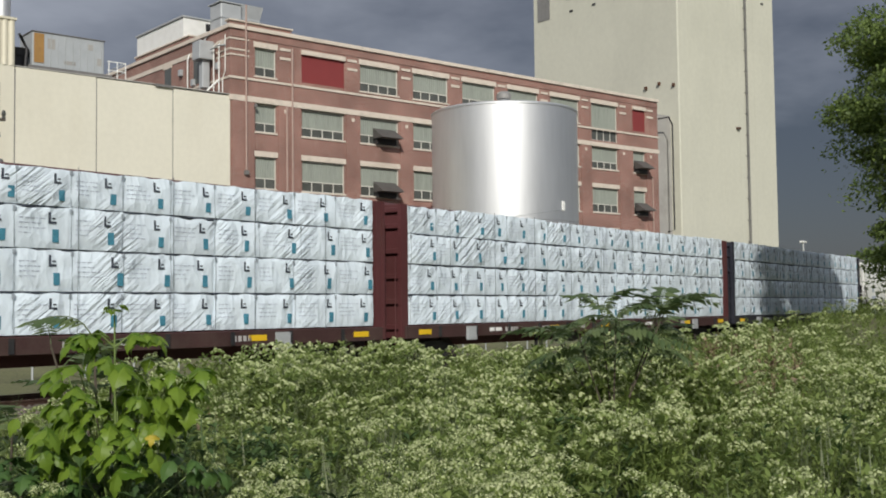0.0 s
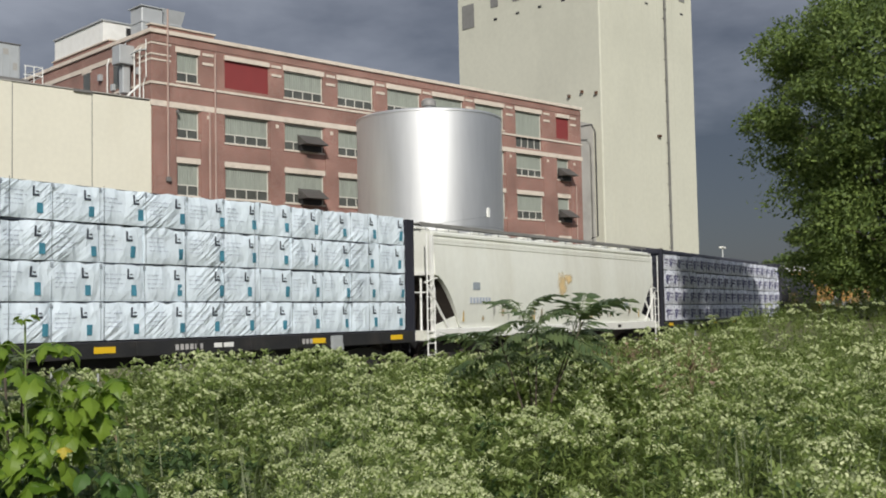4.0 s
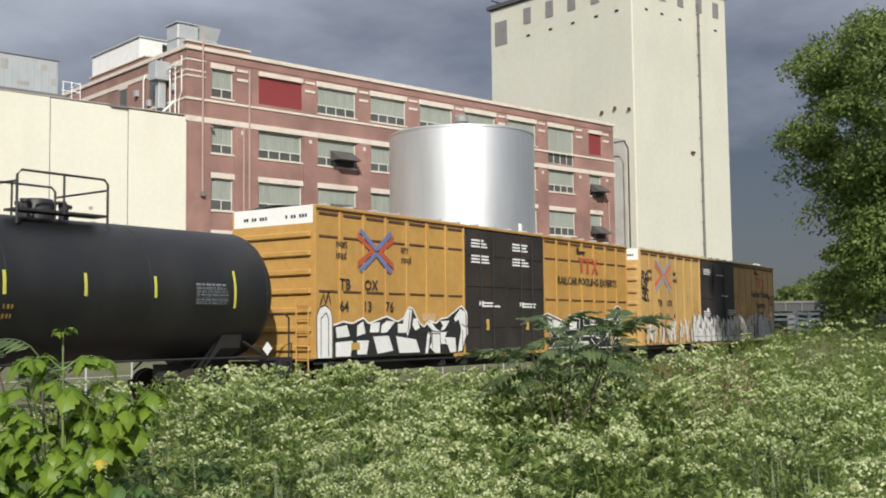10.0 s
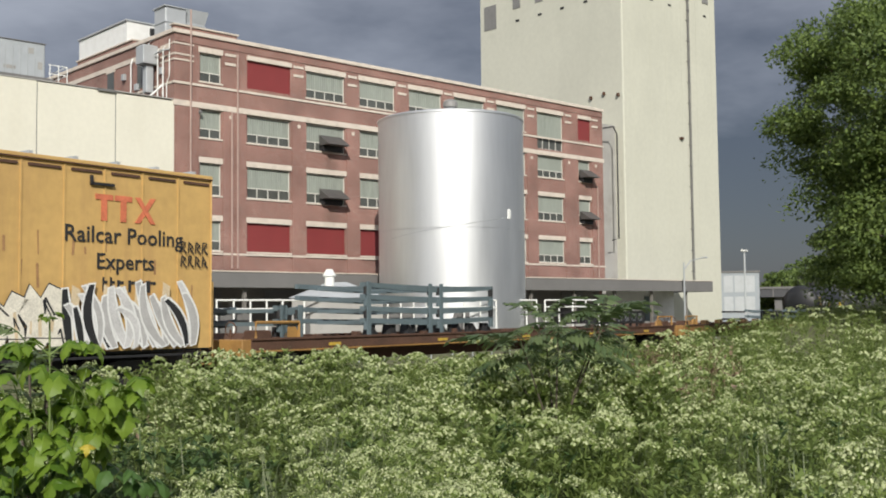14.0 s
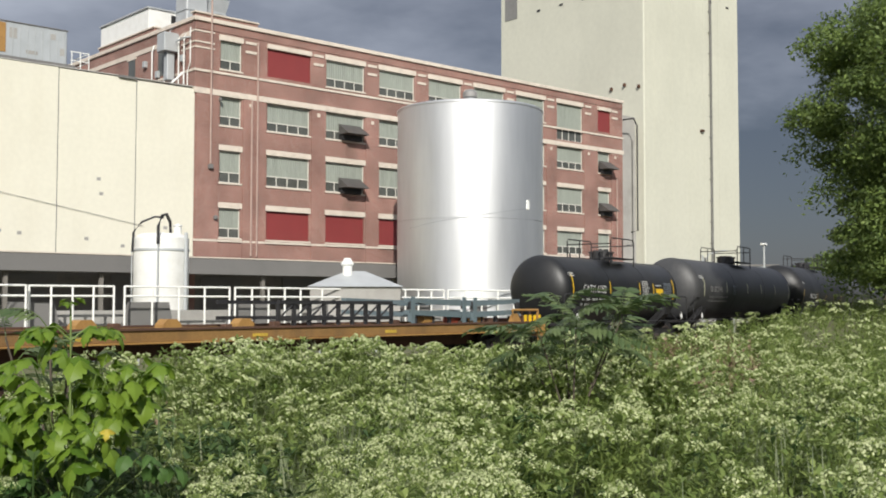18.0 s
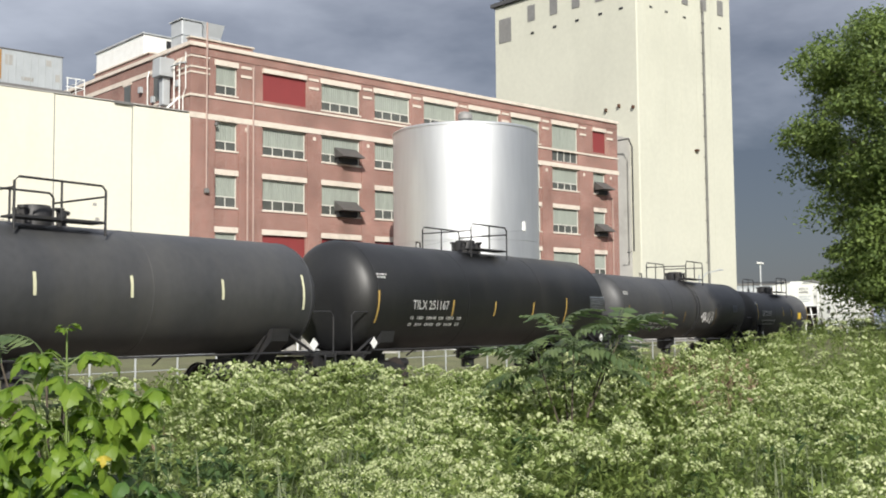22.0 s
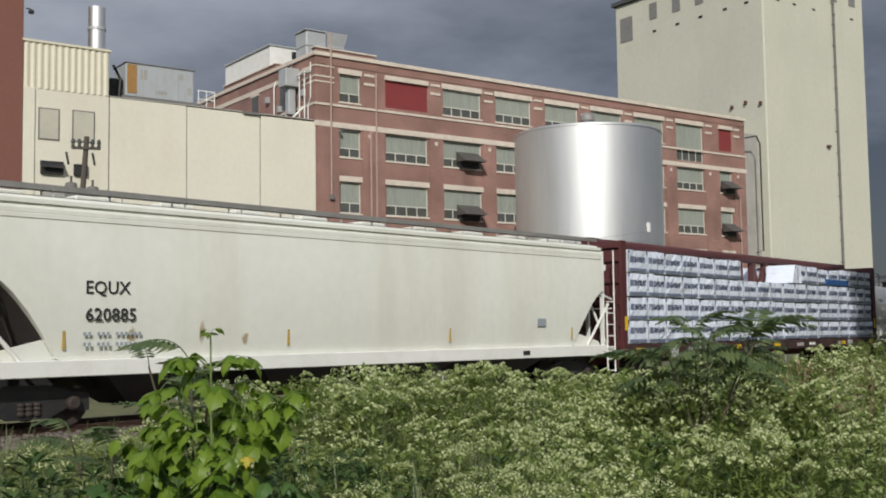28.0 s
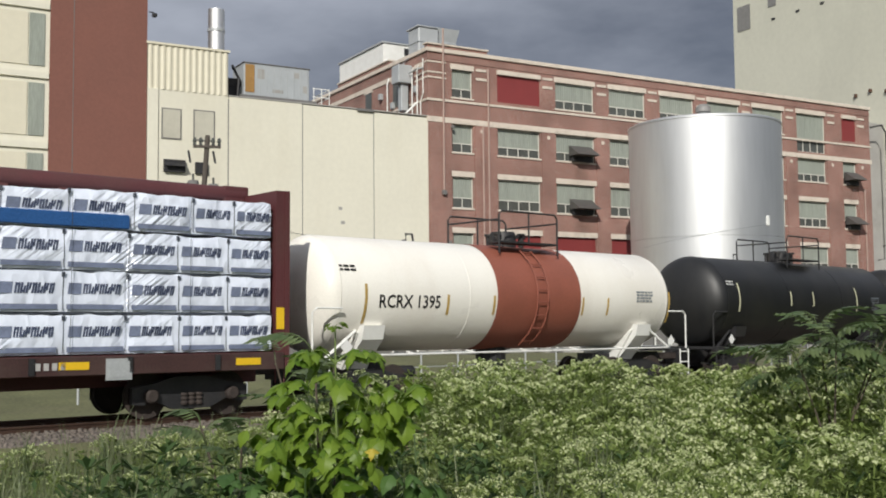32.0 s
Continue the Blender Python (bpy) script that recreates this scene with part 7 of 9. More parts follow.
        for q in range(26):
            wx = rng.choice((rng.uniform(d1 + 0.2, d1 + 2.4), rng.uniform(d1, h), rng.uniform(-h + 2, d0)))
            wz = rng.uniform(2.3, 3.6)
            paint_line(wash, [(wx, wz), (wx + rng.uniform(-0.03, 0.03), wz - rng.uniform(0.15, 0.6))], rng.uniform(0.02, 0.07), yy + 0.012)
        part("rust_streak", wash, RUSTWASH, c, "thin brown rust streaks")["kind"] = "stuff"
        scrib = Shape()
        for q in range(8):
            qx, qz = h - 0.95 + 0.21 * (q % 4), 3.25 - 0.32 * (q // 4)
            paint_line(scrib, [(qx, qz), (qx + 0.02, qz + 0.25), (qx + rng.uniform(0.1, 0.16), qz + rng.uniform(0.05, 0.25)), (qx + 0.05, qz + 0.1), (qx + 0.17, qz - 0.02)], 0.035, yy - 0.03)
        part("graffiti", scrib, SPRAY_BLACK, c, "small black sprayed scribble")["kind"] = "stuff"
    # sprayed shapes along the lower side
    y2 = -W - 0.052 if ribbed else -W - 0.10
    if ribbed:
        block_piece(c, d0 - 0.03, y2)
    for a, b, dark in spray:
        if dark:
            silver_piece(c, a, y2)
            continue
        def stroke(o, xa, za, xb, zb2, t, mat, lift, bow=None):
            """One swept stroke of paint, bowed to a side and swelling in the middle."""
            dx, dz = xb - xa, zb2 - za
            n = max(0.01, math.hypot(dx, dz))
            ux, uz = -dz / n, dx / n
            k = rng.uniform(-0.22, 0.22) * n if bow is None else bow
            one, two = [], []
            for m in range(7):
                f = m / 6
                cx, cz = xa + dx * f + ux * k * 4 * f * (1 - f), za + dz * f + uz * k * 4 * f * (1 - f)
                g = t / 2 * (0.7 + 0.45 * math.sin(math.pi * f))
                one.append((cx + ux * g, max(zb - 0.02, cz + uz * g)))
                two.append((cx - ux * g, max(zb - 0.02, cz - uz * g)))
            sh = Shape()
            for (px, pz), (rx2, rz) in zip(one, two):
                sh.v += [(px, y2 - lift, pz), (rx2, y2 - lift, rz)]
            sh.f += [(2 * m, 2 * m + 1, 2 * m + 3, 2 * m + 2) for m in range(6)]
            return part("letter_stroke", sh, mat, o)
        x = a
        while x < b:
            w = rng.uniform(0.75, 1.1)
            top = rng.uniform(2.2, 2.55) + (0.45 if x + w > b - 0.3 and ribbed else 0)
            lo = zb + 0.06
            if not ribbed and a < -6:
                top = min(top, 2.02)
            if -6 < a < 2 or (a > 2 and x < a + 1.9):
                w = rng.uniform(0.8, 1.05)
                top = min(top, 2.42)
                g = [rng.uniform(-0.1, 0.1) for _ in range(8)]
                face = [(x + 0.02, lo), (x + w * 0.45 + g[0], lo + 0.02), (x + w * 0.55 + g[0], lo + 0.25 + g[1]), (x + w * 0.7, lo), (x + w * 1.02, lo + 0.03), (x + w + g[2], lo + 0.5 + g[3]), (x + w * 0.8 + g[4] * 0.5, lo + 0.72), (x + w * 0.98 + g[5], top - 0.12),
                        (x + w * 0.6 + g[6], top + 0.04), (x + w * 0.42 + g[6], top - 0.25 - abs(g[7])), (x + 0.12 + g[7], top + 0.02), (x - 0.05 + g[1], lo + 0.75), (x + 0.08, lo + 0.5)]
                back = part("graffiti_letter", Shape().prism(grow(face, 0.035), y2 - 0.004, y2), SPRAY_BLACK, c, "sprayed pale graffiti letter outlined in black")
                part("letter_face", Shape().prism(face, y2 - 0.007, y2 - 0.004), SPRAY_CHALK if a > 2 else (SPRAY_WHITE, SPRAY_SILVER, SPRAY_WHITE)[int(rng.uniform(0, 3))], back)
                ln, wash = Shape(), Shape()
                for m in range(3):
                    px, pz = x + w * rng.uniform(0.1, 0.8), lo + (top - lo) * rng.uniform(0.2, 0.7)
                    paint_line(ln, [(px, pz), (px + rng.uniform(-0.1, 0.3), pz + rng.uniform(0.1, 0.3)), (px + rng.uniform(0.0, 0.35), pz + rng.uniform(-0.25, 0.1))], rng.uniform(0.02, 0.045), y2 - 0.010 - 0.0004 * m)
                    px = x + w * rng.uniform(0.1, 0.85)
                    paint_line(wash, [(px, lo + rng.uniform(0.02, 0.4)), (px + rng.uniform(-0.08, 0.08), lo + rng.uniform(0.5, 1.0))], rng.uniform(0.04, 0.11), y2 - 0.0085 - 0.0003 * m)
                paint_line(ln, [(x, lo + 0.27), (x + w, lo + 0.24)], 0.02, y2 - 0.012)
                part("letter_line", ln, SPRAY_BLACK, back)["kind"] = "stuff"
                part("letter_wash", wash, SPRAY_GREY if a < 2 else SPRAY_CREAM, back)["kind"] = "stuff"
            else:
                back = part("graffiti_letter", Shape().prism([(x, lo), (x + 0.2, lo), (x + 0.32, top), (x + 0.12, top + 0.1)], y2 - 0.004, y2), SPRAY_CREAM, c, "sprayed pale graffiti letter")
                top += 0.2
                for q in range(6):
                    xa = x + w * (q + 0.4) / 6
                    if a > 2:
                        k0, k1, t0 = rng.uniform(0.0, 0.3), rng.uniform(-0.45, -0.1), rng.uniform(0.12, 0.2)
                        zt = top - rng.uniform(0, 0.6)
                        bow = rng.uniform(-0.3, 0.3)
                        stroke(back, xa + k0, lo, xa + k1, zt, t0 + 0.09, SPRAY_WHITE, 0.006 + 0.002 * q, bow)
                        stroke(back, xa + k0, lo + 0.03, xa + k1, zt - 0.04, t0, rng.choice((SPRAY_GREY, SPRAY_SILVER, SPRAY_GREY, SPRAY_BLACK)), 0.0072 + 0.002 * q, bow)
                        continue
                    stroke(back, xa + rng.uniform(-0.1, 0.1), lo + rng.uniform(0, 0.4), xa + rng.uniform(-0.15, 0.25), top - rng.uniform(0, 0.5), rng.uniform(0.1, 0.2), rng.choice((SPRAY_WHITE, SPRAY_WHITE, SPRAY_CREAM, SPRAY_CREAM, SPRAY_BROWN) if a < 2 else (SPRAY_WHITE, SPRAY_WHITE, SPRAY_WHITE, PRINT_GREY)), 0.008 + 0.001 * q)
            x += w * 0.97
    if not ribbed:
        tag = Shape()
        for q in range(9):
            qx, qz = -h + 0.12 + 0.4 * (q % 3) / 2, 2.95 + 0.42 * (q // 3)
            tag.tube([(qx, y2 + 0.07, qz), (qx + rng.uniform(-0.1, 0.2), y2 + 0.07, qz + 0.38), (qx + rng.uniform(0.15, 0.35), y2 + 0.07, qz + rng.uniform(0.1, 0.3)), (qx + rng.uniform(0.0, 0.2), y2 + 0.07, qz + 0.1), (qx + 0.35, y2 + 0.07, qz - 0.05)], 0.024, 4)
        part("graffiti", tag, SPRAY_BLACK, c, "black sprayed scribble")["kind"] = "stuff"
    part("placard", Shape().box(-h + 1.4, -h + 1.75, y2 - 0.03, y2 - 0.02, 1.25, 1.45), GOLDMARK, c)
    return c


def tankcar(x0, x1, zb, zt, paint, label, mark, mark_paint=None, stripes=YELLOWMARK, platform=0.0, text_at=0.28, frame=BLACKSTEEL, panels=False, band=None, rails=BLACKSTEEL, size=0.42, marks=(), panel=(), low=0.0, ladder=0.0):
    c, h = start_car("tank_car", label, "rail car", x0, x1)
    R = (zt - zb) / 2
    zc = (zt + zb) / 2
    e = 0.42 * R
    L = h - 0.35
    body = L - e
    prof = [(0.0, -L)] + [(R * math.sin(radians(a)), -body - e * math.cos(radians(a))) for a in range(12, 90, 13)] + [(R, -body)]
    prof += [(R, -body + (2 * body) * k / 4) for k in range(1, 4)]
    prof += [(R, body)] + [(R * math.sin(radians(a)), body + e * math.cos(radians(a))) for a in range(78, 0, -13)] + [(0.0, L)]
    t = part("tank_shell", Shape().lathe(prof, 56, axis="x", at=(0, 0, zc)), paint, c, smooth=True)
    for x in (-body, -body / 3, body / 3, body):
        part("weld_seam", Shape().lathe([(R + 0.001, x - 0.02), (R + 0.008, x), (R + 0.001, x + 0.02)], 56, axis="x", at=(0, 0, zc)), paint, t)
    if band:
        a, b = band[0] - (x0 + x1) / 2, band[1] - (x0 + x1) / 2
        part("band", Shape().lathe([(R + 0.012, a), (R + 0.014, a + 0.02), (R + 0.014, b - 0.02), (R + 0.012, b)], 56, axis="x", at=(0, 0, zc)), REDTANK, t, "red oxide painted band", smooth=True)
        lad = Shape()
        for dx in (-0.2, 0.2):
            lad.tube([((a + b) / 2 + dx, -math.sqrt(max(0, (R + 0.1) ** 2 - (z - zc) ** 2)), z) for z in np.linspace(zb + 0.1, zt - 0.15, 9)], 0.02, 6)
        for z in np.linspace(zb + 0.2, zt - 0.2, 8):
            y = -math.sqrt((R + 0.1) ** 2 - (z - zc) ** 2)
            lad.tube([((a + b) / 2 - 0.2, y, z), ((a + b) / 2 + 0.2, y, z)], 0.016, 5)
        part("ladder", lad, REDTANK, c)
    if ladder:
        q = ladder - (x0 + x1) / 2
        lad = Shape()
        arc = [(-math.sqrt(max(0, (R + 0.08) ** 2 - (z - zc) ** 2)), z) for z in np.linspace(zb + 0.1, zt - 0.05, 10)]
        for dx in (-0.17, 0.17):
            lad.tube([(q + dx, y, z) for y, z in arc], 0.022, 6)
        for y, z in arc[1:]:
            lad.tube([(q - 0.17, y, z), (q + 0.17, y, z)], 0.016, 5)
        part("ladder", lad, frame, c, "curved black side ladder")
        rq = random.Random(5)
        scr = Shape()
        for m in range(4):
            pts = [(q + 0.75 + 0.42 * m + rq.uniform(-0.12, 0.3), 1.9 + rq.uniform(-0.05, 0.55)) for _ in range(6)]
            scr.tube([(px, -math.sqrt((R + 0.02) ** 2 - (pz - zc) ** 2), pz) for px, pz in pts], 0.014, 4)
        part("graffiti", scr, SPRAY_GREY, c, "thin grey sprayed scribble")["kind"] = "stuff"
    # underframe and saddles
    for s in (-1, 1):
        part("saddle", Shape().prism([(-0.55, 0.82), (0.55, 0.82), (1.22, zb + 0.3), (1.3, zb + 0.62), (-1.3, zb + 0.62), (-1.22, zb + 0.3)], s * (h - 1.9) - 0.3, s * (h - 1.9) + 0.3, "x"), rails, c)
        for dx in (-0.34, 0.34):
            part("saddle_web", Shape().prism([(-0.5, 0.8), (0.5, 0.8), (1.12, zb + 0.45), (-1.12, zb + 0.45)], s * (h - 1.9) + dx - 0.03, s * (h - 1.9) + dx + 0.03, "x"), rails, c)
        part("brake_cylinder", Shape().lathe([(0.0, -0.3), (0.15, -0.28), (0.15, 0.22), (0.06, 0.3), (0.0, 0.32)], 14, axis="x", at=(s * (h - 3.3), -0.65, 0.72)), frame, c, smooth=True)
        part("brake_pipe", Shape().tube([(s * (h - 3.0), -0.7, 0.6), (s * (h - 1.2), -0.85, 0.55), (s * (h - 0.2), -0.9, 0.62)], 0.025, 6), frame, c)
        part("stub_sill", Shape().box(min(s * h, s * (h - 3.0)), max(s * h, s * (h - 3.0)), -0.3, 0.3, 0.62, 1.0), frame, c)
        part("end_platform", Shape().box(min(s * h, s * (h - 0.9)), max(s * h, s * (h - 0.9)), -1.45, 1.45, 1.05, 1.12), frame, c)
        xr = s * (h - 0.1)
        part("end_handrail", Shape().tube([(xr, -1.42, 1.1), (xr, -1.42, 2.1), (xr - s * 0.12, -1.42, 2.2), (xr - s * 0.8, -1.42, 2.2)], 0.025, 6), rails, c)
        lad = Shape()
        for dx in (0.1, 0.5):
            lad.tube([(s * (h - dx), -1.5, 0.35), (s * (h - dx), -1.5, 1.1)], 0.02, 6)
        for z in (0.4, 0.72, 1.02):
            lad.tube([(s * (h - 0.1), -1.5, z), (s * (h - 0.5), -1.5, z)], 0.02, 6)
        part("step", lad, rails, c)
        part("brace", Shape().tube([(s * (h - 0.6), -1.2, 1.1), (s * (h - 1.5), -1.1, zb + 0.5)], 0.04, 6), rails, c)
        part("placard", Shape().add([(s * (h - 0.95) - 0.17, -1.52, 1.35), (s * (h - 0.95), -1.52, 1.18), (s * (h - 0.95) + 0.17, -1.52, 1.35), (s * (h - 0.95), -1.52, 1.52)], [(0, 1, 2, 3)]), WHITEMARK, c, "white diamond placard")
    part("running_rail", Shape().tube([(-h + 1.0, -1.42, 1.15), (h - 1.0, -1.42, 1.15)], 0.025, 6), rails, c)
    for k in range(5):
        x = -h + 3 + (2 * h - 6) * k / 4
        part("rail_bracket", Shape().tube([(x, -1.42, 1.15), (x, -1.1, 0.95 if zb < 1.2 else zb)], 0.025, 6), rails, c)
    part("outlet", Shape().lathe([(0.22, 0.45), (0.22, 0.7), (0.4, 0.75), (0.4, zb + 0.15)], 16), frame, c)
    # top platform, dome and rails
    if platform:
        px = platform - (x0 + x1) / 2
        def part_up(name, shape, mat, label="", smooth=False):
            return part(name, shape, mat, c, label, smooth, at=pose(px, 0, 0))
        part_up("manway_dome", Shape().lathe([(0.0, zt + 0.42), (0.32, zt + 0.40), (0.36, zt + 0.32), (0.36, zt - 0.15)], 20), frame, smooth=True)
        part_up("top_platform", Shape().box(-1.1, 1.1, -1.0, -0.5, zt + 0.02, zt + 0.07).box(-1.1, 1.1, 0.5, 1.0, zt + 0.02, zt + 0.07), frame)
        g = Shape()
        for y in (-0.98, 0.98):
            g.tube([(-1.1, y, zt - 0.25), (-1.1, y, zt + 0.75), (-1.0, y, zt + 0.85), (1.0, y, zt + 0.85), (1.1, y, zt + 0.75), (1.1, y, zt - 0.25)], 0.028, 6)
            g.tube([(0, y, zt), (0, y, zt + 0.85)], 0.025, 6)
        for x in (-1.1, 1.1):
            g.tube([(x, -0.98, zt + 0.62), (x, 0.98, zt + 0.62)], 0.025, 6)
        part_up("top_railing", g, BLACKSTEEL, "thin pipe guard rail")
        for dx, dy in ((-0.45, -0.25), (0.4, -0.3), (-0.2, 0.35)):
            part_up("valve", Shape().tube([(dx, dy, zt - 0.05), (dx, dy, zt + 0.3)], 0.06, 8).lathe([(0.0, zt + 0.3), (0.11, zt + 0.3), (0.11, zt + 0.36), (0.0, zt + 0.36)], 10, at=(dx, dy, 0)), frame)
        part_up("valve", Shape().tube([(0.7, 0, zt - 0.1), (0.7, 0, zt + 0.35)], 0.08, 10).tube([(0.55, 0.0, zt + 0.3), (0.85, 0.0, zt + 0.3)], 0.05, 8), frame)
        part("lift_lug", Shape().tube([(-2.9, 0, zt - 0.05), (-2.9, 0, zt + 0.18), (-2.7, 0, zt + 0.18), (-2.65, 0, zt - 0.05)], 0.03, 6), frame, c)
    y0 = -R - 0.012
    if stripes:
        for i, sx in enumerate(marks):
            x = sx - (x0 + x1) / 2
            hz = 0.45 if i in (0, len(marks) - 1) else 0.24
            pts = [(math.sqrt(max(0.0, (R + 0.008) ** 2 - dz * dz)), dz) for dz in np.linspace(-hz, hz, 7)]
            sh = Shape()
            for y, dz in pts:
                sh.v += [(x - 0.038, -y, zc + 0.1 - low + dz), (x + 0.038, -y, zc + 0.1 - low + dz)]
            for k in range(len(sh.v)):
                vx, vy, vz = sh.v[k]
                sh.v[k] = (vx, -math.sqrt(max(0.0, (R + 0.012) ** 2 - (vz - zc) ** 2)), vz)
            sh.f += [(2 * k, 2 * k + 1, 2 * k + 3, 2 * k + 2) for k in range(6)]
            part("reflector", sh, stripes, c, "vertical reflective stripe")
    def bent(me):
        """Lays flat lettering on the round shell."""
        for v in me.vertices:
            dz = v.co.z - zc
            v.co.y = -math.sqrt(max(0.01, (R + 0.014) ** 2 - dz * dz))
    if mark:
        col = mark_paint or WHITEMARK
        tx = -h + text_at * 2 * h
        o = lettering("reporting_mark", mark, size, col, c, tx, -R, zc - 0.12 - low * 0.6, 0.92)
        bent(o.data)
        st = Shape()
        for k in range(0 if paint is WHITETANK else 2):
            xx = tx
            for w in (0.2, 0.35, 0.5, 0.25, 0.45, 0.25):
                for m in range(max(2, round(w / 0.085))):
                    st.box(xx + 0.085 * m, xx + 0.085 * m + (0.055 if (m + k) % 3 else 0.035), -R - 0.02, -R, zc - 0.42 - low * 0.6 - 0.19 * k, zc - 0.33 - low * 0.6 - 0.19 * k)
                xx += w + 0.13
        if st.v:
            o = part("stencil", st, col, c)
            o["kind"] = "stuff"
            bent(o.data)
    def plate(name, a, b, z0, z1, mat, text=""):
        sh = Shape()
        for k in range(9):
            z = z0 + (z1 - z0) * k / 8
            sh.v += [(a, 0, z), (b, 0, z)]
        sh.f += [(2 * k, 2 * k + 1, 2 * k + 3, 2 * k + 2) for k in range(8)]
        o = part(name, sh, mat, c, text)
        bent(o.data)
    def block(a, b, z1, rows, mat, ragged=0.25):
        """Rows of small stencilled writing."""
        sh = Shape()
        q = random.Random(int(a * 100) + rows)
        for k in range(rows):
            xx, z = a, z1 - 0.085 * k
            end = b - q.uniform(0, ragged) * (b - a)
            while xx < end - 0.05:
                w = q.uniform(0.06, 0.2)
                sh.box(xx, min(end, xx + w), -R - 0.02, -R, z - 0.05, z)
                xx += w + 0.03
        o = part("stencil", sh, mat, c, "small stencilled writing")
        o["kind"] = "stuff"
        bent(o.data)
    if panel:
        a, b = panel[0] - (x0 + x1) / 2, panel[1] - (x0 + x1) / 2
        plate("warning_panel", a, b, zc - 0.28, zc + 0.12, YELLOWMARK if panels else BLACKMARK, "yellow warning panel" if panels else "")
        if panels:
            if paint is BLACKTANK:
                block(a - 1.4, a - 0.6, zc + 0.42, 10, WHITEMARK)
                block(a, b, zc + 0.28, 1, WHITEMARK)
                block(b + 0.12, b + 0.95, zc + 0.38, 8, PRINT_GREY, 0.05)
            else:
                plate("worn_panel", a - 1.3, a - 0.62, zc - 0.66, zc + 0.02, DUSTPANEL, "dusty grey worn label")
                block(a - 1.32, a - 0.5, zc - 0.7, 2, DUSTPANEL, 0.05)
                block(b + 0.06, b + 0.5, zc - 0.16, 1, WHITEMARK, 0.0)
                block(b + 0.55, b + 1.3, zc + 0.2, 7, DUSTPANEL, 0.1)
        else:
            block(a, b, zc + 0.22, 6, PRINT_GREY, 0.05)
    else:
        block(h * 0.66, h * 0.66 + 0.8, zc + 0.2, 4, PRINT_GREY)
    # small mark high on the rounded shoulder
    block(-body + 0.02, -body + 0.55, zc + 0.62, 2, WHITEMARK if paint is not WHITETANK else BLACKMARK)
    return c


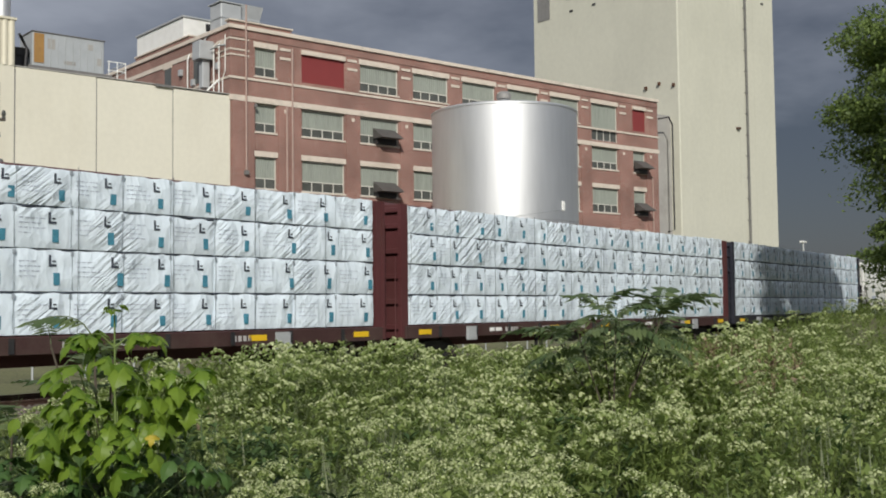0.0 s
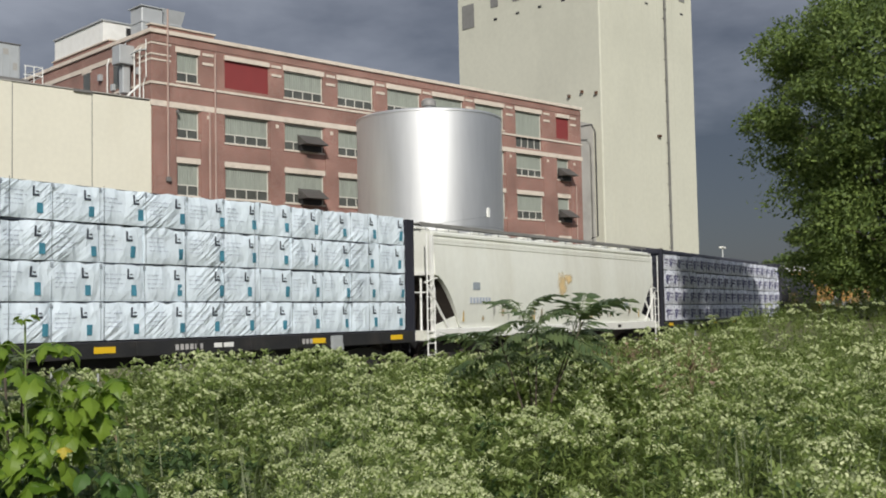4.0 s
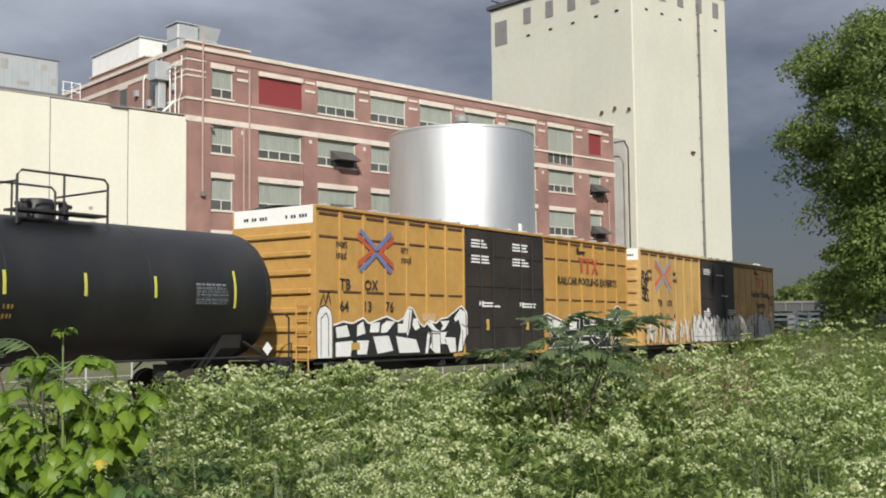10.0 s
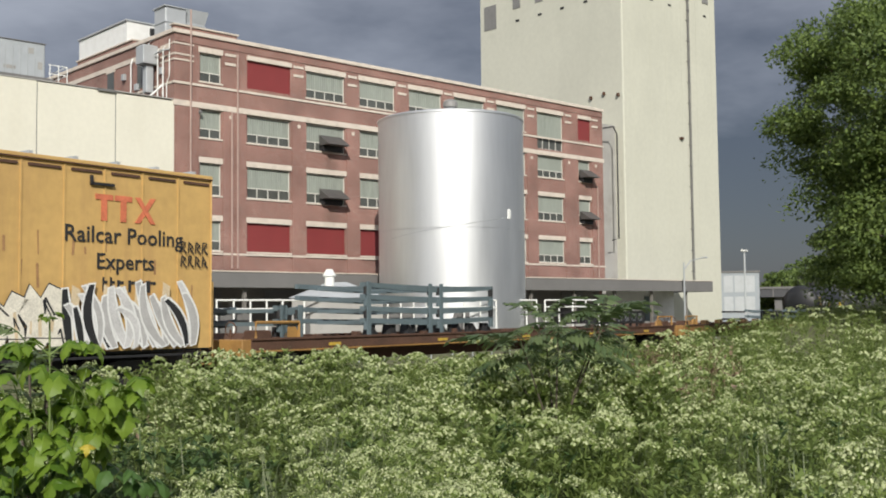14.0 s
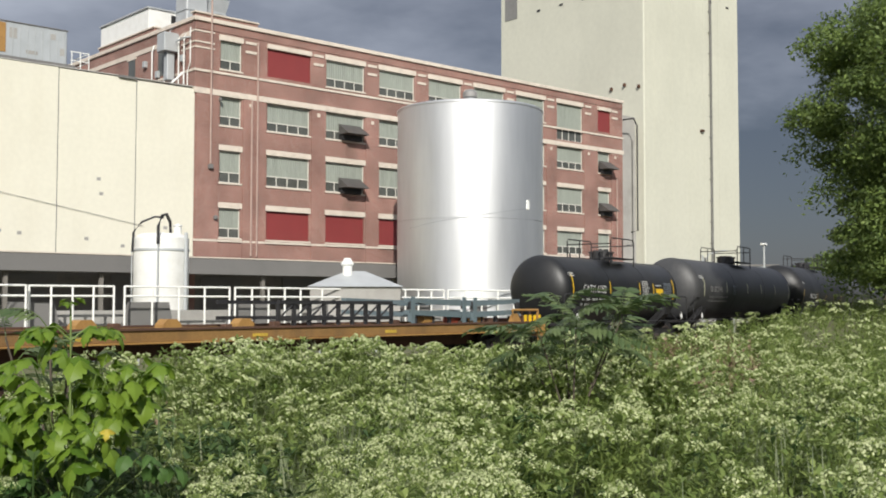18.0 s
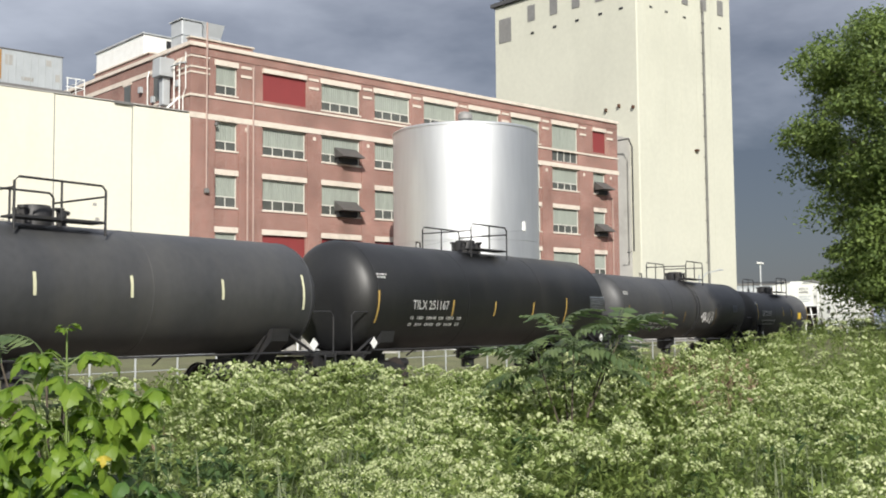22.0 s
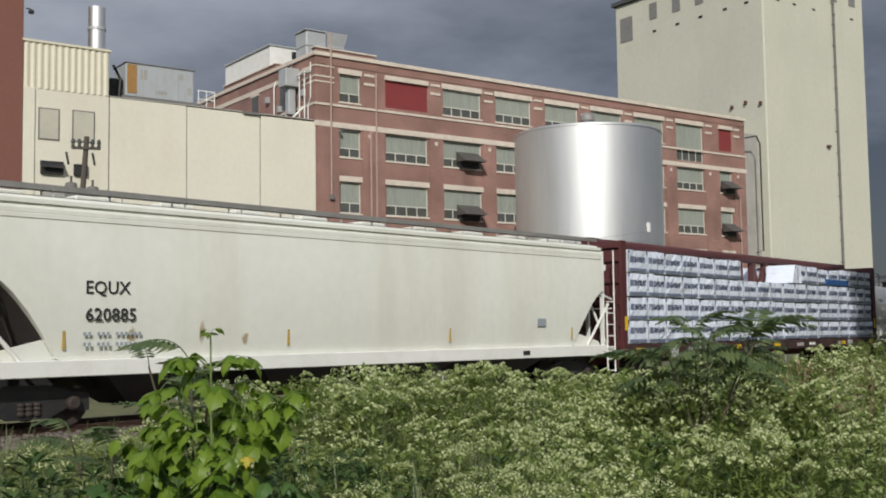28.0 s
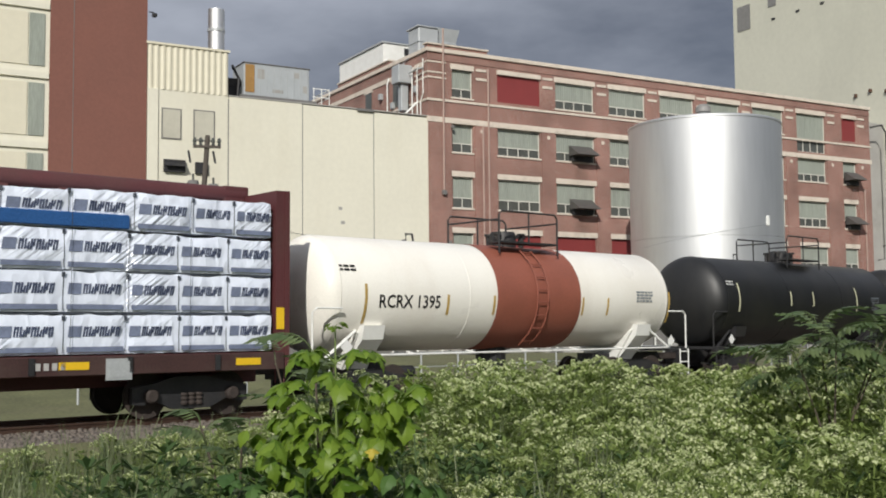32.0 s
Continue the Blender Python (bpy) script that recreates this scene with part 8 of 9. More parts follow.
def flatcar(x0, x1, load, seed):
    rng = random.Random(seed)
    c, h = start_car("flatcar", "rusty yellow long flatcar carrying steel racks", "rail car", x0, x1)
    part("deck", Shape().box(-h + 0.1, h - 0.1, -1.4, 1.4, 1.06, 1.14), RUST, c)
    for s in (-1, 1):
        part("side_sill", Shape().box(-h + 0.3, h - 0.3, s * 1.42 - 0.05, s * 1.42 + 0.05, 0.92, 1.2, 0.01), RUST if load == "racks" else FLATBROWN, c)
        part("sill_flange", Shape().box(-h + 0.3, h - 0.3, s * 1.44 - 0.1, s * 1.44 + 0.1, 0.88, 0.92), FLATYELLOW, c, "yellow sill edge")
        part("deck_edge", Shape().box(-h + 0.3, h - 0.3, s * 1.44 - 0.08, s * 1.44 + 0.08, 1.18, 1.23), RUST, c)
        part("end_sill", Shape().box(min(s * h, s * (h - 0.35)), max(s * h, s * (h - 0.35)), -1.45, 1.45, 0.72, 1.2, 0.02), FLATYELLOW, c, "yellow end sill")
        xx = s * (h - 1.3)
        part("hitch", Shape().prism([(xx - 0.5, 1.14), (xx + 0.5, 1.14), (xx + 0.3, 1.34), (xx - 0.3, 1.34)], -0.6, 0.6), RUST, c, "rusty folded trailer hitch")
        part("step", Shape().tube([(s * (h - 0.2), -1.5, 0.3), (s * (h - 0.2), -1.5, 0.8)], 0.02, 6).tube([(s * (h - 0.6), -1.5, 0.3), (s * (h - 0.6), -1.5, 0.8)], 0.02, 6).tube([(s * (h - 0.2), -1.5, 0.32), (s * (h - 0.6), -1.5, 0.32)], 0.02, 6), FLATYELLOW, c)
        part("brake_wheel", Shape().lathe([(0.17, -0.015), (0.2, 0), (0.17, 0.015)], 18, axis="x", at=(s * (h - 0.25), -0.8, 1.45)).tube([(s * (h - 0.25), -0.8, 1.1), (s * (h - 0.25), -0.8, 1.45)], 0.03, 6), RUST, c)
        part("end_frame", Shape().tube([(s * (h - 0.5), -1.42, 1.2), (s * (h - 0.5), -1.42, 1.62), (s * (h - 2.1), -1.42, 1.62), (s * (h - 2.1), -1.42, 1.2)], 0.045, 6), FLATYELLOW, c, "dirty yellow end frame")
        part("end_gusset", Shape().prism([(s * (h - 2.2), 1.2), (s * (h - 1.5), 1.2), (s * (h - 1.75), 1.5), (s * (h - 2.0), 1.5)], -1.4, -1.3), FLATYELLOW, c)
        part("end_box", Shape().box(s * (h - 0.9) - 0.3, s * (h - 0.9) + 0.3, -1.3, -0.9, 1.14, 1.42, 0.02), RUST, c)
    part("center_sill", Shape().box(-h, h, -0.4, 0.4, 0.5, 1.06), RUST, c)
    for i in range(16):
        x = -h + 1.5 + (2 * h - 3) * i / 15
        part("tie_down", Shape().box(x - 0.12, x + 0.12, -1.25, -1.05, 1.14, 1.24 + 0.05 * (i % 3), 0.02), RUST, c)
    for i in range(5):
        x = -h + 3.5 + (2 * h - 7) * i / 4
        part("reflector", Shape().box(x - 0.25, x + 0.25, -1.485, -1.47, 0.98, 1.06), FADEDYELLOW, c, "dirty yellow reflective strip")
    mid = (x0 + x1) / 2
    if load == "racks":
        rack_stack(c, 153.6 - mid, 160.6 - mid, 4, rng)
        rack_stack(c, 150.0 - mid, 151.0 - mid, 2, rng)
        lattice(c, 168.0 - mid, 173.5 - mid, 2)
        for i in range(8):
            x = 154 - mid + 0.9 * i
            part("chock", Shape().prism([(x, 1.14), (x + 0.5, 1.14), (x + 0.1, 1.5)], -1.2, -0.9), BLACKSTEEL, c)
    else:
        lattice(c, 191.9 - mid, 196.5 - mid, 2)
        rack_stack(c, 197.1 - mid, 203.2 - mid, 2, rng, 1.42, 0.36)
        for i, (x, m) in enumerate(((198.3, FLATYELLOW), (199.7, REDMARK), (201.0, FLATYELLOW))):
            part("wheel_chock", Shape().lathe([(0.0, -0.25), (0.17, -0.25), (0.2, 0), (0.17, 0.25), (0.0, 0.25)], 16, axis="x", at=(x - mid, -1.0, 1.33)), m, c)
        for x in (203.55, 203.85, 204.15, 204.45):
            part("guard_post", Shape().box(x - mid - 0.03, x - mid + 0.03, -1.38, -1.3, 1.14, 1.45), YELLOWMARK, c, "thin yellow guard post")
        for i in range(6):
            x = 179.2 - mid + 2.3 * i
            part("pedestal", Shape().prism([(x - 0.28, 1.14), (x + 0.28, 1.14), (x + 0.26, 1.3), (x + 0.14, 1.42), (x - 0.14, 1.42), (x - 0.26, 1.3)], -1.25, -0.95), FLATYELLOW, c, "rounded rusty yellow pedestal")
    return c


def rack_stack(c, a, b, n, rng, base=1.5, step=0.34):
    """Steel racks stacked one over the other, each a pair of slightly sagging beams on short legs."""
    m = (a + b) / 2
    for k in range(n):
        z = base + step * k
        top = [(a + (b - a) * f, z + 0.2 - 0.05 * math.sin(math.pi * f)) for f in (0, 0.2, 0.4, 0.5, 0.6, 0.8, 1.0)]
        low = [(x, zz - 0.13 - 0.06 * (1 - abs(2 * (x - a) / (b - a) - 1))) for x, zz in top[::-1]]
        r = part("steel_rack", Shape().prism(top + low, -1.32, -1.14), TEALSTEEL, c, "blue-grey painted steel rack")
        part("rack_beam", Shape().prism(top + low, 1.14, 1.32), TEALSTEEL, r)
        for x in (a + 0.1, m - 0.25, m + 0.25, b - 0.15):
            part("rack_leg", Shape().box(x - 0.09, x + 0.09, -1.36, -1.26, z - 0.14, z + 0.1, 0.01), BLACKSTEEL if k % 2 else TEALSTEEL, r)
        for i in range(4):
            x = a + (b - a) * (i + 0.5) / 4
            part("rack_cross", Shape().box(x - 0.08, x + 0.08, -1.14, 1.14, z + 0.02, z + 0.12), TEALSTEEL, r)
    for x in (a + 0.12, m - 0.3, m + 0.3):
        part("rack_post", Shape().box(x - 0.08, x + 0.08, -1.40, -1.36, 1.14, base + step * n - 0.12), TEALSTEEL, c)
    for i in range(7):
        x = a + (b - a) * (i + 0.6) / 7
        part("rack_foot", Shape().box(x - 0.05, x + 0.05, -1.2, -1.08, 1.14, base, 0.01), BLACKSTEEL, c)


def lattice(c, a, b, n):
    g = Shape()
    for z in (1.35, 1.78):
        g.box(a, b, -1.2, -1.1, z, z + 0.1).box(a, b, 1.1, 1.2, z, z + 0.1)
    for i in range(9):
        x = a + (b - a) * i / 8
        g.box(x - 0.05, x + 0.05, -1.18, -1.1, 1.14, 1.8)
        if i < 8:
            g.tube([(x, -1.15, 1.4), (x + (b - a) / 8, -1.15, 1.8)], 0.03, 5)
    part("steel_frame", g, BLACKSTEEL, c, "dark low steel lattice frame")


centerbeam(-20.2, 2.95, MAROON, "teal", 1)
centerbeam(3.75, 26.75, MAROON, "teal", 2)
centerbeam(27.5, 50.35, NAVY, "teal", 3)
hopper(50.9, 70.5, None, 4, True)
centerbeam(71.05, 94.2, NAVY, "navy", 5)
tankcar(95.0, 107.6, 1.08, 4.28, BLACKTANK, "black tank car with gold stencilled mark", "UTLX 601317", GOLDMARK, LIMEMARK, text_at=0.165, size=0.38, marks=(96.28, 99.48, 101.33, 103.14, 105.5), panel=(104.3, 105.3), platform=101.2)
boxcar(108.3, 127.2, (115.3, 120.35), ("TB OX", "64 13 76"), BOXYELLOW, 7, True, ((2.6, 8.5, True),))
boxcar(128.45, 147.6, (135.6, 140.6), ("TB OX", "6 70 16 4"), BOXYELLOW2, 8, False, ((-9.2, -4.0, False), (-3.6, 2.6, False), (2.8, 8.4, False)))
flatcar(148.6, 176.5, "racks", 9)
flatcar(177.2, 204.7, "low", 10)
tankcar(206.0, 217.9, 1.12, 3.66, BLACKTANK, "clean black tank car with white mark and yellow stripes", "GATX 6182", None, text_at=0.16, panels=True, size=0.43, marks=(207.1, 210.26, 213.07, 214.48, 216.67), panel=(214.72, 215.47), platform=212.0)
tankcar(218.5, 235.6, 1.14, 4.05, GREYTANK, "long dusty charcoal tank car", "GLNX 23443", SPRAY_GREY, PALEMARK, text_at=0.135, size=0.36, marks=(220.0, 223.28, 226.6, 228.97, 231.59, 234.34), panel=(224.2, 224.7), platform=227.5)
tankcar(236.1, 251.9, 1.05, 4.3, BLACKTANK, "glossy black tank car with white mark", "TILX 251167", None, GOLDMARK, low=0.42, text_at=0.168, size=0.375, marks=(237.15, 240.84, 243.25, 245.7, 248.04), panel=(249.88, 251.07), platform=243.9)
tankcar(252.5, 269.6, 1.2, 3.95, GREYTANK, "long dusty charcoal tank car with orange marks", "GLNX 86309", SPRAY_SILVER, DULLGOLD, text_at=0.2, size=0.30, marks=(253.82, 257.48, 260.12, 264.19), low=0.5, platform=262.4, ladder=261.6)
tankcar(270.2, 283.0, 1.18, 3.68, GREYTANK, "short charcoal tank car with a yellow panel", "GATX 6197", None, panels=True, text_at=0.15, size=0.40, marks=(271.3, 276.47, 278.3, 282.1), panel=(279.81, 280.48), platform=277.2)
hopper(283.6, 304.75, ("EQUX", "620885"), 16)
centerbeam(305.2, 328.6, MAROON, "blue", 17, True)
tankcar(329.2, 342.8, 1.2, 3.92, WHITETANK, "white tank car with a red-brown middle band", "RCRX 1395", BLACKMARK, GOLDMARK, text_at=0.145, band=(334.95, 338.1), rails=WHITEPAINT, size=0.42, marks=(330.81, 333.3, 334.85, 338.2, 339.24, 342.0), platform=336.5, low=0.35)
tankcar(344.0, 357.0, 1.12, 4.0, BLACKTANK, "black tank car with pale worn stripes", None, None, PALEMARK, text_at=0.3, marks=(345.6, 348.78, 350.28, 353.45), panel=(354.6, 355.2), platform=350.5)
tankcar(357.6, 371.2, 1.12, 4.0, BLACKTANK, "black tank car with pale worn stripes", None, None, PALEMARK, text_at=0.3, marks=(359, 362, 364, 367), platform=364.4)


def train_at(t):
    """How far along the track the train has come at t seconds."""
    return 0.000308123 * t ** 3 - 0.005295965 * t ** 2 - 10.6147653 * t + 18.327152


def car_pose(mid, half, t):
    s = mid + train_at(t)
    a, b = s - half + 1.9, s + half - 1.9
    (ya, za), (yb, zb) = track(a), track(b)
    return pose(s, (ya + yb) / 2, (za + zb) / 2, 0, -math.degrees(math.atan2(zb - za, b - a)), math.degrees(math.atan2(yb - ya, b - a)))

# ---- plants ----
RNG = np.random.default_rng(7)


def mesh_from_quads(name, verts, quads, mats, index):
    me = bpy.data.meshes.new(name)
    n, q = len(verts), len(quads)
    me.vertices.add(n)
    me.vertices.foreach_set("co", verts.astype(np.float32).ravel())
    me.loops.add(4 * q)
    me.loops.foreach_set("vertex_index", quads.astype(np.int32).ravel())
    me.polygons.add(q)
    me.polygons.foreach_set("loop_start", np.arange(0, 4 * q, 4, dtype=np.int32))
    for m in mats:
        me.materials.append(m)
    me.polygons.foreach_set("material_index", index.astype(np.int32))
    me.update(calc_edges=True)
    return me


class Sprig:
    """Quads of one small plant, kept as arrays."""

    def __init__(self):
        self.v, self.q, self.m = [], [], []

    def quad(self, pts, mat):
        k = len(self.v)
        self.v += [tuple(p) for p in pts]
        self.q.append((k, k + 1, k + 2, k + 3))
        self.m.append(mat)

    def leaf(self, base, direction, length, width, droop, mat, up=Vector((0, 0, 1))):
        d = Vector(direction).normalized()
        side = d.cross(up)
        side = side.normalized() if side.length > 1e-4 else Vector((1, 0, 0))
        b = Vector(base)
        mid = b + d * length * 0.5 + up * (0.06 * length)
        tip = b + d * length - up * droop
        e1, e2 = mid + side * width * 0.5 - up * 0.08 * width, mid - side * width * 0.5 - up * 0.08 * width
        k = len(self.v)
        self.v += [tuple(b), tuple(e1), tuple(tip), tuple(e2)]
        self.q.append((k, k + 1, k + 2, k + 3))
        self.m.append(mat)

    def stem(self, a, b, r, mat):
        a, b = Vector(a), Vector(b)
        for j in range(3):
            t0, t1 = 2.094 * j, 2.094 * (j + 1)
            o0, o1 = Vector((math.cos(t0), math.sin(t0), 0)) * r, Vector((math.cos(t1), math.sin(t1), 0)) * r
            self.quad((a + o0, a + o1, b + o1 * 0.6, b + o0 * 0.6), mat)

    def arrays(self):
        return np.array(self.v), np.array(self.q), np.array(self.m)


def weed_sprig(rng, level, bloom, dry=False):
    """One weed: leafy stems, each carrying a domed head of small round clusters; level 0 is the finest."""
    s = Sprig()
    leaves, clusters, bits, size = ((11, 10, 12, 0.0080), (7, 6, 8, 0.0122), (4, 4, 4, 0.022), (12, 11, 22, 0.0054))[level]
    flowers = rng.uniform() < bloom
    for k in range(4 if level == 2 else 5):
        a = rng.uniform(0, 6.28)
        lean = rng.uniform(0.05, 0.27)
        hgt = rng.uniform(0.40, 0.64) - lean * 0.4
        top = Vector((math.cos(a) * lean, math.sin(a) * lean, hgt))
        side = Vector((-math.sin(a), math.cos(a), 0)) * 0.005
        s.quad((-side, side, top + side * 0.6, top - side * 0.6), 0)
        head = flowers and rng.uniform() < 0.75
        if head:
            top.z += 0.07
        for i in range(leaves):
            f = (i + 0.6) / leaves
            b = a + i * 2.4 + rng.uniform(-0.3, 0.3)
            d = (math.cos(b), math.sin(b), rng.uniform(0.3, 1.3))
            ln = rng.uniform(0.07, 0.13) * (1.1 - 0.35 * f) * (1.0, 1.2, 1.5, 0.9)[level]
            s.leaf(top * (0.15 + (0.62 if head else 0.8) * f), d, ln, ln * rng.uniform(0.2, 0.34), rng.uniform(0.0, 0.04), 0)
        if head:
            R = rng.uniform(0.05, 0.098)
            for u in range(clusters):
                ua, uz = u * 2.4 + rng.uniform(-0.3, 0.3), 1 - 0.85 * (u + 0.3) / clusters
                ur = math.sqrt(max(0.0, 1 - uz * uz))
                c = top + Vector((math.cos(ua) * ur * R, math.sin(ua) * ur * R, uz * R * 0.85)) * rng.uniform(0.88, 1.1)
                cr = R * rng.uniform(0.27, 0.38)
                for j in range(bits):
                    vz = 1 - 1.25 * (j + 0.5) / bits
                    va = j * 2.4 + rng.uniform(-0.3, 0.3)
                    vr = math.sqrt(max(0.0, 1 - vz * vz))
                    v = Vector((math.cos(va) * vr, math.sin(va) * vr, vz))
                    p = c + v * cr * rng.uniform(0.8, 1.15)
                    v = (v + Vector((rng.normal(), rng.normal(), rng.normal())) * 0.28).normalized()
                    t = v.cross(Vector((rng.normal(), rng.normal(), rng.normal()))).normalized()
                    w = v.cross(t)
                    h = size * rng.uniform(0.7, 1.25)
                    s.quad((p - t * h - w * h * 0.7, p + t * h - w * h * 0.5, p + t * h * 0.9 + w * h * 0.7, p - t * h + w * h * 0.6), 1 if vz > 0.15 and uz > 0.25 and rng.uniform() < 0.94 else 0)
        elif dry:
            for j in range(10):
                b = rng.uniform(0, 6.28)
                s.leaf(top * rng.uniform(0.8, 1.1), (math.cos(b), math.sin(b), 1.6), rng.uniform(0.03, 0.06), 0.005, 0.0, 0)
        else:
            for j in range(6):
                b = rng.uniform(0, 6.28)
                s.leaf(top, (math.cos(b), math.sin(b), rng.uniform(0.2, 1.2)), rng.uniform(0.05, 0.10), 0.026, 0.015, 0)
    return s.arrays()


def grass_sprig(rng):
    s = Sprig()
    for k in range(12):
        a = rng.uniform(0, 6.28)
        p0 = Vector((rng.normal() * 0.03, rng.normal() * 0.03, 0))
        h, out = rng.uniform(0.3, 0.66), rng.uniform(0.05, 0.28)
        d = Vector((math.cos(a), math.sin(a), 0))
        side = Vector((-d.y, d.x, 0)) * 0.006
        p1, p2 = p0 + d * out * 0.35 + Vector((0, 0, h * 0.65)), p0 + d * out + Vector((0, 0, h))
        s.quad((p0 - side, p0 + side, p1 + side * 0.8, p1 - side * 0.8), 0)
        s.quad((p1 - side * 0.8, p1 + side * 0.8, p2 + side * 0.15, p2 - side * 0.15), 0)
    return s.arrays()


def scatter(name, label, category, sprigs, places, mats):
    """Joins many copies of a few sprigs into one mesh; places: x, y, z, turn, size, lean."""
    V, Q, I = [], [], []
    base = 0
    kinds = RNG.integers(0, len(sprigs), len(places))
    for k, (v, q, m) in enumerate(sprigs):
        P = places[kinds == k]
        if not len(P):
            continue
        c, s = np.cos(P[:, 3]), np.sin(P[:, 3])
        x = (v[None, :, 0] * c[:, None] - v[None, :, 1] * s[:, None]) * P[:, 4, None]
        y = (v[None, :, 0] * s[:, None] + v[None, :, 1] * c[:, None]) * P[:, 4, None]
        z = np.repeat(v[None, :, 2] * P[:, 4, None], 1, 0)
        x = x + z * P[:, 5, None] + P[:, 0, None]
        y = y + P[:, 1, None]
        z = z + P[:, 2, None]
        V.append(np.stack([x, y, z], -1).reshape(-1, 3))
        off = base + np.arange(len(P)) * len(v)
        Q.append((q[None] + off[:, None, None]).reshape(-1, 4))
        I.append(np.tile(m, len(P)))
        base += len(P) * len(v)
    me = mesh_from_quads(name, np.concatenate(V), np.concatenate(Q), mats, np.concatenate(I))
    return tagged(new(name, me), label, category, "", "stuff")


def sow(r0, r1, a0, a1, per_m2, thin=None):
    """Places over a sector of the bank, thinned by patches."""
    area = 0.5 * radians(a1 - a0) * (r1 * r1 - r0 * r0)
    n = int(area * per_m2)
    r = np.sqrt(RNG.uniform(r0 * r0, r1 * r1, n))
    a = np.radians(RNG.uniform(a0, a1, n))
    out = []
    for rr, aa in zip(r, a):
        x, y = float(rr * math.cos(aa)), float(rr * math.sin(aa))
        yc, zr = track(x)
        if yc - y < 4.3:
            continue
        p = noise.noise(Vector((x * 0.55, y * 0.55, 3.0)))
        p2 = noise.noise(Vector((x * 1.3, y * 1.3, 9.0)))
        keep, size = 0.85 + 0.6 * p + 0.6 * p2, 0.98 + 0.4 * p + 0.5 * p2
        if thin:
            k, sz = thin(x, y)
            keep *= k
            size *= sz
        if RNG.uniform() > keep:
            continue
        out.append((x, y, ground_height(x, y) - 0.03, RNG.uniform(0, 6.28), size * RNG.uniform(0.72, 1.25), RNG.uniform(-0.12, 0.12)))
    return np.array(out)


def bare(x, y):
    """Sparser, lower growth on the trodden slope towards the track."""
    a = math.degrees(math.atan2(y, x))
    r = math.hypot(x, y)
    k = ease(57, 66, a) * ease(7.5, 11, r)
    g = ease(47, 55, a) * (1 - ease(8.0, 10.0, r))
    tall = 0.22 * math.exp(-((a - 49) / 2.6) ** 2) * ease(9, 11, r)
    tall += 0.28 * math.exp(-((a - 31) / 4) ** 2) * ease(7, 8.5, r) * (1 - ease(11, 12.5, r))
    return 1 - 0.55 * k - 0.7 * g, 1 - 0.3 * k - 0.2 * g + tall


def weeds():
    close = [weed_sprig(RNG, 3, 0.42) for _ in range(14)]
    near = [weed_sprig(RNG, 0, 0.40) for _ in range(16)]
    mid = [weed_sprig(RNG, 1, 0.38) for _ in range(16)]
    far = [weed_sprig(RNG, 2, 0.36) for _ in range(12)]
    label = "dense cream-flowering weeds on the bank"
    scatter("flowering_weeds", label, "weeds", close, sow(3.0, 6.2, 6, 80, 22, bare), [WEEDLEAF, BLOOM])
    scatter("flowering_weeds", label, "weeds", near, sow(6.2, 9.5, 6, 80, 22, bare), [WEEDLEAF, BLOOM])
    scatter("flowering_weeds", label, "weeds", mid, sow(9.5, 18, 6, 82, 19, bare), [WEEDLEAF, BLOOM])
    scatter("flowering_weeds", label, "weeds", far, np.concatenate([sow(18, 34, 4, 80, 8.5, bare), sow(34, 75, 3, 30, 3.5)]), [WEEDLEAF, BLOOM])
    # darker weeds towards the bushes carry the shade there in their green
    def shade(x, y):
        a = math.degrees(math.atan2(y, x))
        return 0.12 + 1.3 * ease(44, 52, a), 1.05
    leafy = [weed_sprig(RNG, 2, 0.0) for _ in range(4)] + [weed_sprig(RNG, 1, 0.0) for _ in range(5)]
    scatter("leafy_undergrowth", "dark green leafy undergrowth, shade round the bushes in its colour", "weeds", leafy, sow(3.0, 11, 8, 72, 16, shade), [SHADEWEED])
    def dry_patch(x, y):
        a = math.degrees(math.atan2(y, x))
        return math.exp(-((a - 24.5) / 3) ** 2) + 0.3 * math.exp(-((a - 50) / 3) ** 2), 1.2
    stalks = [weed_sprig(RNG, 2, 0.0, True) for _ in range(5)]
    scatter("dry_stalks", "reddish-brown dry seed stalks among the weeds", "weeds", stalks, sow(13, 26, 14, 56, 3.6, dry_patch), [DRYSTALK])
    g = [grass_sprig(RNG) for _ in range(6)]
    def lawn(x, y):
        a, r = math.degrees(math.atan2(y, x)), math.hypot(x, y)
        return 0.15 + 0.9 * math.exp(-((a - 46) / 7) ** 2) + 0.25 * math.exp(-((a - 22) / 6) ** 2) + 0.6 * ease(56, 66, a), 1.0
    scatter("tall_grass", "thin grey-green grass among the weeds", "grass", g, sow(4.6, 17, 8, 82, 15, lawn), [GRASSBLADE])


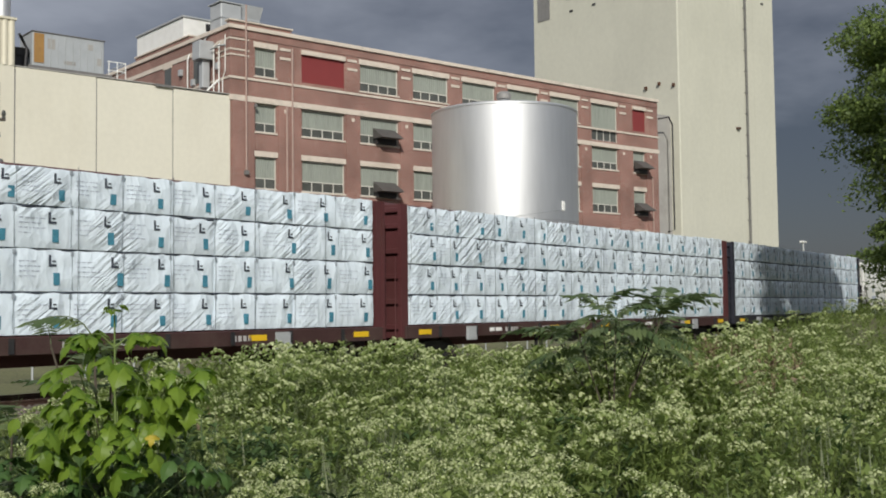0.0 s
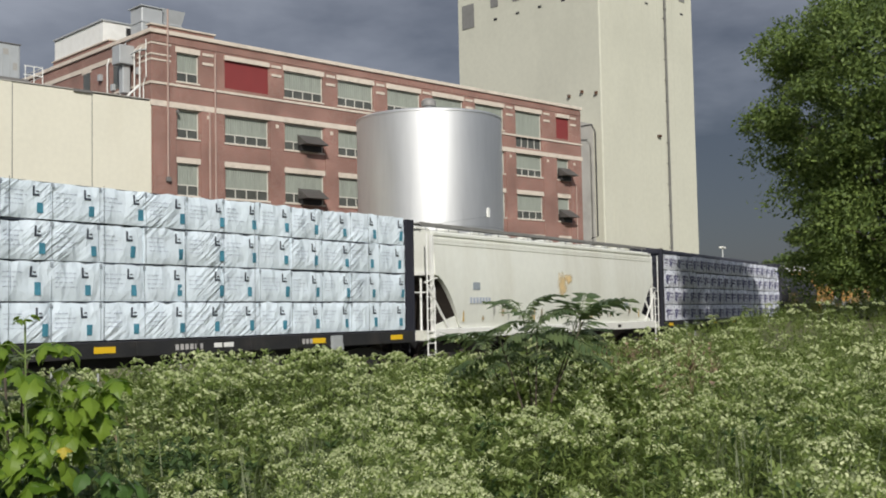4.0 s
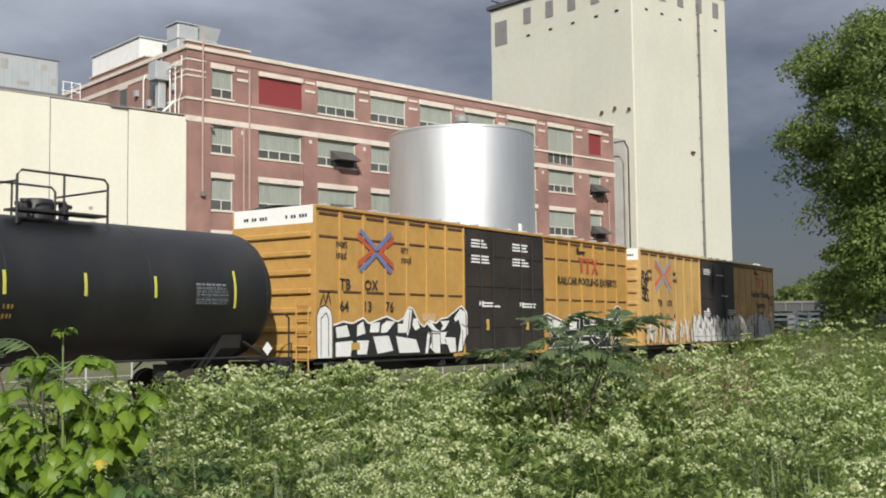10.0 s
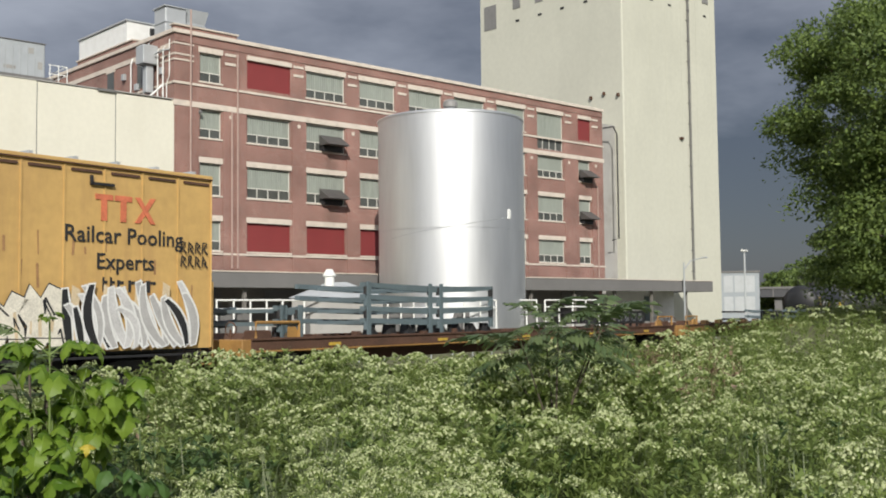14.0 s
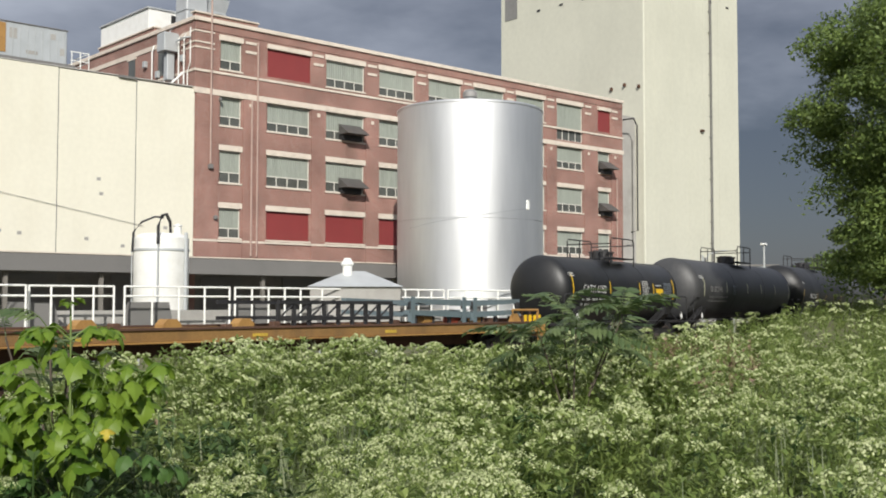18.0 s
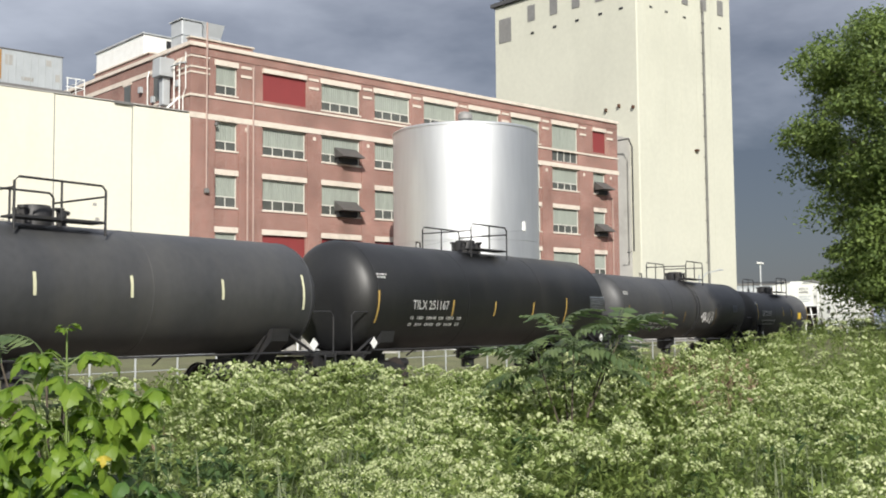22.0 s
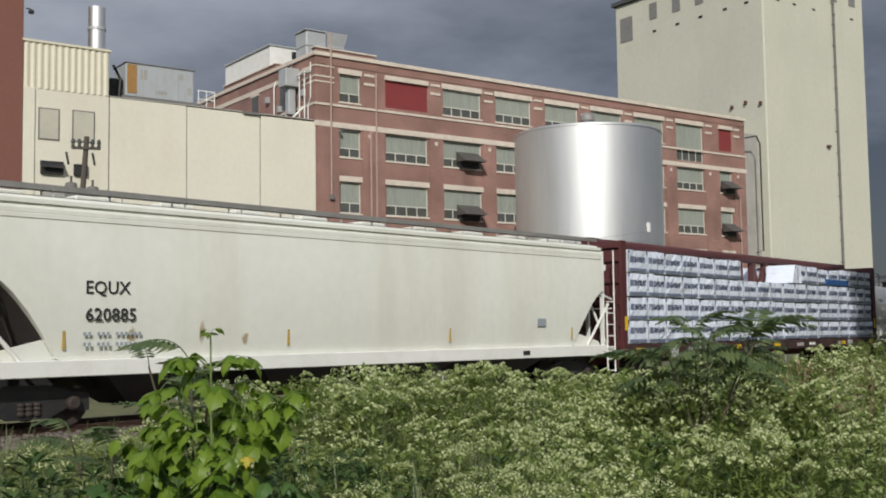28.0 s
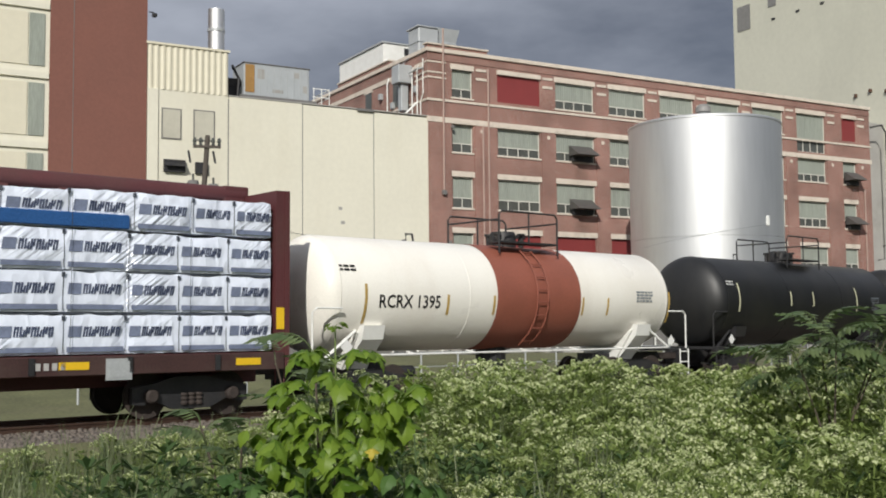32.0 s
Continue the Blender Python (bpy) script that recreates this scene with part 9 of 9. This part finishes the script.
def lobed_leaf(rng, count):
    """A stalk rising along +x with broad, lobed, pointed leaflets hanging from its end."""
    sh = Shape()
    stalk = [(0, 0, 0), (0.4, 0, 0.24), (0.75, 0, 0.28), (1.0, 0, 0.2)]
    sh.tube(stalk, 0.014, 5, 0.008)
    for i in range(count):
        a = (i - (count - 1) / 2) * 1.0 + rng.uniform(-0.25, 0.25)
        L, w = rng.uniform(0.75, 1.15), rng.uniform(0.62, 0.82)
        drop = rng.uniform(0.7, 1.45)
        root = Vector(stalk[3 if i % 2 == 0 else 2])
        d = Vector((math.cos(a), math.sin(a), 0))
        side = Vector((-math.sin(a), math.cos(a), 0))
        fold = rng.uniform(0.15, 0.5)
        rows = []
        for f, ww in ((0.0, 0.08), (0.10, 0.7), (0.22, 1.0), (0.36, 1.06), (0.44, 0.86), (0.56, 0.9), (0.66, 0.6), (0.84, 0.26), (1.0, 0.02)):
            bend = drop * f
            p = root + d * L * math.sin(bend) / drop * 0.95 + Vector((0, 0, -L * (1 - math.cos(bend)) / drop - 0.18 * L * f * drop))
            ww *= w * 0.5 * L * rng.uniform(0.88, 1.12)
            rows.append((p + side * ww - Vector((0, 0, fold * ww)), p, p - side * ww - Vector((0, 0, fold * ww))))
        k = len(sh.v)
        for r in rows:
            sh.v += [tuple(p) for p in r]
        for r in range(len(rows) - 1):
            sh.f += [(k + 3 * r, k + 3 * r + 3, k + 3 * r + 4, k + 3 * r + 1), (k + 3 * r + 1, k + 3 * r + 4, k + 3 * r + 5, k + 3 * r + 2)]
    me = bpy.data.meshes.new("leaf")
    me.from_pydata(sh.v, [], sh.f)
    me.materials.append(BUSHLEAF)
    return me


def leafy_bush():
    rng = random.Random(21)
    bx, by = 6.5 * math.cos(radians(56.6)), 6.5 * math.sin(radians(56.6))
    z0 = ground_height(bx, by)
    b = thing("box_elder_bush", "young bush with bright green drooping lobed leaves", "bush", at=pose(bx, by, z0 - 0.05))
    leaves = [lobed_leaf(rng, n) for n in (3, 3, 1, 3, 5, 3)]
    low_copies = []
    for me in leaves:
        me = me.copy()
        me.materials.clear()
        me.materials.append(LOWLEAF)
        low_copies.append(me)
    top = 1.80 - z0
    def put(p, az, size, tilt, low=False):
        lf = part("leaf", rng.choice(low_copies if low else leaves), BUSHLEAF, b)
        lf.matrix_local = Matrix.Translation(p) @ Matrix.Rotation(az, 4, "Z") @ Matrix.Rotation(radians(-tilt), 4, "Y") @ Matrix.Rotation(radians(rng.uniform(-18, 18)), 4, "X") @ Matrix.Scale(size, 4)
        return lf
    def twig(pts, rad):
        part("branch", Shape().tube(pts, rad, 6, rad * 0.4), STEM, b, smooth=True)
    # leading shoot with a tuft of young leaves and two spread arms below it
    twig([(0, 0, 0), (0.01, 0.02, top * 0.5), (0.0, 0.02, top)], 0.012)
    for k in range(7):
        put((0, 0.02, top - 0.015 * (k % 3)), k * 0.9, rng.uniform(0.035, 0.06), rng.uniform(0, 30))
    across = math.atan2(-bx, by)
    for s in (0, math.pi):
        a = across + s + 0.15
        e = (math.cos(a) * 0.15, math.sin(a) * 0.15, top - 0.14)
        twig([(0, 0.02, top - 0.22), (e[0] * 0.6, e[1] * 0.6, top - 0.14), e], 0.006)
        for k in range(6):
            put((e[0] * (0.75 + 0.08 * k), e[1] * (0.75 + 0.08 * k), e[2] - 0.006 * k), a + (k - 2.5) * 0.75, rng.uniform(0.085, 0.12), rng.uniform(-25, 5))
    for k in range(6):
        put((0, 0.02, top - 0.2 - 0.035 * k), across - 1.57 + (k - 2.5) * 0.8, rng.uniform(0.12, 0.16), rng.uniform(-40, -10))
    # spreading side branches
    for i in range(19):
        a = i * 2.4 + rng.uniform(-0.4, 0.4)
        r = rng.uniform(0.2, 0.48)
        hgt = top * rng.uniform(0.66, 0.86) - 0.2 * r
        pts = [(math.cos(a) * r * f ** 1.2, math.sin(a) * r * f ** 1.2, hgt * (0.3 + 0.7 * f ** 0.8)) for f in (0, 0.3, 0.6, 1.0)]
        twig(pts, 0.008)
        for k in range(8):
            f = 0.66 + 0.34 * k / 7
            j = 2
            g = (f - (0.3, 0.6)[j - 1]) / (0.3, 0.4)[j - 1]
            p = [pts[j][q] + (pts[j + 1][q] - pts[j][q]) * min(1.0, g) for q in range(3)]
            put(p, a + (k % 2 * 2 - 1) * rng.uniform(0.3, 1.3), rng.uniform(0.085, 0.135), rng.uniform(-45, 5))
    # low growth in a cooler green, darkened for the shade under the crown
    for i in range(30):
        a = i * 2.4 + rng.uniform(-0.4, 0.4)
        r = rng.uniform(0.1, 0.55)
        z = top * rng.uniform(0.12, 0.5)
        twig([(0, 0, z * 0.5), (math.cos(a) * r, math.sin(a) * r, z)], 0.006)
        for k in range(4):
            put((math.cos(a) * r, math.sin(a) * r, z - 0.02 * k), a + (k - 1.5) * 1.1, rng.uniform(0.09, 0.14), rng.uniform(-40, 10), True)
    lf = put((-0.05, -0.42, 1.13 - z0), -2.2, 0.05, -40)
    ye = lf.data.copy()
    ye.materials.clear()
    ye.materials.append(YELLOWLEAF)
    lf.data = ye
    lf["label"] = "yellowed leaf"


def frond(rng, length, pairs):
    """A pinnate leaf arching out along +x, its leaflets spread to both sides and hanging a little."""
    s = Shape()
    pts = [(length * (0.62 * f + 0.22 * f * f), 0, length * (0.80 * f - 0.92 * f ** 2.0)) for f in np.linspace(0, 1, 9)]
    s.tube(pts, 0.005, 5, 0.002)
    for i in range(pairs):
        f = 0.24 + 0.76 * (i + 0.5) / pairs
        j = min(7, int(f * 8))
        g = f * 8 - j
        p = [pts[j][k] + (pts[j + 1][k] - pts[j][k]) * g for k in range(3)]
        ll = length * 0.27 * (1.05 - 0.9 * abs(f - 0.5) ** 1.3) * rng.uniform(0.85, 1.1)
        w = ll * 0.29
        for sd in (-1, 1):
            dx, dy, dz = 0.42 * ll, sd * 0.74 * ll, -rng.uniform(0.25, 0.65) * ll
            m = (p[0] + dx * 0.4, p[1] + dy * 0.4, p[2] + dz * 0.28)
            t = (p[0] + dx, p[1] + dy, p[2] + dz)
            s.add([p, (m[0] + w * 0.5, m[1] - sd * w * 0.25, m[2] - 0.1 * w), t, (m[0] - w * 0.5, m[1] + sd * w * 0.25, m[2] - 0.1 * w), m],
                  [(0, 1, 4), (1, 2, 4), (2, 3, 4), (3, 0, 4)])
    me = bpy.data.meshes.new("frond")
    me.from_pydata(s.v, [], s.f)
    me.materials.append(SUMACLEAF)
    return me


def sapling(az, dist, top, spread, count, seed, label):
    rng = random.Random(seed)
    x, y = dist * math.cos(radians(az)), dist * math.sin(radians(az))
    z0 = ground_height(x, y)
    b = thing("tree_of_heaven_sapling", label, "sapling", "pinnate-leaved saplings", at=pose(x, y, z0 - 0.05))
    fronds = [frond(rng, L * dist / 8.6, n) for L, n in ((0.60, 10), (0.52, 9), (0.42, 8), (0.56, 10))]
    H = top - z0
    stems = 7 if count > 18 else 3
    for k in range(stems):
        a = k * 6.283 / stems + rng.uniform(-0.4, 0.4)
        lean = spread * rng.uniform(0.3, 0.6)
        hh = H * rng.uniform(0.72, 0.94)
        e = (math.cos(a) * lean, math.sin(a) * lean, hh)
        part("branch", Shape().tube([(0, 0, 0), (e[0] * 0.35, e[1] * 0.35, hh * 0.5), e], 0.014, 7, 0.006), BARK, b, smooth=True)
        n = count // stems
        for i in range(n):
            f = (0.72 if dist > 10 else 0.5) + (0.28 if dist > 10 else 0.5) * ((i + 0.9) / n) ** 0.6
            p = (e[0] * f ** 1.4, e[1] * f ** 1.4, hh * f - 0.02)
            fr = part("frond", rng.choice(fronds), SUMACLEAF, b)
            crown = 24 if i >= n - 4 else 0
            fr.matrix_local = Matrix.Translation(p) @ Matrix.Rotation(i * 2.4 + a + rng.uniform(-0.3, 0.3), 4, "Z") @ Matrix.Rotation(radians(-rng.uniform(-8, 18) + 22 * (1 - f) - crown), 4, "Y") @ Matrix.Rotation(radians(rng.uniform(-20, 20)), 4, "X") @ Matrix.Scale(rng.uniform(0.75, 1.1), 4)


def broad_tree(x, y, z0, height, radius, leaves, size, seed, name, label, base=0.12, trunk=0.32, n=76):
    """A tree: tapered trunk and limbs, and a ragged crown of many small leaves held in drooping sprays."""
    rng = np.random.default_rng(seed)
    t = thing(name, label, "tree", at=pose(x, y, z0))
    part("trunk", Shape().tube([(0, 0, -0.3), (0.1, 0.05, height * 0.2), (0.0, 0.2, height * 0.45), (0.3, 0.1, height * 0.8)], trunk, 10, trunk * 0.3), BARK, t, smooth=True)
    clumps = []
    for i in range(n):
        a = i * 2.39996 + rng.uniform(-0.3, 0.3)
        f = (i + 0.5) / n
        zz = height * (base + (1 - base) * f)
        w = radius * float(np.interp(f, (0, 0.1, 0.3, 0.55, 0.74, 0.87, 1.0), (0.66, 0.7, 0.72, 0.84, 1.0, 0.76, 0.22)))
        rr = w * math.sqrt(rng.uniform(0.15, 1.0)) * (1.1 if i % 9 == 0 else 1.0)
        cr = radius * (rng.uniform(0.07, 0.11) if i % 9 == 0 else rng.uniform(0.11, 0.21))
        clumps.append((math.cos(a) * rr, math.sin(a) * rr, zz * rng.uniform(0.95, 1.03), cr, a))
        if i % 6 == 0:
            part("limb", Shape().tube([(0, 0.1, zz * 0.55), (math.cos(a) * rr * 0.5, math.sin(a) * rr * 0.5, zz * 0.85), (math.cos(a) * rr, math.sin(a) * rr, zz)], trunk * 0.3, 6, 0.02), BARK, t)
    V, Q = [], []
    per = leaves // n
    k = 0
    for cx, cy, cz, cr, out in clumps:
        d = rng.normal(size=(per, 3))
        d /= np.linalg.norm(d, axis=1)[:, None]
        d[:, 2] = np.where(rng.uniform(size=per) < 0.6, np.abs(d[:, 2]), d[:, 2])
        r = cr * rng.uniform(0.35, 1.12, per) ** 0.6
        q = d * r[:, None] * np.array([1.35, 1.35, 0.62])
        q[:, 2] -= 0.35 * (q[:, 0] ** 2 + q[:, 1] ** 2) / cr * rng.uniform(0.4, 1.0)
        P = np.array([cx, cy, cz]) + q + rng.normal(size=(per, 3)) * cr * 0.13
        a = rng.normal(size=(per, 3)) + np.array([math.cos(out), math.sin(out), -0.5]) * 0.7
        a /= np.linalg.norm(a, axis=1)[:, None]
        b = np.cross(a, d * np.array([1, 1, 1.6]) + 0.4 * rng.normal(size=(per, 3)))
        b /= np.linalg.norm(b, axis=1)[:, None]
        h = size * rng.uniform(0.6, 1.3, per)[:, None]
        V.append(np.stack([P - a * h, P + b * h * 0.5, P + a * h, P - b * h * 0.5], 1).reshape(-1, 3))
        Q.append(np.arange(per * 4).reshape(-1, 4) + k)
        k += per * 4
    Q = np.concatenate(Q)
    me = mesh_from_quads("crown", np.concatenate(V), Q, [TREELEAF], np.zeros(len(Q)))
    cr = part("crown", me, TREELEAF, t)
    cr["kind"] = "stuff"
    return t


weeds()
leafy_bush()
sapling(31.0, 11.0, 1.84, 1.15, 63, 31, "dark green sapling with long pinnate leaves")
sapling(57.3, 7.3, 1.74, 0.6, 27, 32, "slender dark sapling with drooping pinnate leaves behind a bush")
sapling(61.6, 7.0, 1.30, 0.45, 18, 33, "low dark sapling with drooping pinnate leaves beside a bush")
broad_tree(46.3, 10.0, 0.8, 13.6, 6.7, 165000, 0.10, 41, "broadleaf_tree", "large leafy green tree beside the track", 0.13, n=170)
broad_tree(58.0, 5.0, 0.8, 15.0, 6.2, 40000, 0.18, 42, "broadleaf_tree", "large leafy green tree beside the track", 0.1)
for _i, (_a, _d, _h) in enumerate(((19.5, 230, 11), (18.0, 240, 14), (16.5, 220, 13), (15.0, 235, 16), (13.0, 230, 15), (20.9, 260, 9))):
    broad_tree(_d * math.cos(radians(_a)), _d * math.sin(radians(_a)), -2, _h, _h * 0.55, 4000, 0.5, 50 + _i, "distant_tree", "distant dark green tree on the horizon", 0.15)


def ballast_stones():
    """Loose crushed stone on the shoulder of the bed where it lies open to view."""
    n = 5200
    q = np.random.default_rng(77)
    sx, off = q.uniform(-1, 17, n), q.uniform(-3.2, 0.6, n)
    yz = np.array([track(float(v)) for v in sx])
    top = np.interp(off, (-3.4, -2.2, -1.35, 1.35), (-0.62, -0.19, -0.15, -0.15)) + 0.02
    size = q.uniform(0.018, 0.042, n)
    unit = np.array([(a, b, c) for c in (-1, 1) for b in (-1, 1) for a in (-1, 1)], float)
    v = unit[None] * q.uniform(0.6, 1.15, (n, 8, 3)) * size[:, None, None]
    a = q.uniform(0, 6.28, n)[:, None]
    v = np.stack([v[:, :, 0] * np.cos(a) - v[:, :, 1] * np.sin(a), v[:, :, 0] * np.sin(a) + v[:, :, 1] * np.cos(a), v[:, :, 2] * 0.8], -1)
    v += np.stack([sx, yz[:, 0] + off, yz[:, 1] + top], -1)[:, None, :]
    f = np.array(((0, 2, 3, 1), (4, 5, 7, 6), (0, 1, 5, 4), (1, 3, 7, 5), (3, 2, 6, 7), (2, 0, 4, 6)))
    quads = (f[None] + (np.arange(n) * 8)[:, None, None]).reshape(-1, 4)
    me = mesh_from_quads("ballast_stones", v.reshape(-1, 3), quads, [BALLAST], np.zeros(len(quads)))
    tagged(new("ballast_stones", me), "loose grey-brown crushed stones on the track bed", "ballast", "", "stuff")


ballast_stones()


def motions():
    for c, mid, half in TRAIN:
        walk(c, [(k, car_pose(mid, half, k)) for k in range(33)])


motions()
